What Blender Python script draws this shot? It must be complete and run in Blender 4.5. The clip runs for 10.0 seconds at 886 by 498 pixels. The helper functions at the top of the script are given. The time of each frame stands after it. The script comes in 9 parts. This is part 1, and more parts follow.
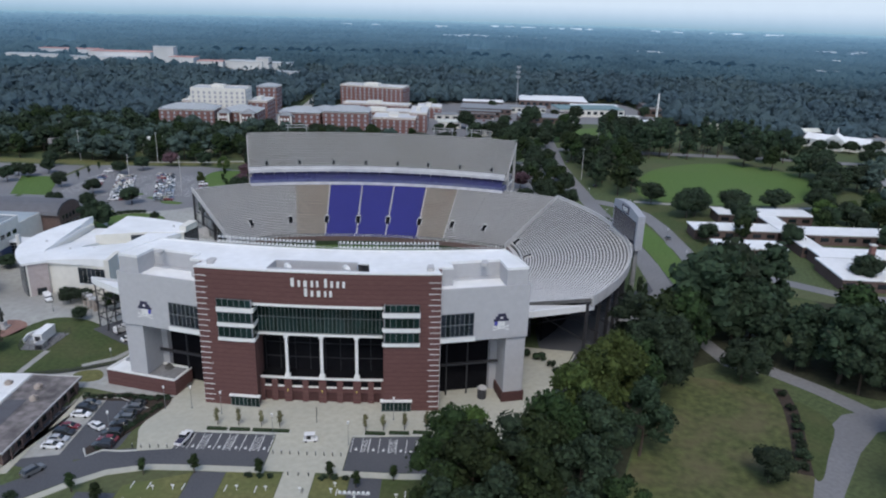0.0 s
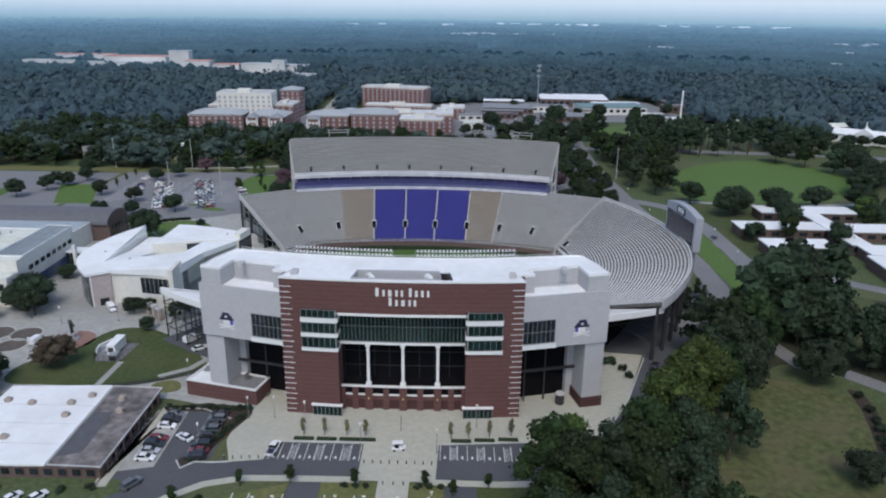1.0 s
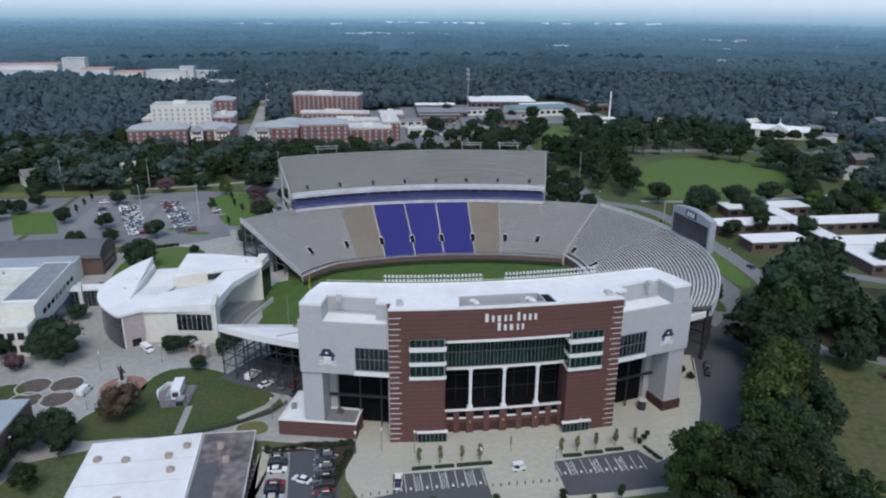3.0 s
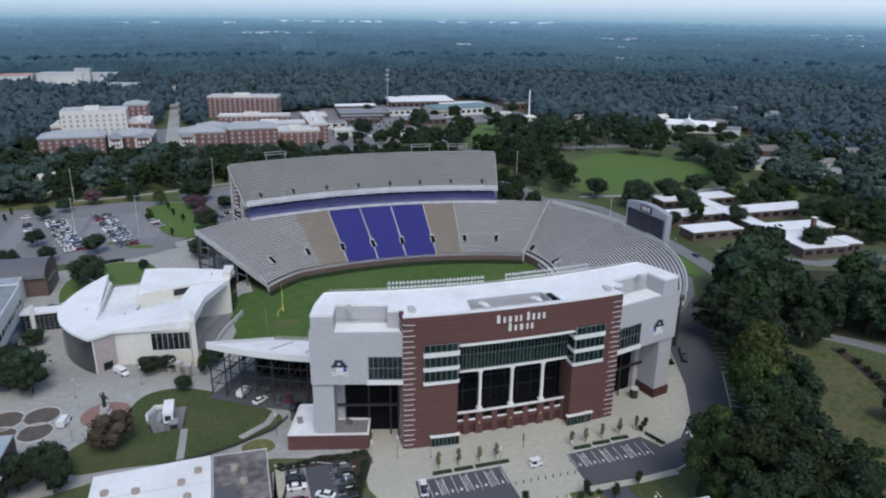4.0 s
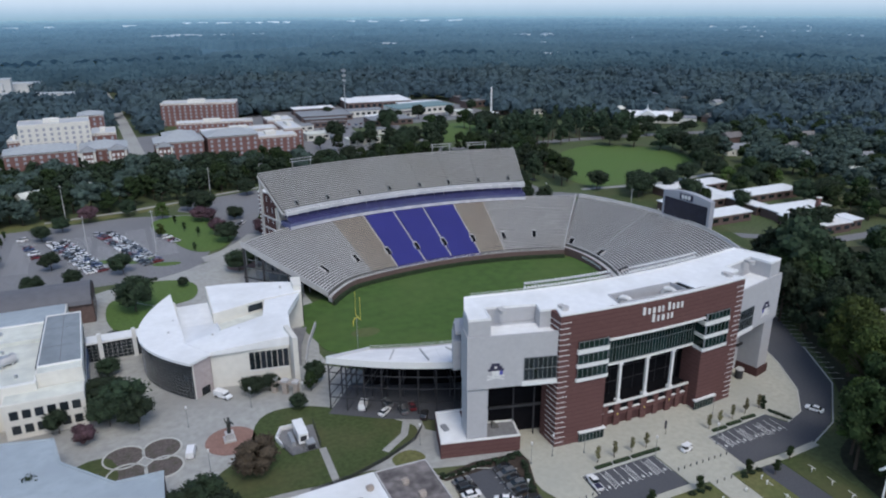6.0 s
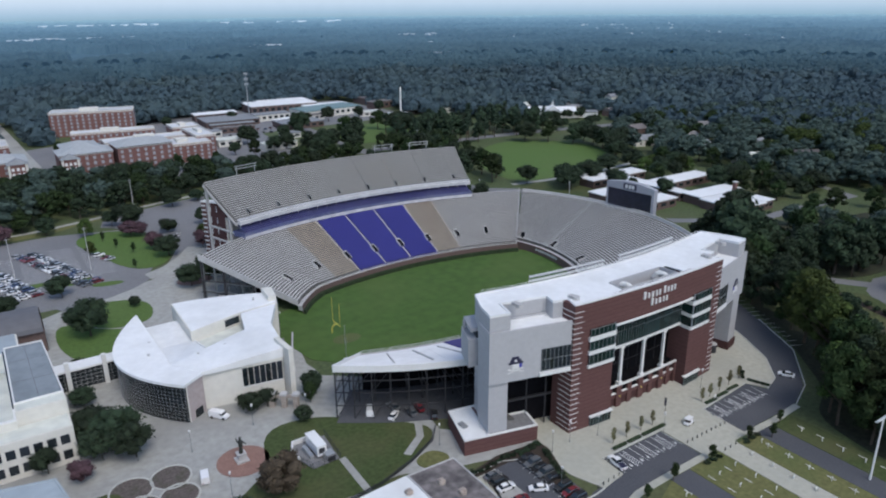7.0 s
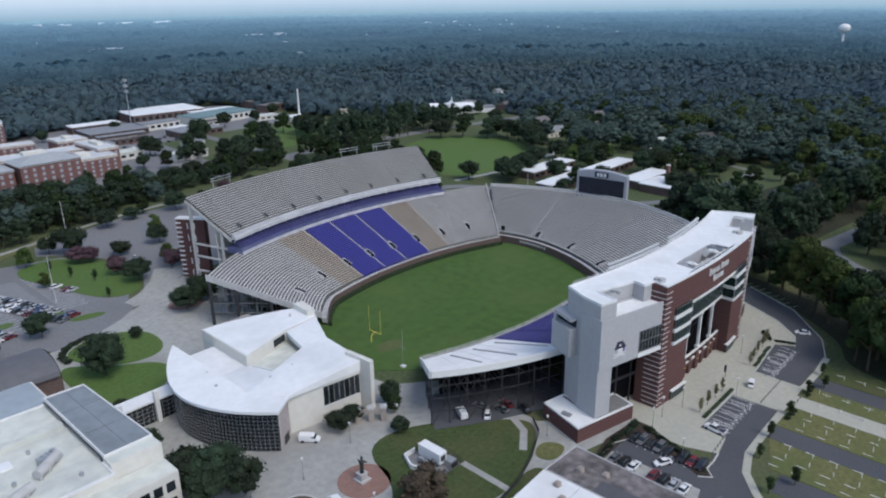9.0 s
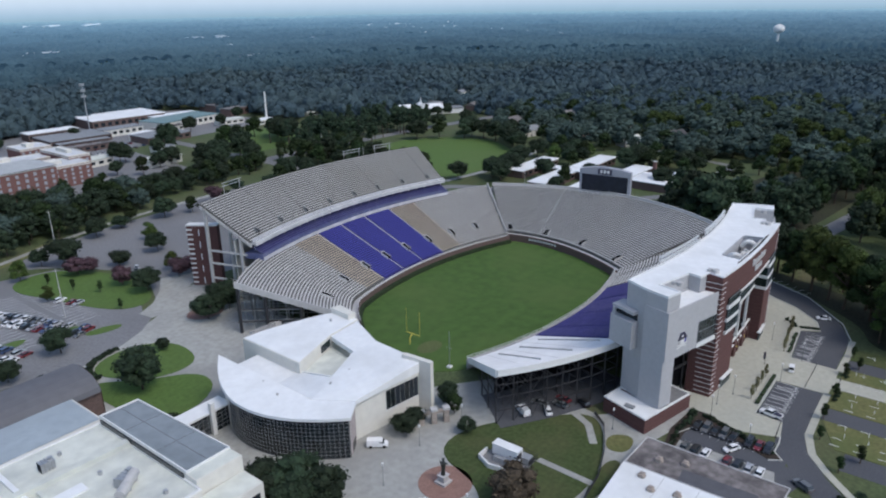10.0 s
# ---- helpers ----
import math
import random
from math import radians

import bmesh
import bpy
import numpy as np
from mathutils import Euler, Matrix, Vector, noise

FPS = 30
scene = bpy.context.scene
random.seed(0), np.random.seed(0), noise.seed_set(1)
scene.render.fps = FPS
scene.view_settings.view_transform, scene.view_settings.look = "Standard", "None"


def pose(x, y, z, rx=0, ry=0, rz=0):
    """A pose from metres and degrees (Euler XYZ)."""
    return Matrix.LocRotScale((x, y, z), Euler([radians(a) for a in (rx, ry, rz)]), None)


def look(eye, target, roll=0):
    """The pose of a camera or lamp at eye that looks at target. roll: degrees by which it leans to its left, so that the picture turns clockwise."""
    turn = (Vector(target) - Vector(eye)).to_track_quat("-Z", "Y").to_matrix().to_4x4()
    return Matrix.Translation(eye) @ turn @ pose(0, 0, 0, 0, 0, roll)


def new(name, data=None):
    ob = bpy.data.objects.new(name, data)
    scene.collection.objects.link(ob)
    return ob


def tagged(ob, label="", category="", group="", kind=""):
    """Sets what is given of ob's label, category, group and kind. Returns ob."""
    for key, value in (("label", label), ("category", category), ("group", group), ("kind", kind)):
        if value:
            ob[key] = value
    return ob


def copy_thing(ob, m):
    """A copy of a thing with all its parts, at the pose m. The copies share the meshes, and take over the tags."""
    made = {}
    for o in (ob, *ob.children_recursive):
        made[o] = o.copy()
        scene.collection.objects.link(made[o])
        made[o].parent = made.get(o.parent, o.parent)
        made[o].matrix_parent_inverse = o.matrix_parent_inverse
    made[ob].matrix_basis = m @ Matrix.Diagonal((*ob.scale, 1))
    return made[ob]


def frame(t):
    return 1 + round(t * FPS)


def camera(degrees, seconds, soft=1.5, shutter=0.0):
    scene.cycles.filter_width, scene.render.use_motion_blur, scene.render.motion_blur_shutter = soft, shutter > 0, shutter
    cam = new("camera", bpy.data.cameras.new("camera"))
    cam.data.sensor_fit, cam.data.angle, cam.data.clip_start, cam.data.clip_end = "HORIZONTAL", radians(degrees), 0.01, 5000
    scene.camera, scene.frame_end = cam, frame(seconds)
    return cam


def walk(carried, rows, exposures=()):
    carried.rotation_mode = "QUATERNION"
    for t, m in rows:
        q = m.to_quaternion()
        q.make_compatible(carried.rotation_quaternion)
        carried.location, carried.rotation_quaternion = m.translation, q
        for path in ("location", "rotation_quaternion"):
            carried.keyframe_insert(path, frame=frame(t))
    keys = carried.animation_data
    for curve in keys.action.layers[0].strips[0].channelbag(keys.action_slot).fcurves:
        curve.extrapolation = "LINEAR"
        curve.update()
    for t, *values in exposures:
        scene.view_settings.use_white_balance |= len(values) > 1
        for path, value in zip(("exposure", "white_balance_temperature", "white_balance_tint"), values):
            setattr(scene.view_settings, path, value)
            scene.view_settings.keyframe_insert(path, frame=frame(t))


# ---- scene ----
cam = camera(64.2, 10.0, soft=2.1)
PATH = [
    (0, (2.453, 0.816, 95.232), (2.432, 2.709, 94.588), 1.7),
    (0.5, (-5.244, 0.713, 96.078), (-5.273, 2.604, 95.428), 1.1),
    (1, (-15.878, 0.57, 97.403), (-15.914, 2.461, 96.753), 0.7),
    (1.5, (-27.811, 0.576, 98.816), (-27.851, 2.467, 98.167), 0.3),
    (2, (-40.782, 0.613, 101.214), (-40.706, 2.502, 100.561), 0.2),
    (2.5, (-53.772, 1.117, 103.114), (-53.581, 2.998, 102.46), 0.3),
    (3.8, (-87.307, 6.058, 106.175), (-86.840, 7.889, 105.519), 0.7),
    (4, (-92.265, 7.236, 106.293), (-91.723, 9.046, 105.637), 0.7),
    (4.5, (-104.53, 10.667, 106.337), (-103.906, 12.449, 105.679), 0.5),
    (5, (-117.609, 15.09, 106.45), (-116.986, 16.871, 105.788), 0.2),
    (6.5, (-159.046, 34.616, 106.487), (-158.138, 36.272, 105.829), -0.4),
    (7, (-172.483, 41.77, 106.783), (-171.431, 43.337, 106.122), -0.5),
    (7.5, (-185.882, 50.791, 107.364), (-184.701, 52.262, 106.7), -0.4),
    (8, (-198.435, 60.99, 107.317), (-197.178, 62.397, 106.652), -0.3),
    (8.5, (-209.545, 71.125, 107.532), (-208.23, 72.475, 106.863), -0.8),
    (9, (-220.309, 82.385, 107.827), (-218.932, 83.671, 107.157), -0.9),
    (9.5, (-230.361, 94.256, 107.621), (-228.929, 95.479, 106.949), -1.1),
    (10, (-240.3, 106.711, 107.27), (-238.814, 107.871, 106.603), -0.9),
]
walk(cam, [(t, look(eye, target, roll)) for t, eye, target, roll in PATH])

# ---- light: a bright overcast day, soft sun high behind the camera ----
SUN_UP, SUN_AZ = 54.0, 182.0      # degrees above the horizon; compass bearing with +y as north
world = bpy.data.worlds.new("overcast_sky")
scene.world = world
world.use_nodes = True
wn = world.node_tree
wn.nodes.clear()
sky = wn.nodes.new("ShaderNodeTexSky")
sky.sky_type = "NISHITA"
sky.sun_disc = False
sky.sun_elevation, sky.sun_rotation = radians(SUN_UP), radians(SUN_AZ)
sky.air_density, sky.dust_density, sky.ozone_density, sky.altitude = 1.0, 1.5, 1.35, 50
bg = wn.nodes.new("ShaderNodeBackground")
bg.inputs["Strength"].default_value = 0.15
wout = wn.nodes.new("ShaderNodeOutputWorld")
wn.links.new(sky.outputs[0], bg.inputs["Color"])
wn.links.new(bg.outputs[0], wout.inputs["Surface"])
sun = new("sun", bpy.data.lights.new("sun", "SUN"))
sun.data.energy, sun.data.angle, sun.data.color = 1.1, radians(24), (1.0, 0.97, 0.92)
sun.matrix_world = look((0, 0, 400), (-400 * math.sin(radians(SUN_AZ)) / math.tan(radians(SUN_UP)),
                                      -400 * math.cos(radians(SUN_AZ)) / math.tan(radians(SUN_UP)), 0))
scene.view_settings.exposure = 0.33


# ---- materials ----
def mat(name, base, rough=0.85, var=0.18, grain=1.0, patch=0.06, metal=0.0, bump=0.0, second=None, amount=0.5, each=0.0,
        stretch=(1, 1, 1), spec=0.3, coat=0.0):
    """Fine grain and large patches over a base colour; second: the colour of the stains; each: change from thing to thing."""
    m = bpy.data.materials.new(name)
    m.use_nodes = True
    nt, N = m.node_tree, m.node_tree.nodes
    p = N["Principled BSDF"]
    p.inputs["Roughness"].default_value, p.inputs["Metallic"].default_value = rough, metal
    p.inputs["Specular IOR Level"].default_value = spec
    p.inputs["Coat Weight"].default_value = coat
    tc = N.new("ShaderNodeTexCoord")
    mp = N.new("ShaderNodeMapping")
    mp.inputs["Scale"].default_value = stretch
    nt.links.new(tc.outputs["Object"], mp.inputs["Vector"])
    n1, n2 = N.new("ShaderNodeTexNoise"), N.new("ShaderNodeTexNoise")
    for n, s, d in ((n1, grain, 5), (n2, patch, 4)):
        n.inputs["Scale"].default_value, n.inputs["Detail"].default_value = s, d
        nt.links.new(mp.outputs[0], n.inputs["Vector"])
    dark = tuple(c * (1 - var) for c in base)
    light = tuple(min(1, c * (1 + var)) for c in base)
    r1 = N.new("ShaderNodeValToRGB")
    r1.color_ramp.elements[0].position, r1.color_ramp.elements[1].position = 0.32, 0.68
    r1.color_ramp.elements[0].color, r1.color_ramp.elements[1].color = (*dark, 1), (*light, 1)
    nt.links.new(n1.outputs["Fac"], r1.inputs["Fac"])
    r2 = N.new("ShaderNodeValToRGB")
    r2.color_ramp.elements[0].position, r2.color_ramp.elements[1].position = 0.45, 0.72
    r2.color_ramp.elements[1].color = (amount, amount, amount, 1)
    r2.color_ramp.elements[0].color = (0, 0, 0, 1)
    nt.links.new(n2.outputs["Fac"], r2.inputs["Fac"])
    mx = N.new("ShaderNodeMixRGB")
    mx.inputs["Color2"].default_value = (*(second or tuple(c * (1 - 1.3 * var) for c in base)), 1)
    nt.links.new(r2.outputs["Color"], mx.inputs["Fac"])
    nt.links.new(r1.outputs["Color"], mx.inputs["Color1"])
    last = mx.outputs[0]
    if each:
        oi, hs = N.new("ShaderNodeObjectInfo"), N.new("ShaderNodeHueSaturation")
        for key, lo, hi in (("Value", 1 - each, 1 + each), ("Hue", 0.5 - each * 0.09, 0.5 + each * 0.05)):
            mr = N.new("ShaderNodeMapRange")
            mr.inputs["To Min"].default_value, mr.inputs["To Max"].default_value = lo, hi
            nt.links.new(oi.outputs["Random"], mr.inputs["Value"])
            nt.links.new(mr.outputs[0], hs.inputs[key])
        nt.links.new(last, hs.inputs["Color"])
        last = hs.outputs[0]
    nt.links.new(last, p.inputs["Base Color"])
    if bump:
        b = N.new("ShaderNodeBump")
        b.inputs["Strength"].default_value, b.inputs["Distance"].default_value = bump, 0.05
        nt.links.new(n1.outputs["Fac"], b.inputs["Height"])
        nt.links.new(b.outputs[0], p.inputs["Normal"])
    return m


def island(m, amount):
    """Lets every loose piece of a joined mesh differ a little in brightness."""
    nt, N = m.node_tree, m.node_tree.nodes
    p = N["Principled BSDF"]
    src = p.inputs["Base Color"].links[0].from_socket
    g, mr, hs = N.new("ShaderNodeNewGeometry"), N.new("ShaderNodeMapRange"), N.new("ShaderNodeHueSaturation")
    mr.inputs["To Min"].default_value, mr.inputs["To Max"].default_value = 1 - amount, 1 + amount
    nt.links.new(g.outputs["Random Per Island"], mr.inputs["Value"])
    nt.links.new(mr.outputs[0], hs.inputs["Value"])
    nt.links.new(src, hs.inputs["Color"])
    nt.links.new(hs.outputs[0], p.inputs["Base Color"])
    return m


def courses(m, colour, height, share=0.12):
    """Horizontal joints at real height, drawn into a wall's colour and relief."""
    nt, N = m.node_tree, m.node_tree.nodes
    p = N["Principled BSDF"]
    src = p.inputs["Base Color"].links[0].from_socket
    tc, sp, ma, fr, lt = (N.new("ShaderNodeTexCoord"), N.new("ShaderNodeSeparateXYZ"), N.new("ShaderNodeMath"),
                          N.new("ShaderNodeMath"), N.new("ShaderNodeMath"))
    ma.operation, fr.operation, lt.operation = "DIVIDE", "FRACT", "LESS_THAN"
    ma.inputs[1].default_value, lt.inputs[1].default_value = height, share
    mx = N.new("ShaderNodeMixRGB")
    mx.inputs["Color2"].default_value = (*colour, 1)
    nt.links.new(tc.outputs["Object"], sp.inputs[0])
    nt.links.new(sp.outputs["Z"], ma.inputs[0])
    nt.links.new(ma.outputs[0], fr.inputs[0])
    nt.links.new(fr.outputs[0], lt.inputs[0])
    nt.links.new(lt.outputs[0], mx.inputs["Fac"])
    nt.links.new(src, mx.inputs["Color1"])
    nt.links.new(mx.outputs[0], p.inputs["Base Color"])
    return m


M = {}
M["meadow"] = mat("meadow", (0.075, 0.1, 0.042), 0.95, 0.25, 0.8, 0.02, second=(0.12, 0.11, 0.06), amount=0.6)
M["lawn"] = mat("lawn", (0.055, 0.077, 0.026), 0.95, 0.25, 0.9, 0.06, second=(0.1, 0.1, 0.045), amount=0.8)
M["field_lawn"] = mat("field_lawn", (0.085, 0.145, 0.035), 0.95, 0.15, 0.8, 0.02, second=(0.1, 0.14, 0.045), amount=0.7)
M["dry_lawn"] = mat("dry_lawn", (0.14, 0.14, 0.055), 0.95, 0.2, 0.9, 0.07, second=(0.09, 0.12, 0.04), amount=0.7)
M["clearing"] = mat("clearing", (0.08, 0.092, 0.034), 0.95, 0.35, 0.5, 0.07, second=(0.13, 0.108, 0.062), amount=0.95)
M["turf"] = mat("turf", (0.06, 0.112, 0.025), 0.95, 0.14, 0.25, 0.03, second=(0.082, 0.128, 0.034), amount=0.8)
M["worn_turf"] = mat("worn_turf", (0.1, 0.12, 0.045), 0.95, 0.15, 1.5, 0.1)
M["asphalt"] = mat("asphalt", (0.082, 0.085, 0.095), 0.9, 0.12, 2.0, 0.05, second=(0.11, 0.112, 0.12), amount=0.5)
M["old_asphalt"] = mat("old_asphalt", (0.2, 0.2, 0.205), 0.9, 0.12, 1.0, 0.03, second=(0.15, 0.15, 0.155), amount=0.6)
M["paving"] = mat("paving", (0.43, 0.42, 0.35), 0.9, 0.08, 0.7, 0.05, second=(0.37, 0.37, 0.32), amount=0.7)
M["concrete_walk"] = mat("concrete_walk", (0.36, 0.36, 0.335), 0.9, 0.12, 0.5, 0.03, second=(0.25, 0.247, 0.235), amount=0.9)
M["kerb"] = mat("kerb", (0.5, 0.5, 0.46), 0.9, 0.1, 2, 0.2)
M["line_paint"] = mat("line_paint", (0.7, 0.7, 0.68), 0.8, 0.12, 3, 0.5)
M["mulch"] = mat("mulch", (0.05, 0.038, 0.03), 0.95, 0.3, 3, 0.2)
M["brick"] = courses(mat("brick", (0.122, 0.06, 0.055), 0.9, 0.14, 2.5, 0.12, second=(0.1, 0.048, 0.045), amount=0.5, stretch=(0.3, 0.3, 2)), (0.088, 0.042, 0.039), 1.2)
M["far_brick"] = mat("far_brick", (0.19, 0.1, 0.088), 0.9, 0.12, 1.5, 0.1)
M["brown_brick"] = mat("brown_brick", (0.13, 0.09, 0.08), 0.9, 0.15, 2, 0.2)
M["paver_brick"] = mat("paver_brick", (0.27, 0.16, 0.13), 0.9, 0.15, 2, 0.3)
M["stucco"] = mat("stucco", (0.42, 0.42, 0.43), 0.9, 0.04, 0.8, 0.04, second=(0.38, 0.38, 0.39), amount=0.4)
M["cream_wall"] = mat("cream_wall", (0.66, 0.64, 0.58), 0.9, 0.05, 0.5, 0.05)
M["white_trim"] = mat("white_trim", (0.72, 0.72, 0.7), 0.7, 0.05, 2, 0.2)
M["roof_white"] = mat("roof_white", (0.77, 0.775, 0.77), 0.75, 0.04, 0.5, 0.09, second=(0.62, 0.62, 0.6), amount=0.55)
M["roof_cream"] = mat("roof_cream", (0.63, 0.64, 0.57), 0.85, 0.08, 0.35, 0.11, second=(0.4, 0.42, 0.4), amount=0.75)
M["roof_blue"] = mat("roof_blue", (0.23, 0.26, 0.28), 0.8, 0.08, 0.4, 0.13, second=(0.15, 0.17, 0.18), amount=0.7)
M["roof_pale"] = mat("roof_pale", (0.34, 0.39, 0.42), 0.8, 0.08, 0.4, 0.1, second=(0.27, 0.31, 0.34), amount=0.6)
M["roof_grey"] = mat("roof_grey", (0.24, 0.25, 0.26), 0.8, 0.1, 0.5, 0.08)
M["roof_tar"] = mat("roof_tar", (0.19, 0.17, 0.165), 0.9, 0.35, 0.5, 0.16, second=(0.035, 0.033, 0.034), amount=1.0)
M["roof_patch"] = mat("roof_patch", (0.1, 0.1, 0.11), 0.8, 0.12, 0.5, 0.15)
# the brick at a lower value, for the arcade doors and pillar base
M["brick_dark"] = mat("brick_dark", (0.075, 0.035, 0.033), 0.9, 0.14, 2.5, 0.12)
M["roof_slate"] = mat("roof_slate", (0.36, 0.38, 0.39), 0.8, 0.08, 0.5, 0.08)
M["gym_roof"] = mat("gym_roof", (0.125, 0.125, 0.135), 0.7, 0.08, 0.4, 0.1)
M["roof_green"] = mat("roof_green", (0.16, 0.24, 0.24), 0.6, 0.08, 0.4, 0.1)
M["roof_red"] = mat("roof_red", (0.4, 0.2, 0.15), 0.8, 0.1, 0.4, 0.1)
M["glass_green"] = mat("glass_green", (0.012, 0.028, 0.026), 0.15, 0.25, 0.4, 0.3, spec=0.3, each=0.35)
M["glass_dark"] = mat("glass_dark", (0.02, 0.026, 0.032), 0.1, 0.3, 0.4, 0.3, spec=0.6, each=0.4)
# near-black, in place of shade in open voids and behind glass
M["void_shade"] = mat("void_shade", (0.008, 0.008, 0.01), 0.9, 0.2, 0.5, 0.2, spec=0.08)
M["stand_concrete"] = mat("stand_concrete", (0.13, 0.127, 0.122), 0.9, 0.15, 0.6, 0.05, second=(0.1, 0.096, 0.09), amount=0.7)
M["bench_alu"] = mat("bench_alu", (0.58, 0.565, 0.54), 0.6, 0.14, 0.5, 0.03, second=(0.52, 0.5, 0.465), amount=0.9)
M["bench_tan"] = mat("bench_tan", (0.5, 0.42, 0.33), 0.7, 0.14, 0.5, 0.05, second=(0.42, 0.33, 0.26), amount=0.8)
M["bench_purple"] = mat("bench_purple", (0.082, 0.088, 0.38), 0.6, 0.1, 0.8, 0.08)
M["step_purple"] = mat("step_purple", (0.035, 0.032, 0.16), 0.8, 0.12, 0.8, 0.08)
M["seat_plum"] = mat("seat_plum", (0.05, 0.045, 0.17), 0.7, 0.2, 0.5, 0.05, second=(0.09, 0.085, 0.2), amount=0.7)
M["bed_soil"] = mat("bed_soil", (0.12, 0.1, 0.09), 0.95, 0.3, 2, 0.4, second=(0.07, 0.075, 0.05), amount=0.8)
M["tarp_white"] = mat("tarp_white", (0.74, 0.74, 0.74), 0.7, 0.06, 0.3, 0.08, second=(0.6, 0.6, 0.6), amount=0.6)
M["aisle"] = mat("aisle", (0.55, 0.54, 0.52), 0.9, 0.1, 1, 0.1)
M["fascia"] = mat("fascia", (0.5, 0.5, 0.52), 0.85, 0.16, 0.35, 0.12, second=(0.36, 0.36, 0.39), amount=0.8)
M["club_blue"] = mat("club_blue", (0.085, 0.095, 0.2), 0.5, 0.25, 0.5, 0.1, second=(0.13, 0.14, 0.23), amount=0.8, spec=0.5)
M["stand_wall"] = mat("stand_wall", (0.47, 0.46, 0.45), 0.9, 0.1, 0.5, 0.08, second=(0.38, 0.37, 0.36), amount=0.6)
M["steel_dark"] = mat("steel_dark", (0.05, 0.05, 0.055), 0.6, 0.15, 1, 0.2, metal=0.3)
M["steel_grey"] = mat("steel_grey", (0.45, 0.46, 0.47), 0.5, 0.1, 1, 0.2, metal=0.6)
M["steel_mid"] = mat("steel_mid", (0.22, 0.235, 0.24), 0.5, 0.1, 1, 0.2, metal=0.3)
M["yellow"] = mat("yellow", (0.75, 0.62, 0.12), 0.5, 0.08, 2, 0.3)
M["navy"] = mat("navy", (0.03, 0.03, 0.06), 0.5, 0.1, 1, 0.2)
M["screen"] = mat("screen", (0.018, 0.02, 0.035), 0.25, 0.15, 0.5, 0.2, spec=0.5)
M["panel_grey"] = mat("panel_grey", (0.33, 0.34, 0.37), 0.7, 0.06, 1, 0.1)
M["bronze"] = mat("bronze", (0.06, 0.065, 0.06), 0.5, 0.2, 3, 1, metal=0.6)
M["bark"] = mat("bark", (0.085, 0.065, 0.05), 0.95, 0.25, 4, 1)
M["leaf"] = mat("leaf", (0.021, 0.037, 0.012), 0.85, 0.35, 0.7, 0.15, each=0.3, spec=0.2)
M["leaf_bright"] = mat("leaf_bright", (0.05, 0.078, 0.02), 0.85, 0.35, 0.7, 0.15, each=0.25, spec=0.2)
M["leaf_pale"] = mat("leaf_pale", (0.12, 0.115, 0.06), 0.85, 0.3, 0.7, 0.15, each=0.2, spec=0.2)
M["leaf_dark"] = mat("leaf_dark", (0.024, 0.039, 0.021), 0.85, 0.35, 0.7, 0.15, each=0.3, spec=0.2)
M["leaf_red"] = mat("leaf_red", (0.085, 0.05, 0.058), 0.85, 0.3, 0.7, 0.15, each=0.15, spec=0.2)
M["leaf_rust"] = mat("leaf_rust", (0.075, 0.06, 0.04), 0.85, 0.3, 0.7, 0.15, each=0.15, spec=0.2)
M["pine"] = mat("pine", (0.03, 0.05, 0.03), 0.9, 0.3, 0.7, 0.15, each=0.2, spec=0.2)
M["hedge"] = mat("hedge", (0.028, 0.045, 0.02), 0.95, 0.35, 2, 0.3)
# haze mixed into the base colour: distant foliage lightened and shifted to blue
M["hazed_wood"] = mat("hazed_wood", (0.043, 0.071, 0.086), 0.95, 0.22, 0.3, 0.008, second=(0.058, 0.088, 0.09), amount=0.9)
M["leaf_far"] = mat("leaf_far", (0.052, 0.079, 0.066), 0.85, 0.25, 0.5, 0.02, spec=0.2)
# floor tone kept dark enough to stand in for shade beneath the crowns
M["forest_floor"] = mat("forest_floor", (0.035, 0.037, 0.022), 0.95, 0.3, 0.7, 0.05, second=(0.05, 0.06, 0.028), amount=0.7)
M["pink_stone"] = mat("pink_stone", (0.4, 0.345, 0.335), 0.85, 0.1, 0.8, 0.2)
M["gate_stone"] = mat("gate_stone", (0.36, 0.31, 0.27), 0.9, 0.15, 1.5, 0.3)
M["flat_grey"] = mat("flat_grey", (0.5, 0.51, 0.52), 0.85, 0.1, 0.4, 0.06, second=(0.36, 0.37, 0.38), amount=0.7, each=0.2)
M["shingle"] = mat("shingle", (0.16, 0.15, 0.145), 0.9, 0.15, 0.8, 0.1, each=0.35)
island(M["hazed_wood"], 0.1)
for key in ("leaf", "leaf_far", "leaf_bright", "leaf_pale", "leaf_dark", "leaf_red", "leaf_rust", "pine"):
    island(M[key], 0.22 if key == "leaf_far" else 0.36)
for key, c in (("white", (0.78, 0.78, 0.78)), ("silver", (0.42, 0.43, 0.45)), ("black", (0.02, 0.02, 0.022)), ("grey", (0.12, 0.125, 0.13)),
               ("red", (0.17, 0.018, 0.026)), ("blue", (0.04, 0.07, 0.16))):
    M["car_" + key] = mat("car_" + key, c, 0.3, 0.04, 1, 0.3, spec=0.5, coat=0.5)
M["tyre"] = mat("tyre", (0.02, 0.02, 0.02), 0.9, 0.1, 3, 1)


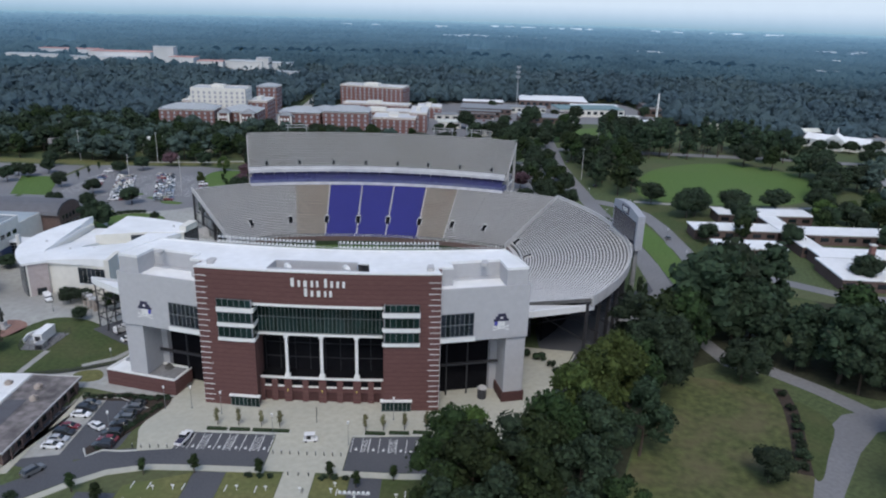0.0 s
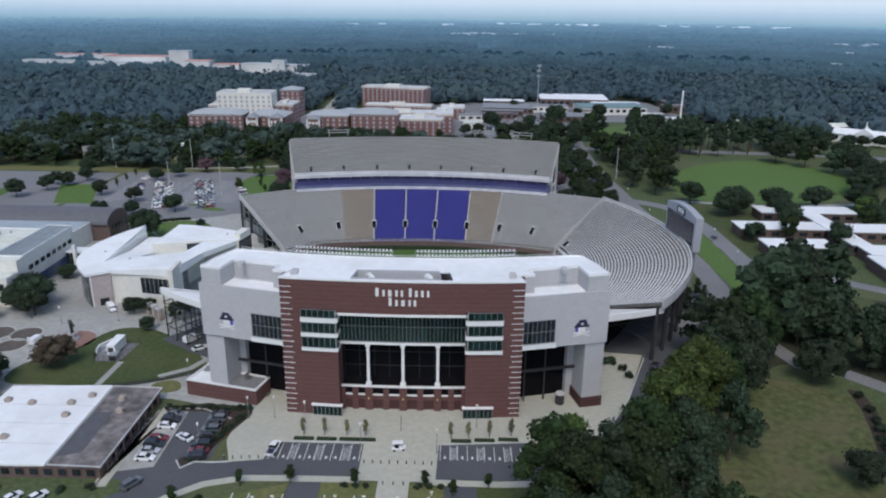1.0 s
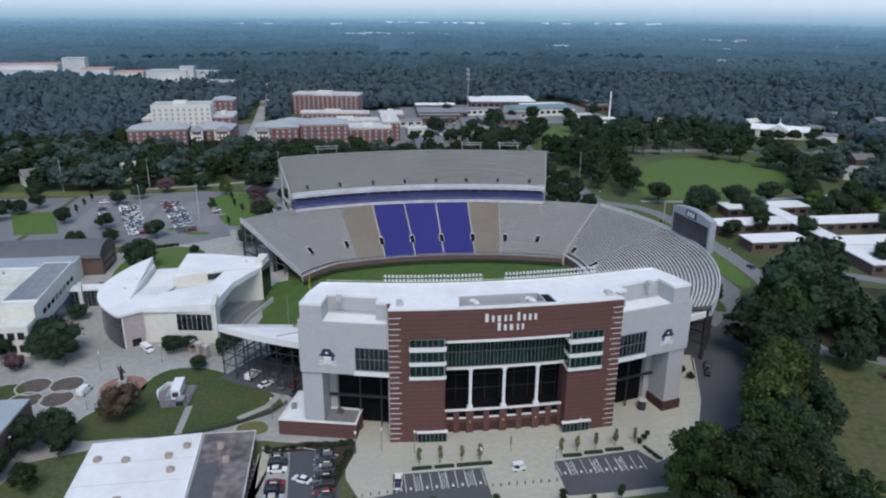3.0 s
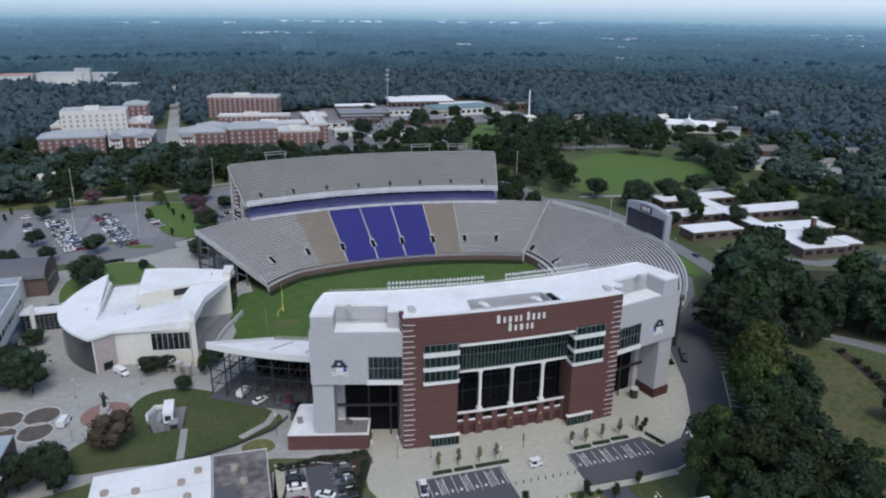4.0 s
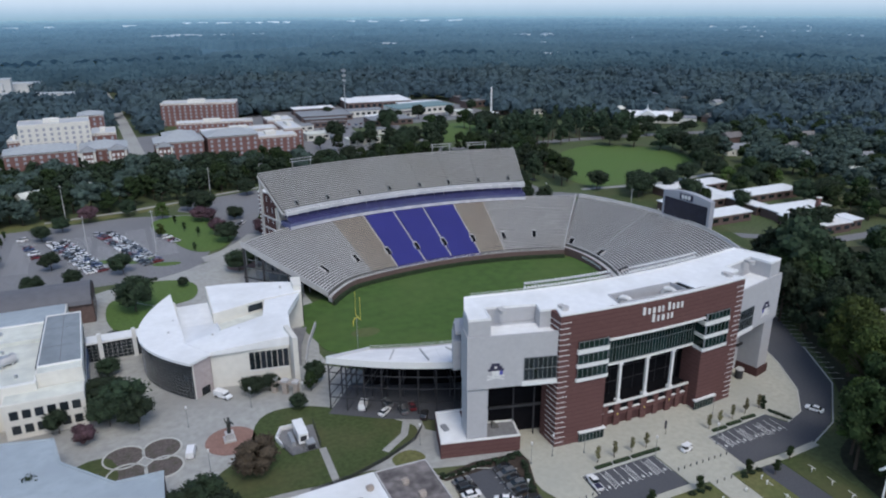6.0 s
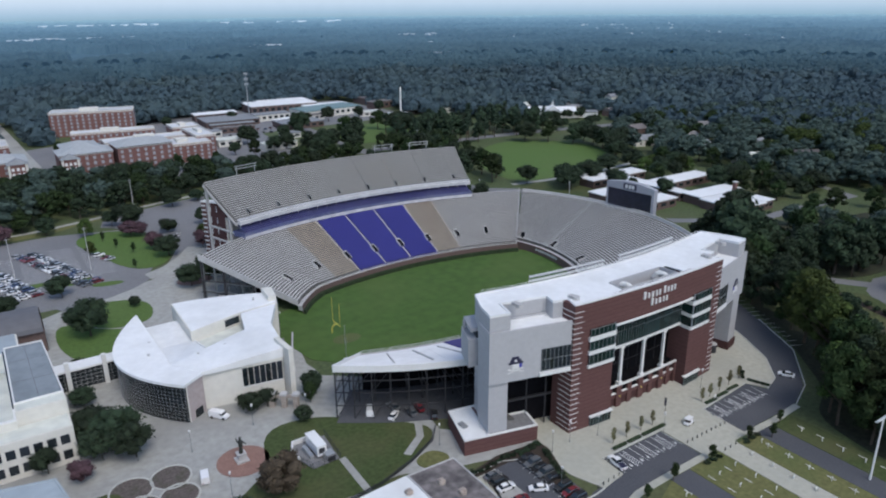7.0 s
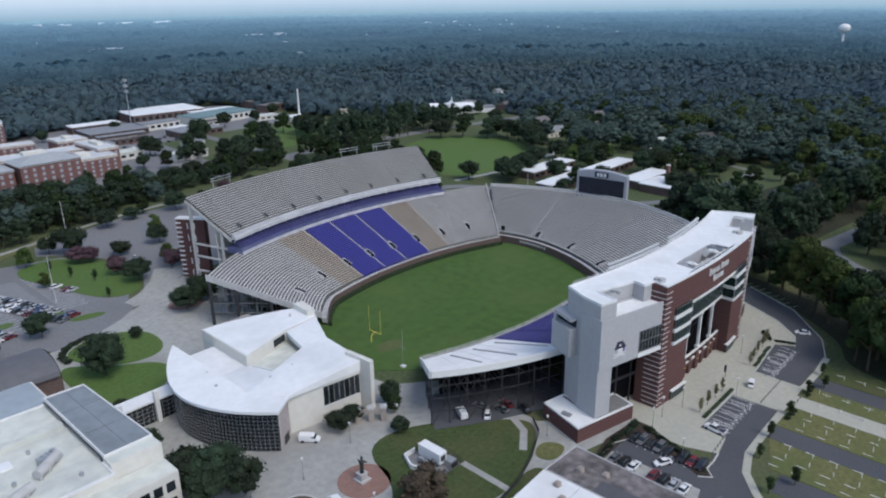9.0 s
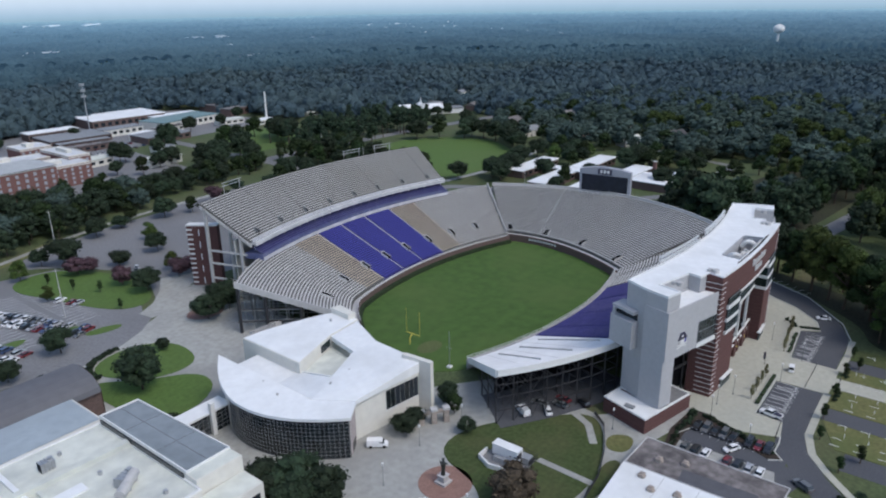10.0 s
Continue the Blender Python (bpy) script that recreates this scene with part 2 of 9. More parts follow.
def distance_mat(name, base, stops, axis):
    """Wooded distance, far buildings and horizon in summer haze, put in as a dim blue emission over the base colour.
    stops: (metres, colour) outwards or upwards.
    """
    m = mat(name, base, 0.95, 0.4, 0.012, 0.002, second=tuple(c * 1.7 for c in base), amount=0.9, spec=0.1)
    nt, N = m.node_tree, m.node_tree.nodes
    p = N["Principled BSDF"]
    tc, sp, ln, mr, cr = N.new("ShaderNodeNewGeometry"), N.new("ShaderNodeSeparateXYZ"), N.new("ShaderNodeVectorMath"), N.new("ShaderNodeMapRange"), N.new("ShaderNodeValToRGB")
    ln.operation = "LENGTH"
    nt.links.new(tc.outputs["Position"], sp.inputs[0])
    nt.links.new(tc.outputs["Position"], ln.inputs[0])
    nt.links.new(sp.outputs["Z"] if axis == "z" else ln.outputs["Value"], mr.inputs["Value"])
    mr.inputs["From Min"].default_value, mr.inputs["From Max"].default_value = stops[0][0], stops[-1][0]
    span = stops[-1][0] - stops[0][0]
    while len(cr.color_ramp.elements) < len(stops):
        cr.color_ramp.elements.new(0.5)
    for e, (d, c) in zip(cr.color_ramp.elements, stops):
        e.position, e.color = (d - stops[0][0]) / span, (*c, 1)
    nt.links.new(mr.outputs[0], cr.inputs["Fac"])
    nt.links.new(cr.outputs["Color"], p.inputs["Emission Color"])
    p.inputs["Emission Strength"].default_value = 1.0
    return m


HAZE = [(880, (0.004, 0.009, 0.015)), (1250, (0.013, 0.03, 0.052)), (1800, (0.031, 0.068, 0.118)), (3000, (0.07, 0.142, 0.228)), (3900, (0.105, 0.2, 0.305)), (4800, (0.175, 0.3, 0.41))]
# far buildings glow faintly too: the haze is in their emission
M["hazed_roof"] = distance_mat("hazed_roof", (0.45, 0.46, 0.46), HAZE, "r")
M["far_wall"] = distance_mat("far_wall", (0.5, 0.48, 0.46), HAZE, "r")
M["hazed_red"] = distance_mat("hazed_red", (0.5, 0.27, 0.22), HAZE, "r")


# ---- mesh helpers ----
def finish(name, bm, material, parent=None, label="", smooth=False):
    me = bpy.data.meshes.new(name)
    bm.normal_update()
    bm.to_mesh(me)
    bm.free()
    for m in (material if isinstance(material, (list, tuple)) else [material]):
        me.materials.append(m)
    if smooth:
        me.polygons.foreach_set("use_smooth", [True] * len(me.polygons))
    ob = new(name, me)
    if parent:
        ob.parent = parent
    return tagged(ob, label) if label else ob


def part(name, bm, material, parent, label=""):
    return finish(name, bm, material, parent, label)


def thing(name, label, category, group="", kind="", at=None):
    ob = new(name)
    if at is not None:
        ob.matrix_basis = at
    return tagged(ob, label, category, group, kind)


def setting(name, bm, material, label, category):
    return tagged(finish(name, bm, material), label, category, kind="structure")


def box(bm, x0, x1, y0, y1, z0, z1, m=None, mi=0):
    vs = [Vector((x, y, z)) for z in (z0, z1) for x, y in ((x0, y0), (x1, y0), (x1, y1), (x0, y1))]
    vs = [bm.verts.new(m @ v if m is not None else v) for v in vs]
    for f in ((3, 2, 1, 0), (4, 5, 6, 7), (0, 1, 5, 4), (1, 2, 6, 5), (2, 3, 7, 6), (3, 0, 4, 7)):
        bm.faces.new([vs[i] for i in f]).material_index = mi
    return bm


def prism(bm, pts, z0, z1, mi=0):
    """A flat-topped solid over a plan outline; z1 may be one height or one for each corner."""
    area = sum(a[0] * b[1] - b[0] * a[1] for a, b in zip(pts, pts[1:] + pts[:1]))
    tops = list(z1) if isinstance(z1, (list, tuple)) else [z1] * len(pts)
    if area < 0:
        pts, tops = pts[::-1], tops[::-1]
    lo = [bm.verts.new((x, y, z0)) for x, y in pts]
    hi = [bm.verts.new((x, y, t)) for (x, y), t in zip(pts, tops)]
    bm.faces.new(hi).material_index = mi
    bm.faces.new(lo[::-1]).material_index = mi
    n = len(pts)
    for i in range(n):
        bm.faces.new((lo[i], lo[(i + 1) % n], hi[(i + 1) % n], hi[i])).material_index = mi
    return bm


def rod(bm, a, b, r0, r1=None, n=8):
    a, b = Vector(a), Vector(b)
    r1 = r0 if r1 is None else r1
    d = (b - a).normalized()
    u = d.orthogonal().normalized()
    v = d.cross(u)
    rings = [[bm.verts.new(p + r * (math.cos(2 * math.pi * i / n) * u + math.sin(2 * math.pi * i / n) * v)) for i in range(n)] for p, r in ((a, r0), (b, r1))]
    for i in range(n):
        bm.faces.new((rings[0][i], rings[0][(i + 1) % n], rings[1][(i + 1) % n], rings[1][i]))
    bm.faces.new(rings[0][::-1])
    bm.faces.new(rings[1])
    return bm


def B():
    return bmesh.new()


def ring(pts, d):
    """The outline moved inwards by d."""
    n, out = len(pts), []
    area = sum(a[0] * b[1] - b[0] * a[1] for a, b in zip(pts, pts[1:] + pts[:1]))
    s = 1 if area > 0 else -1
    for i in range(n):
        p, a, b = Vector(pts[i]), Vector(pts[i - 1]), Vector(pts[(i + 1) % n])
        e, g = (p - a).normalized(), (b - p).normalized()
        ne, ng = Vector((-e.y, e.x)) * s, Vector((-g.y, g.x)) * s
        k = (ne + ng) / max(0.35, 1 + ne.dot(ng))
        q = p + k * d
        out.append((q.x, q.y))
    return out


def parapet(bm, pts, z0, z1, width=0.4, mi=0):
    """A rim along the edge of a roof."""
    inner = ring(pts, width)
    n = len(pts)
    for i in range(n):
        j = (i + 1) % n
        prism(bm, [pts[i], pts[j], inner[j], inner[i]], z0, z1, mi)
    return bm


def sweep(pts, width):
    """The outline of a strip of that width along a line of points."""
    left, right = [], []
    for i, p in enumerate(pts):
        a, b = Vector(pts[max(i - 1, 0)]), Vector(pts[min(i + 1, len(pts) - 1)])
        d = (b - a).normalized()
        nrm = Vector((-d.y, d.x)) * width / 2
        left.append((p[0] + nrm.x, p[1] + nrm.y))
        right.append((p[0] - nrm.x, p[1] - nrm.y))
    return left + right[::-1]


def bez(a, c, b, n=12):
    return [((1 - t) ** 2 * a[0] + 2 * t * (1 - t) * c[0] + t * t * b[0], (1 - t) ** 2 * a[1] + 2 * t * (1 - t) * c[1] + t * t * b[1]) for t in (i / n for i in range(n + 1))]


def circle(x, y, rx, ry=None, n=32, turn=0.0):
    ry, c, s = ry or rx, math.cos(turn), math.sin(turn)
    return [(x + c * rx * math.cos(a) - s * ry * math.sin(a), y + s * rx * math.cos(a) + c * ry * math.sin(a)) for a in (2 * math.pi * i / n for i in range(n))]


def inside(x, y, pts):
    hit, j = False, len(pts) - 1
    for i in range(len(pts)):
        if (pts[i][1] > y) != (pts[j][1] > y) and x < (pts[j][0] - pts[i][0]) * (y - pts[i][1]) / (pts[j][1] - pts[i][1]) + pts[i][0]:
            hit = not hit
        j = i
    return hit


def sheet(name, pts, z, material, label, category, low=-0.3):
    return setting(name, prism(B(), pts, low, z), material, label, category)


def smooth_loop(pts, n=4):
    """A rounded outline through the midpoints of a coarse one."""
    out = []
    for i in range(len(pts)):
        a, p, b = Vector(pts[i - 1]), Vector(pts[i]), Vector(pts[(i + 1) % len(pts)])
        out += bez((a + p) / 2, p, (p + b) / 2, n)[:-1]
    return out

# ---- ground ----
bm = B()
pts = [(4850 * math.sin(a), 150 + 4850 * math.cos(a)) for a in (2 * math.pi * i / 96 for i in range(96))]
bm.faces.new([bm.verts.new((x, y, 0)) for x, y in pts[::-1]])
setting("ground", bm, M["meadow"], "open flat ground of grass and bare soil to the horizon", "ground")

# campus paving west of the stadium
sheet("pavement_west", [(-100, 222), (-80, 206), (-84, 176), (-65, 157), (-78, 157), (-89, 160), (-130, 162), (-145, 158), (-150, 140), (-215, 150), (-215, 300), (-168, 312), (-150, 322),
                        (-122, 332), (-90, 352), (-80, 340), (-92, 300), (-90, 268)], 0.1, M["concrete_walk"], "pale grey concrete plaza between the campus buildings", "pavement")
sheet("pavement_south", [(-66, 157.5), (-69, 151), (-69, 142), (-66, 134), (-58.5, 135.2), (-58, 142.2), (-36.6, 142.2), (-36.4, 128.5), (-19.4, 128.5), (-19, 142.2), (3, 144.2), (6, 139), (13, 141), (22, 150), (30, 164),
                         (40, 190), (24, 192), (20, 172), (-76, 172)], 0.14, M["paving"], "pale cream paved forecourt at the foot of the stadium tower", "pavement")
# carriageway in front of the tower, bending up its east side
sheet("road_south", sweep([(-100, 108), (-88, 116), (-79, 124.5), (-68, 131.2), (-56, 132.2), (-36.6, 132)], 7.2), 0.04, M["asphalt"], "dark asphalt access road in front of the stadium tower", "road")
sheet("road_lot_west", [(-58.3, 142), (-36.8, 142), (-36.8, 129.4), (-57, 129.4), (-64, 128.8), (-66, 134)], 0.05, M["asphalt"], "dark asphalt parking bay with white marked spaces", "parking lot")
sheet("road_lot_east", [(-19, 142), (3, 144), (5.5, 138.5), (13, 140.8), (22, 149.6), (30, 163.5), (40, 188), (56, 216), (70, 240), (84, 262), (92, 262), (80, 232), (66, 204), (46, 168), (34, 148), (16, 134), (4, 129.5), (-19.2, 129.5)],
      0.05, M["asphalt"], "dark asphalt parking bay and road curving behind the tower", "road")
sheet("road_small_lot", [(-91.5, 150.5), (-88, 155), (-76.5, 155.6), (-70.4, 154.6), (-70.4, 136), (-72, 131), (-78, 130), (-78, 124), (-92, 128)], 0.06, M["asphalt"], "small dark asphalt car park beside a low building", "parking lot")
sheet("pavement_kerbside", sweep([(-86, 111), (-75, 121.5), (-69, 126), (-61, 128.4), (-50, 128.7), (-36, 128.7)], 1.9), 0.15, M["paving"], "pale concrete pavement along the access road", "pavement")
sheet("pavement_kerbside", sweep([(-20, 128.4), (-6, 128.2), (4, 128.8)], 1.9), 0.15, M["paving"], "pale concrete pavement along the access road", "pavement")
sheet("pavement_axis", [(-31.8, 128.6), (-25, 128.6), (-25, 40), (-31.8, 40)], 0.12, M["paving"], "straight pale concrete walk leading to the tower", "pavement")
# tailgating strips south of the road: grass between asphalt lanes
for i, (x0, x1, k) in enumerate(((-72, -64, "asphalt"), (-63.7, -51, "dry_lawn"), (-50.8, -44, "asphalt"), (-43.8, -32, "dry_lawn"), (-24.8, -17.5, "dry_lawn"), (-17.3, -10.5, "asphalt"), (-10.3, -2, "lawn"))):
    y1 = (119.5, 127, 127.6, 127.6, 127.4, 128, 127)[i]
    sheet("lawn" if "lawn" in k else "road_lane", [(x0, 40), (x1, 40), (x1, y1), (x0, y1 - (5 if i == 1 else 0))], 0.1 if "lawn" in k else 0.03, M[k],
          "dry yellow-green tailgating lawn strip" if "lawn" in k else "grey asphalt lane between lawn strips", "lawn" if "lawn" in k else "road")
# roads east and north
sheet("road_east", sweep([(96, 205), (99, 235), (101.5, 262), (102, 290), (101.5, 322), (98.5, 346), (92, 358), (82, 366), (75, 370)], 8.0), 0.085, M["old_asphalt"], "grey street running along the east side of the stadium", "road")
sheet("road_drive", sweep([(80, 640), (74.5, 521), (72, 464), (72.5, 430), (74.5, 388), (76, 352), (80.5, 304), (82, 270), (81, 240), (72, 226), (56, 212)], 8.5), 0.055, M["old_asphalt"], "grey street and drive curving behind the stand", "road")
sheet("lawn_drive_verge", smooth_loop([(90, 342), (97, 322), (97.5, 268), (94, 244), (86, 238), (86.5, 277), (85.5, 310)]), 0.07, M["field_lawn"], "bright green verge between drive and street", "lawn")
# dark sheet laid to paint the ground under the stand as shaded
sheet("road_stand_apron", [(30, 186), (44, 188), (62, 214), (66, 240), (64, 268), (56, 262), (50, 230), (30, 206)], 0.03, M["asphalt"], "dark ground sheet painted as shade under the stand", "road")
sheet("lawn_drive_verge", smooth_loop([(64, 222), (71, 236), (72, 228), (69, 219)]), 0.07, M["lawn"], "small green verge beside the drive", "lawn")
sheet("road_east_branch", sweep([(78, 120), (84, 130), (96, 146), (106, 156), (118, 160), (170, 150)], 9), 0.05, M["old_asphalt"], "grey asphalt lane past a grassy clearing", "road")
sheet("road_east_branch", sweep([(112, 160), (104, 172), (95, 182), (85, 186), (80, 205)], 6), 0.055, M["old_asphalt"], "grey asphalt lane through the trees", "road")
sheet("road_north", sweep([(-420, 575), (-235, 560), (-125, 527), (0, 512), (90, 516), (230, 505), (420, 470)], 11), 0.05, M["old_asphalt"], "grey street behind the stadium", "road")
sheet("road_avenue", sweep([(-135, 530), (-140, 610), (-145, 720), (-153, 880), (-164, 1040)], 10), 0.06, M["concrete_walk"], "pale avenue running away between brick halls", "road")
sheet("road_avenue", sweep([(20, 512), (12, 620), (-10, 780)], 11), 0.06, M["old_asphalt"], "pale street beside brick halls", "road")
sheet("pavement_hall_yard", [(-230, 545), (-60, 520), (30, 530), (40, 640), (200, 650), (190, 800), (-10, 810), (-60, 700), (-240, 640)], 0.035, M["old_asphalt"], "grey paved yards and car parks round the halls", "pavement")
# car parks north-west
sheet("road_lot_north", [(-215, 330), (-168, 322), (-138, 322), (-122, 338), (-116, 351), (-108, 390), (-119, 413), (-150, 421), (-215, 416)], 0.04, M["old_asphalt"], "large grey asphalt car park with rows of cars", "parking lot")
sheet("road_lot_behind_stand", [(-112, 346), (-90, 352), (-60, 350), (-40, 380), (-30, 456), (-70, 454), (-99, 446), (-122, 437), (-126, 423), (-112, 408), (-104, 390), (-103, 366)], 0.045, M["old_asphalt"], "grey asphalt yard behind the stand", "parking lot")
sheet("road_lot_rear", [(-62, 352), (-20, 350), (55, 338), (70, 372), (70, 468), (-38, 462), (-42, 400)], 0.025, M["old_asphalt"], "grey paved yard and lanes behind the upper deck", "parking lot")
sheet("road_lot_far_west", [(-330, 336), (-218, 332), (-218, 414), (-330, 416)], 0.035, M["old_asphalt"], "grey asphalt car park with grass islands", "parking lot")
for cx, cy, rx, ry in ((-262, 360, 5, 18), (-290, 385, 6, 20)):
    sheet("lawn_lot", circle(cx, cy, rx, ry, 24), 0.15, M["field_lawn"], "green lawn island in the car park", "lawn")
sheet("pavement_low_building", [(-89.4, 157.5), (-85.6, 155), (-92.6, 129), (-92, 124), (-89.4, 124.5)], 0.16, M["paving"], "pale concrete strip beside the low building", "pavement")
sheet("lawn_north", smooth_loop([(-138, 412), (-119, 414), (-106, 388), (-104, 366), (-113, 346), (-127, 349), (-136, 384), (-141, 398)]), 0.16, M["field_lawn"], "green lawn island with small trees", "lawn")
sheet("lawn_lot", [(-239, 384), (-218, 384), (-202, 345), (-222, 345)], 0.16, M["field_lawn"], "bright green lawn island in the car park", "lawn")
sheet("lawn_verge", [(-300, 418), (-205, 417), (-150, 425), (-95, 452), (-95, 458), (-150, 431), (-300, 428)], 0.09, M["dry_lawn"], "grassy verge below a belt of trees", "lawn")
for cx, cy, a in ((-147, 347, 0.2), (-137, 338, -0.2), (-163, 352, 0.1)):
    sheet("lawn_lot", circle(cx, cy, 6, 2.6, 24, a), 0.15, M["field_lawn"], "small green planted island in the car park", "lawn")
sheet("pavement_belt_path", sweep([(-190, 428), (-150, 434), (-123, 442), (-100, 451), (-70, 459), (-40, 462), (0, 464)], 3.2), 0.12, M["concrete_walk"], "pale path along the belt of trees", "pavement")
sheet("road_lot_entry", [(-121.7, 333.6), (-129.7, 326.5), (-139, 322), (-146.7, 319.5), (-156, 318), (-160, 326), (-152, 346), (-134.2, 347), (-126.8, 345), (-122.5, 340.6)], 0.125, M["old_asphalt"], "grey asphalt lane between the car park and the plaza", "road")
sheet("pavement_stand_corner", [(-122.5, 340.4), (-121.5, 333.4), (-112, 335), (-92, 352), (-86, 361), (-98, 366), (-106, 354), (-114, 345.4)], 0.135, M["concrete_walk"], "pale concrete walk round the corner of the stand", "pavement")
# lobes of lawn by the plaza
sheet("lawn_lobe", smooth_loop([(-157, 312), (-143, 320), (-127, 312), (-129, 292), (-141, 290), (-150, 297)]), 0.2, M["field_lawn"], "rounded green lawn beside the plaza", "lawn")
sheet("lawn_lobe", smooth_loop([(-160, 308), (-148, 294), (-134, 285), (-137, 272), (-155, 266), (-162, 285)]), 0.2, M["field_lawn"], "rounded green lawn beside the plaza", "lawn")
# lawn with the fenced yard and path
sheet("lawn_west", smooth_loop([(-124, 201), (-112, 202), (-100, 194), (-90, 184), (-85, 178), (-88, 173), (-97, 168), (-110, 164), (-124, 166), (-139, 165), (-139, 178), (-128, 184)]), 0.18, M["lawn"], "green lawn round a fenced yard", "lawn")
sheet("lawn_small", smooth_loop([(-90.5, 170), (-87.5, 163.5), (-96, 162.3), (-97.5, 168)]), 0.2, M["dry_lawn"], "small lawn between paths", "lawn")
sheet("lawn_small", smooth_loop([(-101, 166), (-99, 161.2), (-116, 160.8), (-118, 164)]), 0.2, M["lawn"], "small lawn between paths", "lawn")
sheet("pavement_path", sweep([(-87, 182), (-90, 176), (-97, 171)], 2.0), 0.23, M["concrete_walk"], "narrow concrete path across the lawn", "pavement")
sheet("pavement_path", sweep([(-111, 179), (-111.5, 164)], 1.8), 0.23, M["concrete_walk"], "narrow concrete path across the lawn", "pavement")
sheet("lawn_far_west", smooth_loop([(-178, 190), (-160, 201), (-157, 184), (-170, 170), (-190, 175)]), 0.2, M["lawn"], "green lawn by the plaza", "lawn")
for x, y, r in ((-157, 195.5, 4.6), (-148, 195.5, 4.4), (-156.5, 187.5, 4.4), (-148, 187.5, 4.2)):
    sheet("paving_roundel", circle(x, y, r), 0.16, M["bed_soil"], "round planting bed edged with brick in the plaza", "planter")
    setting("kerb", parapet(B(), circle(x, y, r + 0.4), 0.0, 0.35, 0.4), M["kerb"], "low concrete ring round a planting bed", "kerb")
sheet("paving_statue", circle(-131.6, 192, 6.4), 0.18, M["paver_brick"], "round red brick paving under the statue", "pavement")
# dark floor sheets under the trees, their shade put into the colour
sheet("ground_wood", smooth_loop([(48, 170), (62, 182), (76, 196), (92, 232), (116, 244), (170, 222), (250, 206), (300, 190), (270, 150), (200, 156), (130, 166), (114, 168), (100, 180), (84, 190), (64, 176)]), 0.04, M["forest_floor"], "leaf-strewn floor of the eastern wood, darkened for shade", "ground")
sheet("ground_grove", smooth_loop([(-2, 96), (-1, 110), (4, 124), (18, 128), (30, 142), (44, 158), (50, 172), (60, 176), (48, 146), (38, 122), (36, 96)]), 0.045, M["forest_floor"], "leaf-strewn ground under tall trees, darkened for shade", "ground")
# clearing, practice field, school lawns
sheet("lawn_clearing", smooth_loop([(58, 176), (76, 178), (94, 166), (96, 150), (80, 128), (70, 96), (34, 96), (38, 122), (47, 142)]), 0.06, M["clearing"], "worn brownish grass clearing among trees", "lawn")
sheet("lawn_glade", smooth_loop([(100, 190), (112, 188), (126, 210), (136, 236), (124, 242), (112, 216)]), 0.075, M["lawn"], "open green glade between trees", "lawn")
sheet("lawn_practice", smooth_loop([(102, 372), (112, 420), (135, 462), (190, 490), (240, 440), (200, 376), (150, 366)]), 0.06, M["field_lawn"], "wide green practice field", "lawn")
sheet("lawn_roadside", [(106, 240), (106, 300), (98, 340), (100, 360), (140, 366), (125, 300), (112, 245)], 0.07, M["lawn"], "green verge beside the street", "lawn")
sheet("lawn_north_east", smooth_loop([(70, 545), (90, 600), (150, 640), (180, 600), (130, 540)]), 0.06, M["field_lawn"], "green playing field beyond the street", "lawn")
sheet("pavement_drive", sweep([(100, 370), (150, 362), (230, 372)], 4), 0.09, M["concrete_walk"], "pale path along the practice field", "pavement")
sheet("road_school", sweep([(98, 300), (112, 268), (150, 240), (240, 236), (260, 300)], 7), 0.05, M["old_asphalt"], "grey drive beside the school", "road")
# mulched strip with dark shrubs and a green verge between the clearing and the lane
sheet("planting_strip", sweep([(93, 172), (91.5, 162), (88.6, 152), (85, 142), (82.5, 134)], 3.6), 0.1, M["mulch"], "dark mulched strip along the clearing", "planting bed")
sheet("lawn_verge_lane", smooth_loop([(94, 168), (101, 156), (92, 143), (85, 131), (83.5, 133), (89, 146), (93, 160)]), 0.09, M["lawn"], "green verge between the lane and the clearing", "lawn")
sheet("paving_round_west", circle(-107, 322, 7.0, 5.6), 0.15, M["paver_brick"], "round red brick paving under trees by the stand", "pavement")
sheet("pavement_car_spaces", [(-90.2, 154.4), (-82.4, 154.4), (-82.0, 131.5), (-90.2, 129.5)], 0.075, M["concrete_walk"], "pale grey paved row of parking spaces", "parking lot")
# planted beds between the car park and the forecourt
sheet("planting_bed", [(-89.5, 156), (-79, 158), (-66.5, 156.6), (-66.2, 153), (-73.2, 134), (-76, 131.6), (-77.5, 134), (-70.6, 151.4), (-78, 154.4), (-88, 154)], 0.22, M["mulch"], "dark mulched bed with low shrubs", "planting bed")


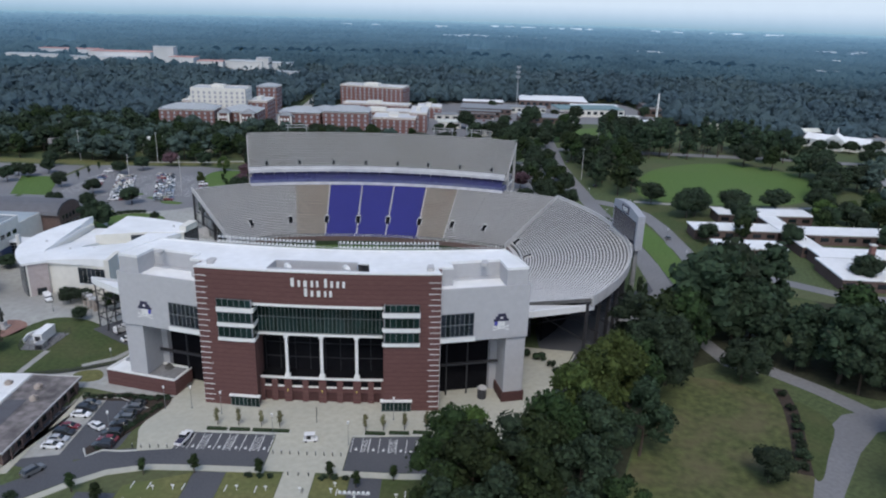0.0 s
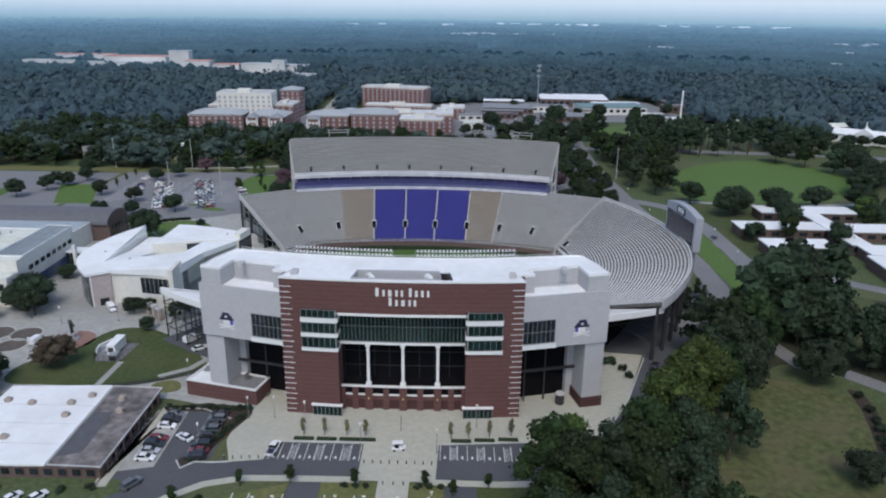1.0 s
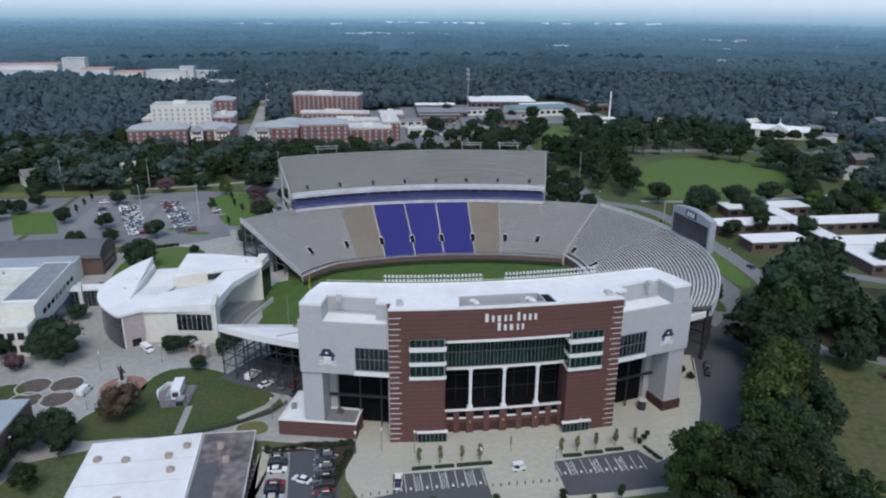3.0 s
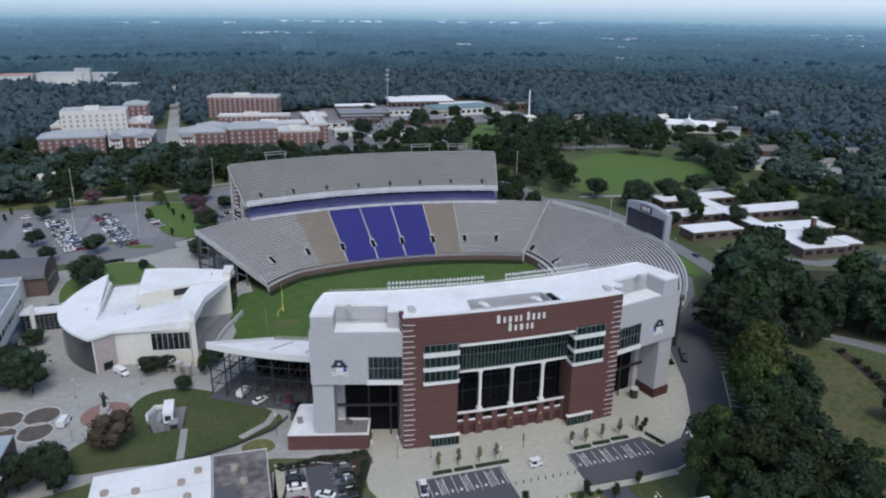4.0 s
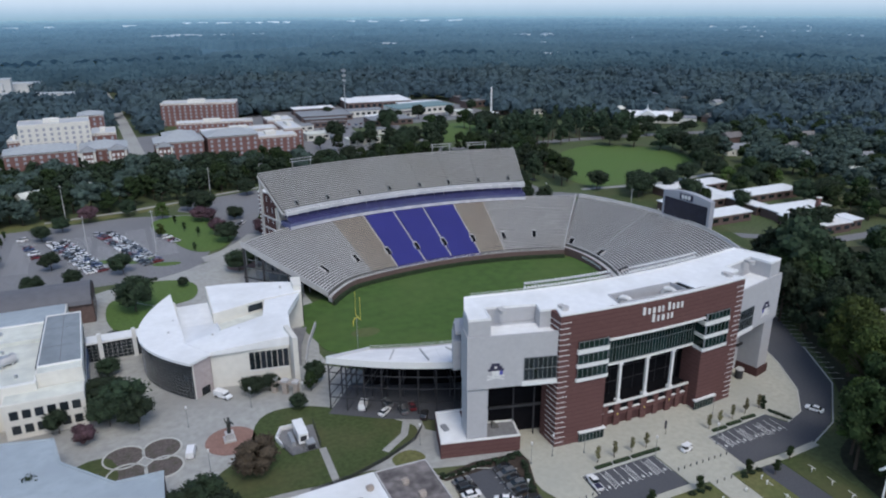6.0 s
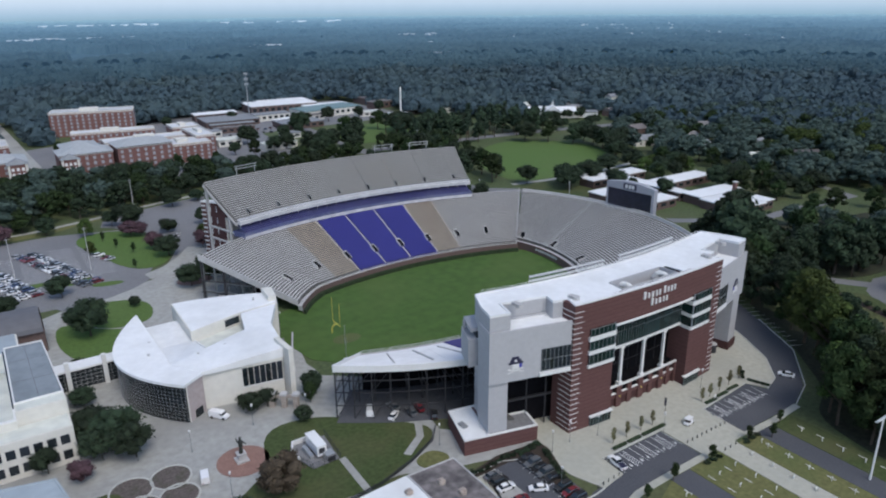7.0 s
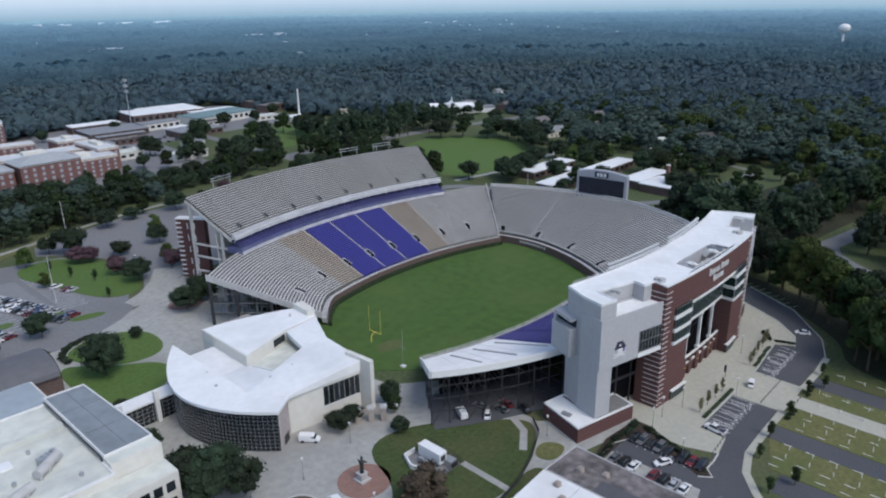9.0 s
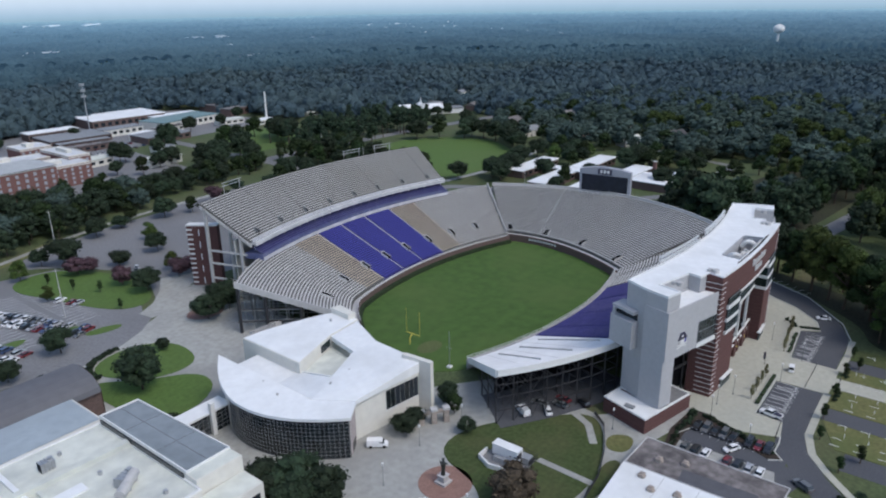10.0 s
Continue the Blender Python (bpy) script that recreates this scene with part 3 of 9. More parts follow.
def marked_bay(x0, x1, y0, y1, slots, label):
    """White lines of a row of spaces; slots: widths, negative for a hatched strip."""
    bm = B()
    x, z = x0, 0.062
    k = (x1 - x0) / sum(abs(s) for s in slots)
    for s in slots:
        w = abs(s) * k
        box(bm, x - 0.07, x + 0.07, y0, y1, z - 0.02, z)
        if s < 0:
            n = 8
            for i in range(n):
                ya = y0 + (y1 - y0 - 0.9) * (i + 0.1) / n
                v = [(x, ya), (x + w, ya + 0.9), (x + w, ya + 1.03), (x, ya + 0.13)]
                prism(bm, v, z - 0.02, z - 0.003)
        else:
            cx = x + w / 2
            prism(bm, circle(cx, y0 + 1.0, 0.32, 0.4, 8), z - 0.02, z - 0.002)
            box(bm, cx - 0.1, cx + 0.1, y0 + 1.4, y0 + 1.75, z - 0.02, z - 0.002)
        x += w
    box(bm, x - 0.07, x + 0.07, y0, y1, z - 0.02, z)
    setting("parking_marking", bm, M["line_paint"], label, "road marking")


marked_bay(-57.6, -37.0, 135.4, 141.7, [2.6, 2.6, -1.9, 2.6, 2.6, -1.9, 2.6, 2.6, -2.4, 2.6], "white painted parking spaces with hatched access strips")
marked_bay(-18.6, 2.4, 136.4, 142.0, [2.6, -1.9, 2.6, 2.6, -1.9, 2.6, 2.6, -1.9, 2.6, 2.6], "white painted parking spaces with hatched access strips")
bm = B()
for i in range(9):
    m = pose(-71.6 - 0.85 * 0 - 0.0, 150.5 - i * 2.1, 0, 0, 0, 0)
    box(bm, -5.2 + i * -0.0, -0.3, -0.06, 0.06, 0.05, 0.075, m)
    box(bm, -19.5, -15.0, -0.06, 0.06, 0.05, 0.075, m)
setting("parking_marking", bm, M["line_paint"], "white painted parking space lines", "road marking")
bm = B()
for i in range(16):
    t = i / 15
    x, y = 36 + 24 * t, 150.5 + 44 * t
    box(bm, 0, 4.5, -0.07, 0.07, 0.05, 0.07, pose(x, y, 0, 0, 0, -28))
setting("parking_marking", bm, M["line_paint"], "white painted parking space lines along the bend", "road marking")
bm = B()
for row, (x0, y0) in enumerate(((-196, 352), (-172, 348), (-160, 346), (-148, 350), (-136, 352))):
    for i in range(18):
        box(bm, x0 - 4.8, x0 + 4.8, y0 + 2.7 * i - 0.07, y0 + 2.7 * i + 0.07, 0.04, 0.06)
setting("parking_marking", bm, M["line_paint"], "white painted parking space lines in the large car park", "road marking")
# kerbs
for pts in (sweep([(-58.2, 142.25), (-36.7, 142.25)], 0.25), sweep([(-18.9, 142.3), (2.8, 144.2)], 0.25), sweep([(5.6, 138.7), (13, 141), (22, 149.8), (30, 163.8), (40, 188)], 0.3),
            sweep([(46.3, 168), (34.3, 148), (16.3, 133.6), (4.2, 129.2)], 0.3), sweep([(-66, 134), (-69.3, 133.6), (-73.6, 133.6), (-76, 131.2), (-77.9, 134)], 0.35), sweep([(-87.9, 155.2), (-79.3, 155.5), (-70.5, 151.2)], 0.3)):
    setting("kerb", prism(B(), pts, -0.2, 0.26), M["kerb"], "pale concrete kerb", "kerb")

# ---- stadium bowl ----
NC, SC = (-30.0, 136.0), (-30.0, 358.0)      # centres of the curves of the north and south stands


def arc_pt(c, r, deg, sign=1):
    a = radians(deg)
    return Vector((c[0] + r * math.sin(a), c[1] + sign * r * math.cos(a)))


def bleacher(parent, foot, head, z0, z1, rows, s0, s1, step_mat, bench_mat, name="seating_section", label="", segs=5, under=1.0, aisle=True, benches=True):
    """One section of stepped seating between two curves foot(s) and head(s)."""
    bm, bb = B(), B()
    ss = [s0 + (s1 - s0) * i / segs for i in range(segs + 1)]

    def at(s, r):
        return foot(s).lerp(head(s), r / rows)

    dz = (z1 - z0) / rows
    prev = None
    for r in range(rows + 1):
        line = [at(s, r) for s in ss]
        z = z0 + dz * r
        lo = [bm.verts.new((p.x, p.y, z - dz if r else z0 - under)) for p in line]
        hi = [bm.verts.new((p.x, p.y, z)) for p in line]
        for i in range(segs):
            bm.faces.new((lo[i], lo[i + 1], hi[i + 1], hi[i]))
            if prev:
                bm.faces.new((prev[i], prev[i + 1], lo[i + 1], lo[i]))
        prev = hi
    # underside and flanks
    u0 = [bm.verts.new((at(s, 0).x, at(s, 0).y, z0 - under)) for s in ss]
    u1 = [bm.verts.new((at(s, rows).x, at(s, rows).y, z1 - under)) for s in ss]
    for i in range(segs):
        bm.faces.new((u1[i], u1[i + 1], u0[i + 1], u0[i]))
        bm.faces.new((prev[i], prev[i + 1], u1[i + 1], u1[i]))
    for i in (0, segs):
        bm.faces.new((u0[i], u1[i], prev[i], bm.verts.new((at(ss[i], 0).x, at(ss[i], 0).y, z0))))
    section = part(name, bm, step_mat, parent, label)
    if benches:
        gap = 0.6 / max(1.0, (head(s0) - head(s1)).length)
        tt = [s0 + (s1 - s0) * (gap + (1 - 2 * gap) * i / segs) for i in range(segs + 1)] if aisle else ss
        for r in range(rows):
            z = z0 + dz * r
            f = [at(s, r + 0.38) for s in tt]
            b = [at(s, r + 0.86) for s in tt]
            ft = [bb.verts.new((p.x, p.y, z + 0.46)) for p in f]
            fb = [bb.verts.new((p.x, p.y, z + 0.3)) for p in f]
            bt = [bb.verts.new((p.x, p.y, z + 0.46)) for p in b]
            for i in range(segs):
                bb.faces.new((ft[i], ft[i + 1], bt[i + 1], bt[i]))
                bb.faces.new((fb[i], fb[i + 1], ft[i + 1], ft[i]))
        rows_ob = part("bench_seating", bb, bench_mat, section)
        tagged(rows_ob, kind="stuff")
    return section


def aisle_strip(parent, foot, head, z0, z1, rows, s, width=0.9, material=None):
    bm = B()
    dz = (z1 - z0) / rows
    side = (head(s + 0.01) - head(s)).normalized() * width / 2
    for r in range(rows):
        a, b = foot(s).lerp(head(s), r / rows), foot(s).lerp(head(s), (r + 1) / rows)
        prism(bm, [tuple(a - side), tuple(a + side), tuple(b + side), tuple(b - side)], z0 + dz * r - 0.2, z0 + dz * r + 0.06)
        m = a.lerp(b, 0.5)
        prism(bm, [tuple(m - side), tuple(m + side), tuple(b + side), tuple(b - side)], z0 + dz * r, z0 + dz * (r + 0.5) + 0.06)
    part("aisle", bm, material or M["stand_concrete"], parent)


def vomitory(parent, foot, head, z0, z1, rows, s, r0, r1, width=2.4, material=None):
    """A walled mouth of a passage through the seats."""
    dz = (z1 - z0) / rows
    a, b = foot(s).lerp(head(s), r0 / rows), foot(s).lerp(head(s), r1 / rows)
    side = (head(s + 0.01) - head(s)).normalized() * width / 2
    out = (b - a).normalized()
    zl, zh = z0 + dz * r0, z0 + dz * r1
    bm = B()
    for k in (-1, 1):
        p, q = a + side * k, b + side * k
        w = side.normalized() * 0.22 * k
        prism(bm, [tuple(p), tuple(q), tuple(q + w), tuple(p + w)], zl - 0.3, [zl + 0.95, zh + 0.7, zh + 0.7, zl + 0.95])
    p, q = b - side, b + side
    prism(bm, [tuple(p), tuple(q), tuple(q + out * 0.3), tuple(p + out * 0.3)], zl, zh + 1.1)
    v = part("vomitory", bm, material or M["aisle"], parent, "concrete walls round a passage mouth")
    # sloping near-black slab over the seats stands for the shaded opening
    bm = B()
    prism(bm, [tuple(a - side), tuple(a + side), tuple(b + side), tuple(b - side)], zl - 0.3, [zl + 0.62, zl + 0.62, zh + 0.6, zh + 0.6])
    part("passage_floor", bm, M["void_shade"], v, "near-black slab painted as the shaded passage mouth")


def ribbon(bm, inner, outer, z0, z1):
    """One bent wall between two lines of points."""
    n = len(inner)
    area = sum(a[0] * b[1] - b[0] * a[1] for a, b in zip(list(inner) + list(outer)[::-1], (list(inner) + list(outer)[::-1])[1:] + [inner[0]]))
    if area < 0:
        inner, outer = outer, inner
    g = [[bm.verts.new((p[0], p[1], z)) for p in line] for line in (inner, outer) for z in (z0, z1)]
    il, ih, ol, oh = g
    for i in range(n - 1):
        j = i + 1
        bm.faces.new((il[i], il[j], ih[j], ih[i]))
        bm.faces.new((ol[j], ol[i], oh[i], oh[j]))
        bm.faces.new((ih[i], ih[j], oh[j], oh[i]))
        bm.faces.new((ol[i], ol[j], il[j], il[i]))
    bm.faces.new((il[0], ih[0], oh[0], ol[0]))
    bm.faces.new((il[-1], ol[-1], oh[-1], ih[-1]))
    return bm


def along(line, c, d0, d1, z0, z1, n=24, t0=0.0, t1=1.0):
    """A bent wall that follows a curve at two distances outward from the centre c."""
    a = [line(t0 + (t1 - t0) * i / n) for i in range(n + 1)]
    o = [(p - Vector(c)).normalized() for p in a]
    return ribbon(B(), [tuple(p + q * d0) for p, q in zip(a, o)], [tuple(p + q * d1) for p, q in zip(a, o)], z0, z1)


def rail(parent, pts, height, material, every=3.0, r=0.05, name="railing"):
    bm = B()
    for a, b in zip(pts, pts[1:]):
        for h in (height, height * 0.5):
            rod(bm, Vector(a) + Vector((0, 0, h)), Vector(b) + Vector((0, 0, h)), r, n=4)
        rod(bm, a, Vector(a) + Vector((0, 0, height)), r, n=4)
    return part(name, bm, material, parent)


def lerp(a, b, t):
    return a + (b - a) * t


# north stand, lower tier
cuts = [i / 11 for i in range(12)]
N_FOOT = [-22.6, -18.6, -15.3, -12.4, -7.9, -2.9, 1.8, 6.9, 11.2, 14.4, 18.0, 21.3]      # bearings of the aisles at the lowest row
N_HEAD = [-26.5, -21.4, -16.5, -12.3, -7.5, -2.9, 1.7, 6.4, 11.0, 15.4, 20.0, 25.2]      # and at the highest


def along_list(v, s):
    s = min(max(s, -0.05), 1.05) * (len(v) - 1)
    i = min(max(int(s), 0), len(v) - 2)
    return v[i] + (v[i + 1] - v[i]) * (s - i)


bend = lambda s: max(0.0, 1 - max(s, 0.0) / 0.17) ** 1.5      # the west end closes in on the field
n_foot = lambda s: arc_pt(NC, 150 - 7.5 * bend(s), along_list(N_FOOT, s))
n_head = lambda s: arc_pt(NC, 185 + 1.0 * math.sin(math.pi * s) - 4.8 * bend(s), along_list(N_HEAD, s))
north = thing("north_grandstand", "long curved concrete grandstand with aluminium benches and purple centre blocks", "grandstand")
NZ0, NZ1, NR = 3.8, 18.0, 34
kinds = ["a", "a", "a", "t", "p", "p", "p", "t", "a", "a", "a"]
for c0, c1, k in zip(cuts, cuts[1:], kinds):
    bleacher(north, n_foot, n_head, NZ0, NZ1, NR, c0, c1, M["step_purple"] if k == "p" else M["stand_concrete"],
             {"a": M["bench_alu"], "t": M["bench_tan"], "p": M["bench_purple"]}[k],
             label={"a": "grey aluminium bench seating", "t": "sun-faded tan bench seating", "p": "purple-painted bench seating"}[k], aisle=k == "p")
for c in cuts[4:9]:
    aisle_strip(north, n_foot, n_head, NZ0, NZ1, NR, c, 0.6 if c < 0.7 else 0.35, M["aisle"])
for s in (0.095, 0.247, 4 / 11, 5 / 11, 6 / 11, 7 / 11, 0.747, 0.873):
    vomitory(north, n_foot, n_head, NZ0, NZ1, NR, s, 6.6, 10.0, 1.7)
part("front_walk", along(n_foot, NC, -2.2, 0.0, 1.0, NZ0 - 1.05), M["stand_wall"], north, "pale concrete walkway behind the field wall")
part("field_wall", along(n_foot, NC, -2.6, -2.2, 0, 3.4), M["brown_brick"], north, "dark brick wall along the field")
part("hedge", along(n_foot, NC, -3.9, -2.65, 0, 1.6), M["hedge"], north, "clipped dark hedge at the foot of the wall")
rail(north, [(*(n_foot(i / 40) - (n_foot(i / 40) - Vector(NC)).normalized() * 2.4), 3.4) for i in range(41)], 1.0, M["white_trim"])
for s, tag in ((0.0, "west"), (1.0, "east")):
    a, b = n_foot(s), n_head(s)
    out = Vector((-(b - a).y, (b - a).x)).normalized() * (0.4 if s == 0 else -0.4)
    bm = B()
    prism(bm, [tuple(a), tuple(b), tuple(b + out), tuple(a + out)], 0.0 if s else 2.4, [NZ0 + 1.2, NZ1 + 1.2, NZ1 + 1.2, NZ0 + 1.2]) if s else None
    if not s:
        vs = [(a, NZ0 - 1.1, NZ0 + 1.2), (b, NZ1 - 1.1, NZ1 + 1.2)]
        q = [bm.verts.new((p.x + o.x, p.y + o.y, z)) for o in (Vector((0, 0)), out) for p, l, h in vs for z in (l, h)]
        for f in ((0, 2, 3, 1), (5, 7, 6, 4), (1, 3, 7, 5), (4, 6, 2, 0), (0, 1, 5, 4), (3, 2, 6, 7)):
            bm.faces.new([q[i] for i in f])
    part("end_wall", bm, M["stand_wall"], north, "pale concrete flank wall of the stand")
# columns under the stand, and a near-black wall that paints the shade there
for i in range(13):
    s = i / 12
    for r, k in ((0.45, 0), (0.75, 1), (0.98, 2)):
        p = n_foot(s).lerp(n_head(s), r)
        z = lerp(NZ0, NZ1, r) - 1.0
        part("column", box(B(), p.x - 0.4, p.x + 0.4, p.y - 0.4, p.y + 0.4, 0, z), M["panel_grey" if i > 2 else "steel_dark"], north)
    a, b = n_foot(s), n_head(s)
    if i == 0:
        for sx in (0.006, 0.04, 0.075):
            lo, hi = n_foot(sx), n_head(sx)
            for r in (0.3, 0.44, 0.58, 0.72, 0.86, 0.98):
                p = lo.lerp(hi, r)
                part("column", rod(B(), (p.x, p.y, 0), (p.x, p.y, lerp(NZ0, NZ1, r) - 1.0), 0.22, n=6), M["steel_mid"], north, "grey steel column")
            for lv in (4.2, 7.8, 11.4):
                p, q = lo.lerp(hi, max(0.3, (lv - NZ0 + 1.4) / (NZ1 - NZ0))), hi
                part("tie_beam", rod(B(), (p.x, p.y, lv), (q.x, q.y, lv), 0.2, n=4), M["steel_mid"], north, "grey steel beam")
        stair_lo, stair_hi = a.lerp(b, 0.66), a.lerp(b, 0.9)
        for k in range(9):
            p = stair_lo.lerp(stair_hi, k / 9)
            part("stair_step", box(B(), p.x - 1.5, p.x + 1.0, p.y - 0.6, p.y + 0.6, 0, 4.2 - 0.42 * k), M["stand_wall"], north, "concrete stair under the stand")
        for lv in (4.5, 9.0):
            a2, b2 = a.lerp(b, 0.45), b
            d = Vector((-(b2 - a2).y, (b2 - a2).x)).normalized() * 0.3
            part("tie_beam", prism(B(), [tuple(a2), tuple(b2), tuple(b2 + d), tuple(a2 + d)], lv - 0.4, lv), M["steel_dark"], north)
part("rear_wall", along(lambda t: n_foot(t).lerp(n_head(t), 0.45), NC, 0, 0.3, 0, 10, 20, 0.004), M["void_shade"], north, "near-black wall painted as shade under the seats")

# north stand, upper deck
upper = thing("upper_deck", "raised upper seating deck of grey aluminium benches on concrete frames", "grandstand")
u_foot = lambda s: arc_pt(NC, 187.5, lerp(-18.6, 17.5, s))
u_head = lambda s: arc_pt(NC, 208.5, lerp(-18.4, 17.3, s))
UZ0, UZ1, UR = 24.2, 37.0, 21
ucuts = [0, 0.065, 0.19, 0.32, 0.445, 0.57, 0.69, 0.815, 0.94, 1.0]
for c0, c1 in zip(ucuts, ucuts[1:]):
    bleacher(upper, u_foot, u_head, UZ0, UZ1, UR, c0, c1, M["stand_concrete"], M["bench_alu"], aisle=False)
for c in ucuts[1:-1]:
    vomitory(upper, u_foot, u_head, UZ0, UZ1, UR, c, 1.5, 3.2, 1.0, M["steel_mid"])
part("front_slab", along(u_foot, NC, -2.0, 0, UZ0 - 1.2, UZ0 - 0.5, 36), M["stand_wall"], upper)
part("fascia", along(u_foot, NC, -2.3, -2.0, UZ0 - 1.5, UZ0 - 0.1, 36), M["fascia"], upper, "pale concrete fascia of the deck")
part("fascia", along(u_foot, NC, -1.0, -0.7, UZ0 - 0.1, UZ0 + 0.9, 36), M["fascia"], upper, "pale concrete upstand before the first row")
part("cap", along(u_foot, NC, -2.4, -1.9, UZ0 - 0.1, UZ0 + 0.08, 36), M["white_trim"], upper)
rail(upper, [(*(u_foot(i / 36) - (u_foot(i / 36) - Vector(NC)).normalized() * 2.1), UZ0 + 0.05) for i in range(37)], 1.0, M["white_trim"])
terrace = part("club_terrace", along(u_foot, NC, -4.6, 3, 17.4, 19.6, 36), M["club_blue"], upper, "blue-painted terrace below the deck")
cs_foot = lambda s: arc_pt(NC, 183.4, lerp(-18.3, 17.2, s))
cs_head = lambda s: arc_pt(NC, 188.0, lerp(-18.3, 17.2, s))
bleacher(upper, cs_foot, cs_head, 19.7, 22.0, 5, 0.0, 1.0, M["club_blue"], M["seat_plum"], "club_seating", "rows of dark blue club seats", 30, 0.4, False)
part("terrace_wall", along(lambda t: arc_pt(NC, 182.4, lerp(-18.6, 17.5, t)), NC, 0, 0.3, 17.2, 18.5, 36), M["fascia"], upper, "pale low wall in front of the club seats")
# white posts and hanging sections that cut the club level into bays
for i in range(25):
    p = arc_pt(NC, 187.0, lerp(-18.2, 17.1, i / 24))
    part("post", rod(B(), (p.x, p.y, 20.5), (p.x, p.y, UZ0 - 1.2), 0.14, n=5), M["white_trim"], upper)
part("club_front", along(lambda t: arc_pt(NC, 188.2, lerp(-18.4, 17.3, t)), NC, 0, 0.2, 21.2, UZ0 - 1.2, 36), M["club_blue"], upper, "blue band of club windows under the deck")
for i in range(11):
    s = i / 10
    lo, hi = u_foot(s), u_head(s)
    o = (hi - lo).normalized()
    d = Vector((-o.y, o.x)) * 0.45
    for k, r in ((0.22, 0), (0.92, 0)):
        p = lo.lerp(hi, k)
        q = [tuple(p - d - o * 0.5), tuple(p + d - o * 0.5), tuple(p + d + o * 0.5), tuple(p - d + o * 0.5)]
        part("column", prism(B(), q, 0, lerp(UZ0, UZ1, k) - 1.0), M["stand_wall"], upper)
    bm = B()
    vs = [bm.verts.new((p.x, p.y, z)) for p, z in ((lo - d, UZ0 - 2.2), (hi - d, UZ1 - 2.0), (hi - d, UZ1 - 1.0), (lo - d, UZ0 - 1.0), (lo + d, UZ0 - 2.2), (hi + d, UZ1 - 2.0), (hi + d, UZ1 - 1.0), (lo + d, UZ0 - 1.0))]
    for f in ((0, 1, 2, 3), (7, 6, 5, 4), (3, 2, 6, 7), (4, 5, 1, 0), (0, 3, 7, 4), (1, 5, 6, 2)):
        bm.faces.new([vs[j] for j in f])
    part("raker", bm, M["stand_wall"], upper)
    for lv in (8.0, 14.0, 19.0):
        p, q = lo.lerp(hi, 0.1), lo.lerp(hi, 0.95)
        part("tie_beam", prism(B(), [tuple(p - d * 0.7), tuple(q - d * 0.7), tuple(q + d * 0.7), tuple(p + d * 0.7)], lv - 0.6, lv), M["stand_wall"], upper)
part("concourse_wall", along(lambda t: u_foot(t).lerp(u_head(t), 0.35), NC, 0, 0.3, 0, 24), M["cream_wall"], upper, "pale wall of the concourse under the deck")
# brick stair tower at the west end
ramp = thing("stair_tower", "red brick stair tower with white banded corner beside the stand", "stair tower")
rm = pose(-89.2, 344.3, 0, 0, 0, -55.6)
part("wall", box(B(), -6, 6, -1.5, 1.5, 0, 25, rm), M["brick"], ramp)
part("coping", box(B(), -6.2, 6.2, -1.7, 1.7, 25, 25.5, rm), M["white_trim"], ramp)
for i in range(12):
    part("white_band", box(B(), -6.12, -3.9, -1.62, 1.62, 1.2 + i * 2.0, 1.75 + i * 2.0, rm), M["white_trim"], ramp)
for k in (-1.5, 1.6):
    for i in range(5):
        part("white_band", box(B(), k, k + 0.35, -1.58, 1.58, 1 + i * 5, 3.6 + i * 5, rm), M["white_trim"], ramp)
# steel light masts behind the deck
for s in (0.18, 0.72, 0.86):
    p = u_head(s) + (u_head(s) - Vector(NC)).normalized() * 4
    d = Vector(((u_head(s + 0.01) - u_head(s)).normalized()))
    mast = thing("light_mast", "steel floodlight frame standing behind the upper deck", "floodlight", "floodlights behind the deck")
    bm = B()
    for k in (-4.5, 4.5):
        rod(bm, (p.x + d.x * k, p.y + d.y * k, 0), (p.x + d.x * k, p.y + d.y * k, 39.8), 0.22, 0.16, 6)
    part("mast_frame", bm, M["steel_grey"], mast)
    for zz in (38.6, 39.8):
        bm = B()
        rod(bm, (p.x - d.x * 5.5, p.y - d.y * 5.5, zz), (p.x + d.x * 5.5, p.y + d.y * 5.5, zz), 0.16, n=6)
        part("cross_beam", bm, M["steel_grey"], mast)

# east stand in the curve of the bowl
EB = [(27.0, 278.5), (37, 250), (12, 212.5)]
ET = [(48.5, 300), (84, 238), (43, 186.5)]


def qb(c, t):
    return Vector(((1 - t) ** 2 * c[0][0] + 2 * t * (1 - t) * c[1][0] + t * t * c[2][0], (1 - t) ** 2 * c[0][1] + 2 * t * (1 - t) * c[1][1] + t * t * c[2][1]))


east = thing("east_grandstand", "curved end-zone grandstand of grey aluminium benches", "grandstand")
e_foot, e_head = (lambda s: qb(EB, s)), (lambda s: qb(ET, s))
EZ0, EZ1, ER = 4.2, 18.6, 35
ecuts = [0, 0.14, 0.28, 0.42, 0.56, 0.7, 0.85, 1.0]
for c0, c1 in zip(ecuts, ecuts[1:]):
    bleacher(east, e_foot, e_head, EZ0, EZ1, ER, c0, c1, M["stand_concrete"], M["bench_alu"], label="grey aluminium bench seating", aisle=False)
aisle_strip(east, e_foot, e_head, EZ0, EZ1, ER, ecuts[2], 0.3, M["aisle"])
for s in (0.05, 0.33, 0.62, 0.9):
    vomitory(east, e_foot, e_head, EZ0, EZ1, ER, s, 1, 4, 2.0, M["stand_wall"])


def inward(line, t):
    d = line(t + 0.01) - line(t - 0.01)
    return Vector((d.y, -d.x)).normalized()


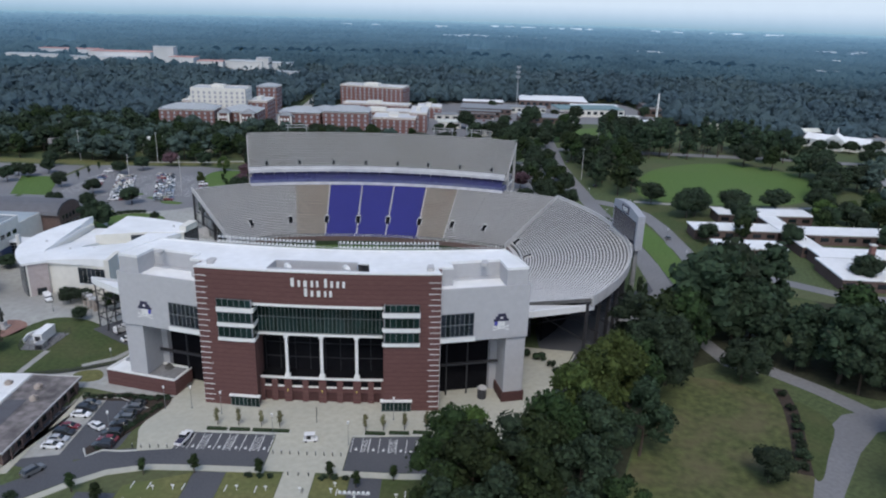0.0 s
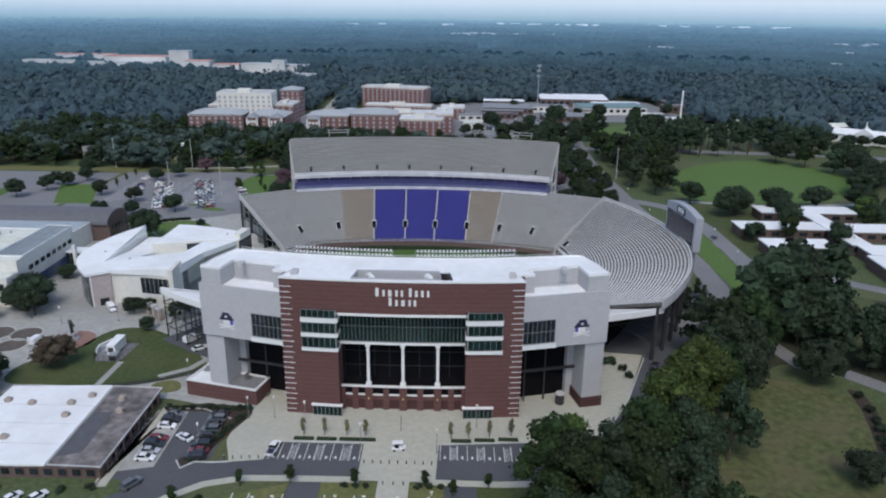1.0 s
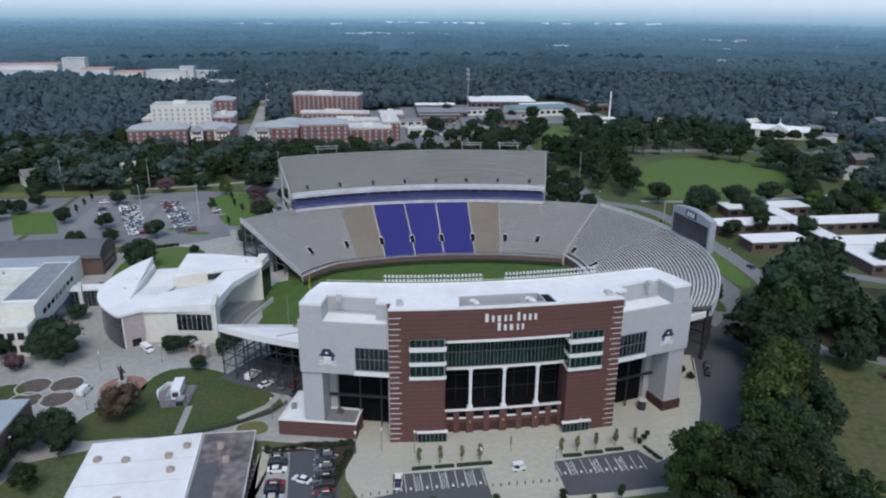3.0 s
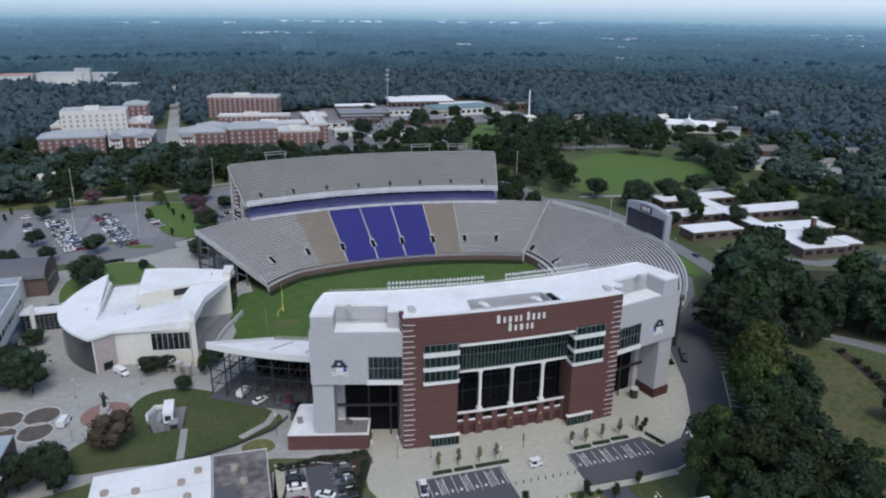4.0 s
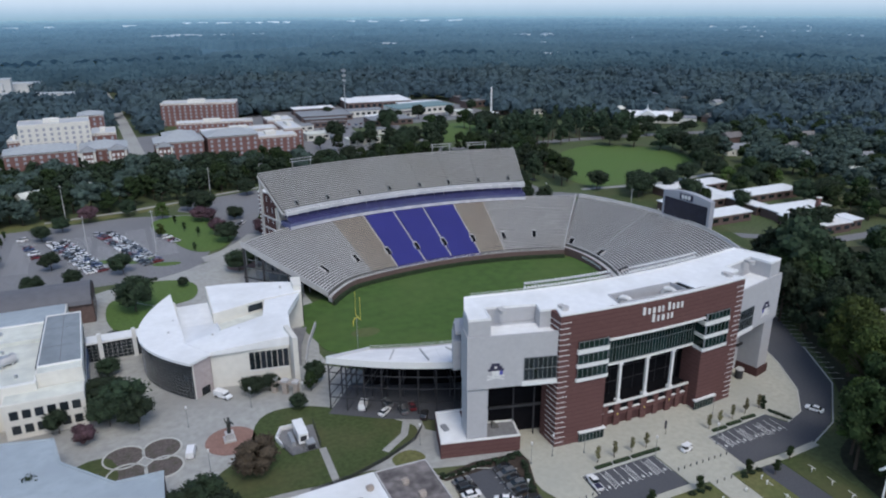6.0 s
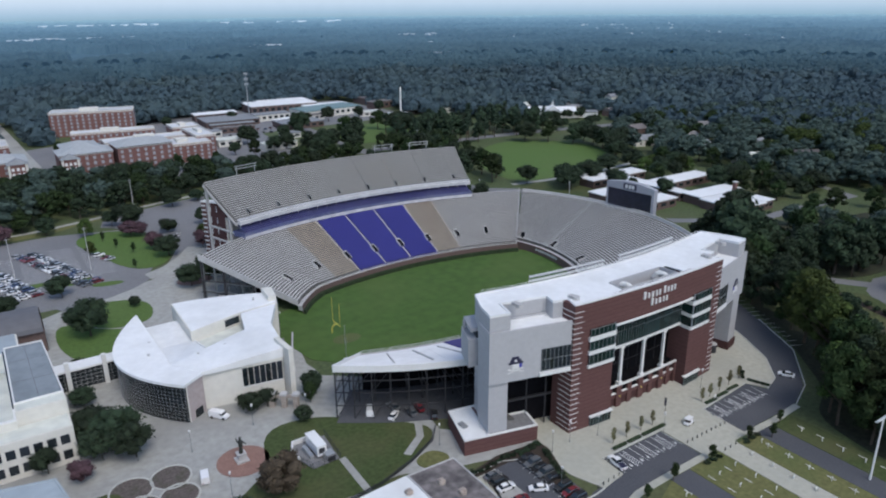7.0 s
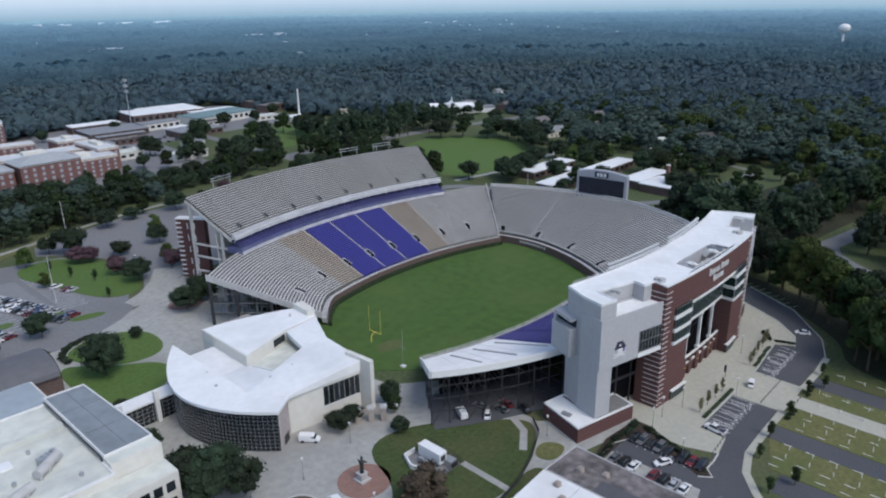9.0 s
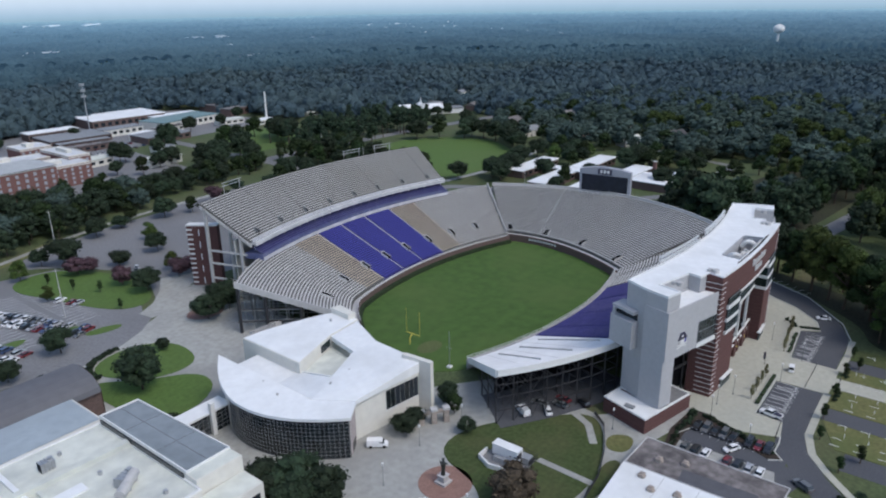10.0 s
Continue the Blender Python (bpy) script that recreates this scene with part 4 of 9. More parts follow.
def e_wall(line, d0, d1, z0, z1, n=24):
    ts = [i / n for i in range(n + 1)]
    return ribbon(B(), [tuple(line(t) + inward(line, t) * d0) for t in ts], [tuple(line(t) + inward(line, t) * d1) for t in ts], z0, z1)


part("front_walk", e_wall(e_foot, 0, 1.9, 1.0, 3.15), M["stand_wall"], east)
part("field_wall", e_wall(e_foot, 1.9, 2.3, 0, 3.4), M["brown_brick"], east, "dark brick wall along the end zone")
part("top_wall", e_wall(e_head, 0, -0.5, EZ1 - 2.2, EZ1 + 1.1), M["stand_wall"], east, "pale concrete wall along the top row")
bm = B()
for i in range(8, 18):
    a, b = e_foot(i / 40 + 0.02), e_foot(i / 40 + 0.035)
    n1 = Vector(((b - a).y, -(b - a).x)).normalized()
    prism(bm, [tuple(a + n1 * 2.31), tuple(b + n1 * 2.31), tuple(b + n1 * 2.36), tuple(a + n1 * 2.36)], 1.6, 2.6)
part("wall_lettering", bm, M["line_paint"], east, "white raised bars of lettering on the field wall")
rail(east, [(*e_foot(i / 30), 4.2) for i in range(31)], 1.0, M["white_trim"])
for i in range(17):
    s = i / 16
    for r in (0.5, 0.97):
        p = e_foot(s).lerp(e_head(s), r)
        part("column", box(B(), p.x - 0.45, p.x + 0.45, p.y - 0.45, p.y + 0.45, 0, lerp(EZ0, EZ1, r) - 1.0), M["steel_dark" if i > 9 else "panel_grey"], east)
    p, q = e_foot(s).lerp(e_head(s), 0.5), e_head(s)
    bm = B()
    rod(bm, (p.x, p.y, 4), (q.x, q.y, 14), 0.25, n=4)
    rod(bm, (p.x, p.y, 9), (q.x, q.y, 5), 0.2, n=4)
    part("brace", bm, M["steel_dark"], east)
# near-black wall painted in for the shade under the seats
part("rear_wall", e_wall(lambda t: e_foot(t).lerp(e_head(t), 0.6), 0, -0.3, 0, 11), M["void_shade"], east, "near-black wall painted as shade under the seats")

# south stand: white-sheeted west wing, purple centre, grey east wing
southst = thing("south_grandstand", "curved south grandstand, white-sheeted wing and purple seating under the tower", "grandstand")
s_foot = lambda s: arc_pt(SC, 150, lerp(-21.5, 16.3, s), -1)
s_head = lambda s: arc_pt(SC, 185 - 6.6 * max(0.0, 1 - max(s, 0.0) / 0.3) ** 1.6, lerp(-24.6, 23.6, s), -1)
SZ0, SZ1, SR = 3.8, 15.8, 31
for c0, c1, k in ((0.0, 0.06, "w"), (0.06, 0.13, "w"), (0.13, 0.205, "w"), (0.205, 0.27, "w"), (0.27, 0.36, "p"), (0.36, 0.5, "p"), (0.5, 0.64, "p"), (0.64, 0.78, "p"), (0.78, 0.9, "a"), (0.9, 1.0, "a")):
    bleacher(southst, s_foot, s_head, SZ0, SZ1, SR, c0, c1, {"w": M["tarp_white"], "p": M["step_purple"], "a": M["stand_concrete"]}[k],
             {"w": M["tarp_white"], "p": M["seat_plum"], "a": M["bench_alu"]}[k], benches=k != "w",
             label={"w": "stepped seating sheeted in white", "p": "purple-painted bench seating", "a": "grey aluminium bench seating"}[k])
for c, w in ((0.085, 0.16), (0.16, 0.2), (0.235, 0.16)):
    p0, p1 = s_foot(c).lerp(s_head(c), 0.15), s_foot(c + 0.02).lerp(s_head(c + 0.02), 0.8)
    d = Vector((w, 0))
    bm = B()
    vs = [bm.verts.new((p.x, p.y, z)) for p, z in ((p0 - d, lerp(SZ0, SZ1, 0.15) + 0.3), (p0 + d, lerp(SZ0, SZ1, 0.15) + 0.3), (p1 + d, lerp(SZ0, SZ1, 0.8) + 0.3), (p1 - d, lerp(SZ0, SZ1, 0.8) + 0.3))]
    lo = [bm.verts.new(v.co - Vector((0, 0, 0.4))) for v in vs]
    bm.faces.new(vs)
    for i in range(4):
        bm.faces.new((lo[i], lo[(i + 1) % 4], vs[(i + 1) % 4], vs[i]))
    part("aisle", bm, M["stand_wall"], southst, "grey aisle strip between white sheets")
for t0, t1 in ((0.0, 0.35), (0.84, 1.0)):
    part("fascia", along(s_head, SC, 0, 0.5, SZ1 - 1.2, SZ1 + 0.7, 14, t0, t1), M["white_trim"], southst, "white metal fascia along the rear of the stand")
part("field_wall", along(s_foot, SC, -1.6, -1.2, 0, 3.5, 40), M["stand_wall"], southst, "pale wall along the field")
part("front_walk", along(s_foot, SC, -1.2, 0, 1.0, 2.75, 40), M["stand_wall"], southst)
rail(southst, [(*(s_foot(i / 30) - (s_foot(i / 30) - Vector(SC)).normalized() * 1.4), 3.5) for i in range(31)], 0.9, M["white_trim"])
# end flank and steelwork of the west wing
a, b = s_foot(0), s_head(0)
d = Vector((-(b - a).y, (b - a).x)).normalized() * -0.4
bm = B()
q = [bm.verts.new((p.x + o.x, p.y + o.y, z)) for o in (Vector((0, 0)), d) for p, l, h in ((a, SZ0 - 1.1, SZ0 + 0.9), (b, SZ1 - 1.6, SZ1 + 0.7)) for z in (l, h)]
for f in ((0, 2, 3, 1), (5, 7, 6, 4), (1, 3, 7, 5), (4, 6, 2, 0), (0, 1, 5, 4), (3, 2, 6, 7)):
    bm.faces.new([q[i] for i in f])
part("end_wall", bm, M["white_trim"], southst, "pale flank strip of the stand")
for i in range(9):
    s = i * 0.032
    for r in (0.5, 0.72, 0.985):
        p = s_foot(s).lerp(s_head(s), r)
        bm = B()
        rod(bm, (p.x, p.y, 0), (p.x, p.y, lerp(SZ0, SZ1, r) - 1.0), 0.2, n=6)
        part("column", bm, M["steel_dark"], southst)
    for lv in (4.2, 8.2, 11.8):
        p, q = s_foot(s).lerp(s_head(s), max(0.36, (lv - 1.5) / 13.5)), s_head(s)
        bm = B()
        rod(bm, (p.x, p.y, lv), (q.x, q.y, lv), 0.16, n=4)
        part("beam", bm, M["steel_dark"], southst)
        if i < 8:
            p2 = s_head(s + 0.032)
            bm = B()
            rod(bm, (q.x, q.y, lv), (p2.x, p2.y, lv), 0.16, n=4)
            part("beam", bm, M["steel_dark"], southst)
    if i < 3:
        q, p2 = s_head(s), s_head(s + 0.032)
        bm = B()
        rod(bm, (q.x, q.y, 0.2), (p2.x, p2.y, 8.2), 0.1, n=4)
        rod(bm, (q.x, q.y, 8.2), (p2.x, p2.y, 15), 0.1, n=4)
        part("brace", bm, M["steel_dark"], southst)
# near-black wall put in as the shade of the concourse
part("rear_wall", along(lambda t: s_foot(t).lerp(s_head(t), 0.5), SC, 0, 0.3, 0, 8.8, 30, 0.03), M["void_shade"], southst, "near-black wall painted as concourse shade under the seats")
sheet("road_under_stand", [tuple(s_foot(t).lerp(s_head(t), 0.5)) for t in (0.0, 0.1, 0.2, 0.3)] + [tuple(s_head(t) + Vector((-1, -2))) for t in (0.3, 0.2, 0.1, 0.0)], 0.24, M["asphalt"], "dark asphalt yard under the stand", "road")

# playing field
fieldpts = [tuple(arc_pt(NC, 147.2, lerp(-21.5, 21.0, i / 24))) for i in range(25)]
fieldpts += [tuple(qb(EB, t) + Vector((-2, 0))) for t in (0.1, 0.3, 0.5, 0.7, 0.9)]
fieldpts += [tuple(arc_pt(SC, 148.3, lerp(16.5, -22.5, i / 20), -1)) for i in range(21)]
fieldpts += [(-96, 231), (-99, 250), (-97, 268)]
sheet("field", fieldpts, 0.12, M["turf"], "mown green natural grass football field", "field")
sheet("field_worn_patch", circle(-80, 238, 5, 3.4), 0.135, M["worn_turf"], "worn yellowish patch of turf at the goal", "field")
sheet("pavement_field_edge", sweep([(-99, 222), (-101, 238), (-101, 258), (-93, 276)], 3.0), 0.16, M["concrete_walk"], "pale concrete apron at the west end of the field", "pavement")
goal = thing("goal_post", "yellow gooseneck football goal post on the grass", "goal post", at=pose(-80.5, 244.5, 0.12))
bm = B()
rod(bm, (-1.8, 0, 0), (-1.8, 0, 1.9), 0.14)
rod(bm, (-1.8, 0, 1.9), (-1.2, 0, 2.7), 0.14)
rod(bm, (-1.2, 0, 2.7), (0, 0, 3.05), 0.14)
part("gooseneck", bm, M["yellow"], goal)
part("crossbar", rod(B(), (0, -2.82, 3.05), (0, 2.82, 3.05), 0.11), M["yellow"], goal)
for k in (-2.82, 2.82):
    part("upright", rod(B(), (0, k, 3.05), (0, k, 11.6), 0.055), M["yellow"], goal)
netpole = thing("net_pole", "tall thin pale pole with a crossarm by the end zone", "pole", at=pose(-87, 224.5, 0.12))
part("pole", rod(B(), (0, 0, 0), (0, 0, 12.4), 0.09, 0.06), M["steel_grey"], netpole)
part("crossarm", rod(B(), (-0.2, -1.2, 6.6), (0.2, 1.2, 6.6), 0.06), M["steel_grey"], netpole)
part("base", box(B(), -0.7, 0.7, -0.7, 0.7, 0, 0.5), M["white_trim"], netpole)

# scoreboard behind the east stand
sb = thing("scoreboard", "large grey video scoreboard with a dark screen facing the field", "scoreboard")
sm = Matrix.Translation((65, 247, 0)) @ Matrix.Rotation(math.atan2(235 - 259.0, 66.8 - 64.0), 4, "Z")
W = 12.4
bm = B()
arch = [(-W, 17.2), (W, 17.2), (W, 29.6)] + [(W - 2 * W * i / 10, 29.6 + 1.5 * math.sin(math.pi * i / 10)) for i in range(1, 10)] + [(-W, 29.6)]
fr, bk = [bm.verts.new(sm @ Vector((x, 0.0, z))) for x, z in arch], [bm.verts.new(sm @ Vector((x, 2.6, z))) for x, z in arch]
bm.faces.new(fr[::-1])
bm.faces.new(bk)
for i in range(len(arch)):
    j = (i + 1) % len(arch)
    bm.faces.new((fr[i], fr[j], bk[j], bk[i]))
bmesh.ops.recalc_face_normals(bm, faces=bm.faces)
part("cabinet", bm, M["panel_grey"], sb)
part("screen", box(B(), -W + 1.2, W - 1.2, -0.25, 0.02, 19.4, 27.2, sm), M["screen"], sb, "dark switched-off video screen")
part("screen", box(B(), -W + 1.2, W - 1.2, 2.55, 2.8, 19.0, 28.2, sm), M["screen"], sb, "dark rear panel")
part("name_panel", box(B(), -3.4, 3.4, -0.2, 0.02, 27.7, 30.3, sm), M["navy"], sb, "dark panel with pale bars of lettering")
for i in range(3):
    part("letter_bar", box(B(), -2.3 + i * 1.7, -1.1 + i * 1.7, -0.28, -0.2, 28.2, 29.8, sm), M["line_paint"], sb)
for k in (-10.5, 10.5):
    part("post", box(B(), k - 0.5, k + 0.5, 0.5, 1.9, 0, 17.4, sm), M["steel_grey"], sb)
for i in range(9):
    part("speaker", box(B(), -W + 0.6 + i * 2.7, -W + 1.9 + i * 2.7, -1.4, -0.2, 17.2, 18.6, sm), M["steel_grey"], sb, "grey speaker box on a catwalk")
part("small_panel", box(B(), 6.5, 10, -0.5, -0.26, 17.4, 19.0, sm), M["line_paint"], sb, "small white sign panel")

# ---- tower ----
TX, HALF = -28.45, 29.15
tower = thing("stadium_tower", "red brick and grey stucco stadium tower with glazed club floors", "building")


def fy(x, back=0.0):
    """The gently bowed line of the brick front."""
    t = (x - TX) / HALF
    return 155.0 - 1.5 * (1 - t * t) + back


def strip(bm, x0, x1, back0, back1, z0, z1, n=None):
    """A piece of wall that follows the bowed front."""
    n = n or max(1, int((x1 - x0) / 4))
    xs = [lerp(x0, x1, i / n) for i in range(n + 1)]
    return ribbon(bm, [(x, fy(x, back0)) for x in xs], [(x, fy(x, back1)) for x in xs], z0, z1)


def fx(m):
    return TX - HALF + m


def mirror(x):
    return 2 * TX - x


TOPZ = 36.3
# brick front: two piers and the band above the club windows
for a, b in ((0.0, 13.6), (44.7, 58.3)):
    part("brick_pier", strip(B(), fx(a), fx(b), 0, 7.0, 0, TOPZ - 0.02), M["brick"], tower, "red brick pier")
part("brick_band", strip(B(), fx(13.6), fx(44.7), 0, 1.6, 28.2, TOPZ), M["brick"], tower, "red brick parapet band")
part("band_trim", strip(B(), fx(13.4), fx(44.9), -0.25, 1.4, 27.6, 28.2), M["white_trim"], tower, "white stone trim")
part("coping", strip(B(), fx(-0.1), fx(58.4), -0.15, 0.6, TOPZ, TOPZ + 0.35), M["white_trim"], tower)
# white stone bands at the corners
for i in range(24):
    z = 1.2 + i * 1.44
    w = 2.9 if i % 2 else 2.4
    part("white_band", strip(B(), fx(-0.07), fx(w), -0.07, 2.2, z, z + 0.14, 1), M["white_trim"], tower)
    part("white_band", strip(B(), fx(58.3 - w), fx(58.37), -0.07, 2.2, z, z + 0.14, 1), M["white_trim"], tower)
for sx in (0, 1):
    for i in range(24):
        z = 1.2 + i * 1.44
        x0, x1 = (fx(-0.09), fx(0.2)) if not sx else (fx(58.1), fx(58.39))
        part("white_band", strip(B(), x0, x1, 2.2, 4.6, z, z + 0.14, 1), M["white_trim"], tower)


def glazed(x0, x1, back, z0, z1, panes, floors=1, glass="glass_green", label="green-tinted glazing", bars=True):
    """A glazed opening: panes, mullions, one frame."""
    w = part("window", strip(B(), x0, x1, back, back + 0.25, z0, z1), M["void_shade"], tower, label)
    for k in range(floors):
        za, zb = lerp(z0, z1, k / floors), lerp(z0, z1, (k + 1) / floors)
        for i in range(panes):
            a, b = lerp(x0, x1, i / panes), lerp(x0, x1, (i + 1) / panes)
            part("pane", strip(B(), a + 0.06, b - 0.06, back - 0.08, back, za + 0.08, zb - 0.08, 1), M[glass], w)
    bm = B()
    if bars:
        for i in range(panes + 1):
            a = lerp(x0, x1, i / panes)
            strip(bm, a - 0.045, a + 0.045, back - 0.16, back, z0, z1, 1)
    for k in range(floors + 1):
        z = lerp(z0, z1, k / floors)
        strip(bm, x0, x1, back - 0.18, back, z - 0.05, z + 0.05)
    part("mullion", bm, M["steel_mid"], w)
    return w


for side in (0, 1):
    lo, hi = (fx(5.0), fx(13.3)) if not side else (fx(45.0), fx(53.3))
    for z0, z1 in ((26.9, 28.9), (22.9, 25.5), (19.0, 21.7)):
        glazed(lo, hi, -0.42, z0, z1, 6)
        part("glass_return", strip(B(), *((fx(13.6), fx(13.78)) if not side else (fx(44.52), fx(44.7))), -0.3, 3.3, z0, z1, 1), M["glass_green"], tower, "green-tinted glazing turning the corner")
    for z0, z1 in ((25.6, 26.8), (21.8, 22.8), (18.0, 18.9)):
        part("spandrel_return", strip(B(), *((fx(13.5), fx(13.84)) if not side else (fx(44.46), fx(44.8))), -0.4, 3.3, z0, z1, 1), M["white_trim"], tower, "pale stone spandrel turning the corner")
        part("spandrel", strip(B(), lo - 0.2, hi + 0.2, -0.6, 0.1, z0, z1), M["white_trim"], tower, "pale stone spandrel")
    part("bay_side", strip(B(), (hi if not side else lo) - 0.12, (hi if not side else lo) + 0.12, -0.55, 0.1, 18.0, 28.9, 1), M["panel_grey"], tower)
    dl, dh = (fx(6.8), fx(14.0)) if not side else (fx(44.3), fx(51.5))
    glazed(dl, dh, -0.25, 0.15, 2.9, 7, 1, "glass_green", "glazed entrance doors")
    part("door_canopy", strip(B(), dl - 0.3, dh + 0.3, -0.9, 0.3, 3.0, 3.3), M["white_trim"], tower, "thin pale canopy over the doors")
glazed(fx(13.8), fx(44.5), 3.3, 19.4, 27.5, 32, 2, "glass_green", "curved wall of green-tinted glazing")
part("glazing_sill", strip(B(), fx(13.6), fx(44.7), 3.0, 3.9, 18.6, 19.2), M["white_trim"], tower, "white sill band with small raised letters")
part("glazing_head", strip(B(), fx(13.6), fx(44.7), 2.9, 3.9, 27.5, 27.9), M["panel_grey"], tower)
part("band_soffit", strip(B(), fx(13.6), fx(44.7), 1.45, 4.4, 27.92, 28.18), M["white_trim"], tower, "pale soffit under the parapet band")
# loggia with three white columns; its inner faces are near-black, painted as deep shade
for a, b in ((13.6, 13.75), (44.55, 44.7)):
    part("loggia_side", strip(B(), fx(a), fx(b), 6.9, 8.6, 6.6, 18.5, 1), M["void_shade"], tower, "loggia side wall coloured near-black for shade")
part("loggia_floor", strip(B(), fx(13.6), fx(44.7), 3.4, 9.0, 6.2, 6.6), M["void_shade"], tower, "loggia floor coloured near-black for shade")
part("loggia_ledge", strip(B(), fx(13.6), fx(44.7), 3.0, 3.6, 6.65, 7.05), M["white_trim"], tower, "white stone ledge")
part("loggia_soffit", strip(B(), fx(13.6), fx(44.7), 3.9, 9.0, 18.5, 18.9), M["void_shade"], tower)
part("loggia_back", strip(B(), fx(13.6), fx(44.7), 8.6, 9.0, 0, 18.6), M["void_shade"], tower, "glazed loggia rear wall coloured near-black for shade")
bm = B()
for i in range(9):
    a = lerp(fx(13.8), fx(44.5), i / 8)
    strip(bm, a - 0.06, a + 0.06, 8.4, 8.6, 6.6, 18.5, 1)
for z in (10, 14):
    strip(bm, fx(13.6), fx(44.7), 8.4, 8.6, z, z + 0.15)
part("mullion", bm, M["steel_dark"], tower)
for m in (20.5, 29.15, 37.8):
    col = part("column", strip(B(), fx(m - 0.35), fx(m + 0.35), 3.1, 3.8, 7.1, 18.6, 1), M["white_trim"], tower, "white square column")
    part("base", strip(B(), fx(m - 0.7), fx(m + 0.7), 2.9, 4.1, 7.1, 7.9, 1), M["white_trim"], col)
    part("capital", strip(B(), fx(m - 0.6), fx(m + 0.6), 2.95, 4.05, 18.0, 18.58, 1), M["white_trim"], col)
# brick arcade below: two openings to each bay, a pier under every column
bays = [13.6, 20.5, 29.15, 37.8, 44.7]
for i, m in enumerate(bays):
    part("arcade_pier", strip(B(), fx(m - 0.95), fx(m + 0.95), 3.1, 4.8, 0, 6.6, 1), M["brick"], tower)
for a, b in zip(bays, bays[1:]):
    c = (a + b) / 2
    part("arcade_pier", strip(B(), fx(c - 0.75), fx(c + 0.75), 3.3, 4.8, 0, 6.6, 1), M["brick"], tower)
    for l, r in ((a + 0.95, c - 0.75), (c + 0.75, b - 0.95)):
        part("arcade_spandrel", strip(B(), fx(l), fx(r), 3.45, 4.8, 3.0, 4.2, 1), M["brick"], tower)
        part("sill", strip(B(), fx(l) - 0.05, fx(r) + 0.05, 3.3, 3.9, 4.2, 4.42, 1), M["white_trim"], tower)
        part("arcade_lintel", strip(B(), fx(l), fx(r), 3.45, 4.8, 6.1, 6.6, 1), M["brick"], tower)
        # near-black strip painted as the shade inside the upper opening
        part("arcade_opening", strip(B(), fx(l), fx(r), 3.95, 4.1, 4.42, 6.1, 1), M["void_shade"], tower, "upper opening backed near-black for shade")
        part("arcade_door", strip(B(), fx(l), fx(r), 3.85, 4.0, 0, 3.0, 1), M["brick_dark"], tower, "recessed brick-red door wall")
# near-black backing painted as the shade behind the piers
part("arcade_back", strip(B(), fx(13.6), fx(44.7), 6.3, 6.6, 0, 6.2), M["void_shade"], tower, "wall behind the arcade coloured near-black for shade")
for m in (20.5, 29.15, 37.8):
    part("wall_lamp", strip(B(), fx(m - 0.12), fx(m + 0.12), 2.7, 2.89, 3.4, 3.8, 1), M["yellow"], tower, "small yellow wall lantern")
# raised white lettering drawn as plain blocks
letters = thing("raised_sign", "raised white sign of plain blocks on the brick parapet", "sign")
for row, z, h, widths in ((0, 32.9, 1.5, (1.5, 1.1, 1.55, 1.1, 1.0, -0.45, 1.25, 1.2, 1.2, 1.15)), (1, 30.5, 1.45, (1.4, 1.15, 1.6, 1.0, 1.15))):
    total = sum(abs(w) + 0.2 for w in widths)
    x = TX + 0.5 - total / 2
    for i, w in enumerate(widths):
        if w > 0:
            up = 0.55 if (row == 0 and i in (0, 6)) or (row == 1 and i == 0) else 0.0
            bm = B()
            strip(bm, x + w * 0.12, x + w * 0.62, -0.3, -0.02, z, z + h + up, 1)
            part("block", bm, M["line_paint"], letters)
        x += abs(w) + 0.2

# wings, turned back by the curve of the bowl
WA = radians(14.3)
WO = Vector((fx(0.3), 155.6))


def wing(side):
    def pt(u, v):
        x = WO.x - u * math.cos(WA) + v * math.sin(WA)
        y = WO.y + u * math.sin(WA) + v * math.cos(WA)
        return (mirror(x), y) if side else (x, y)
    return pt


def wbox(bm, pt, u0, u1, v0, v1, z0, z1):
    return prism(bm, [pt(u0, v0), pt(u1, v0), pt(u1, v1), pt(u0, v1)], z0, z1)


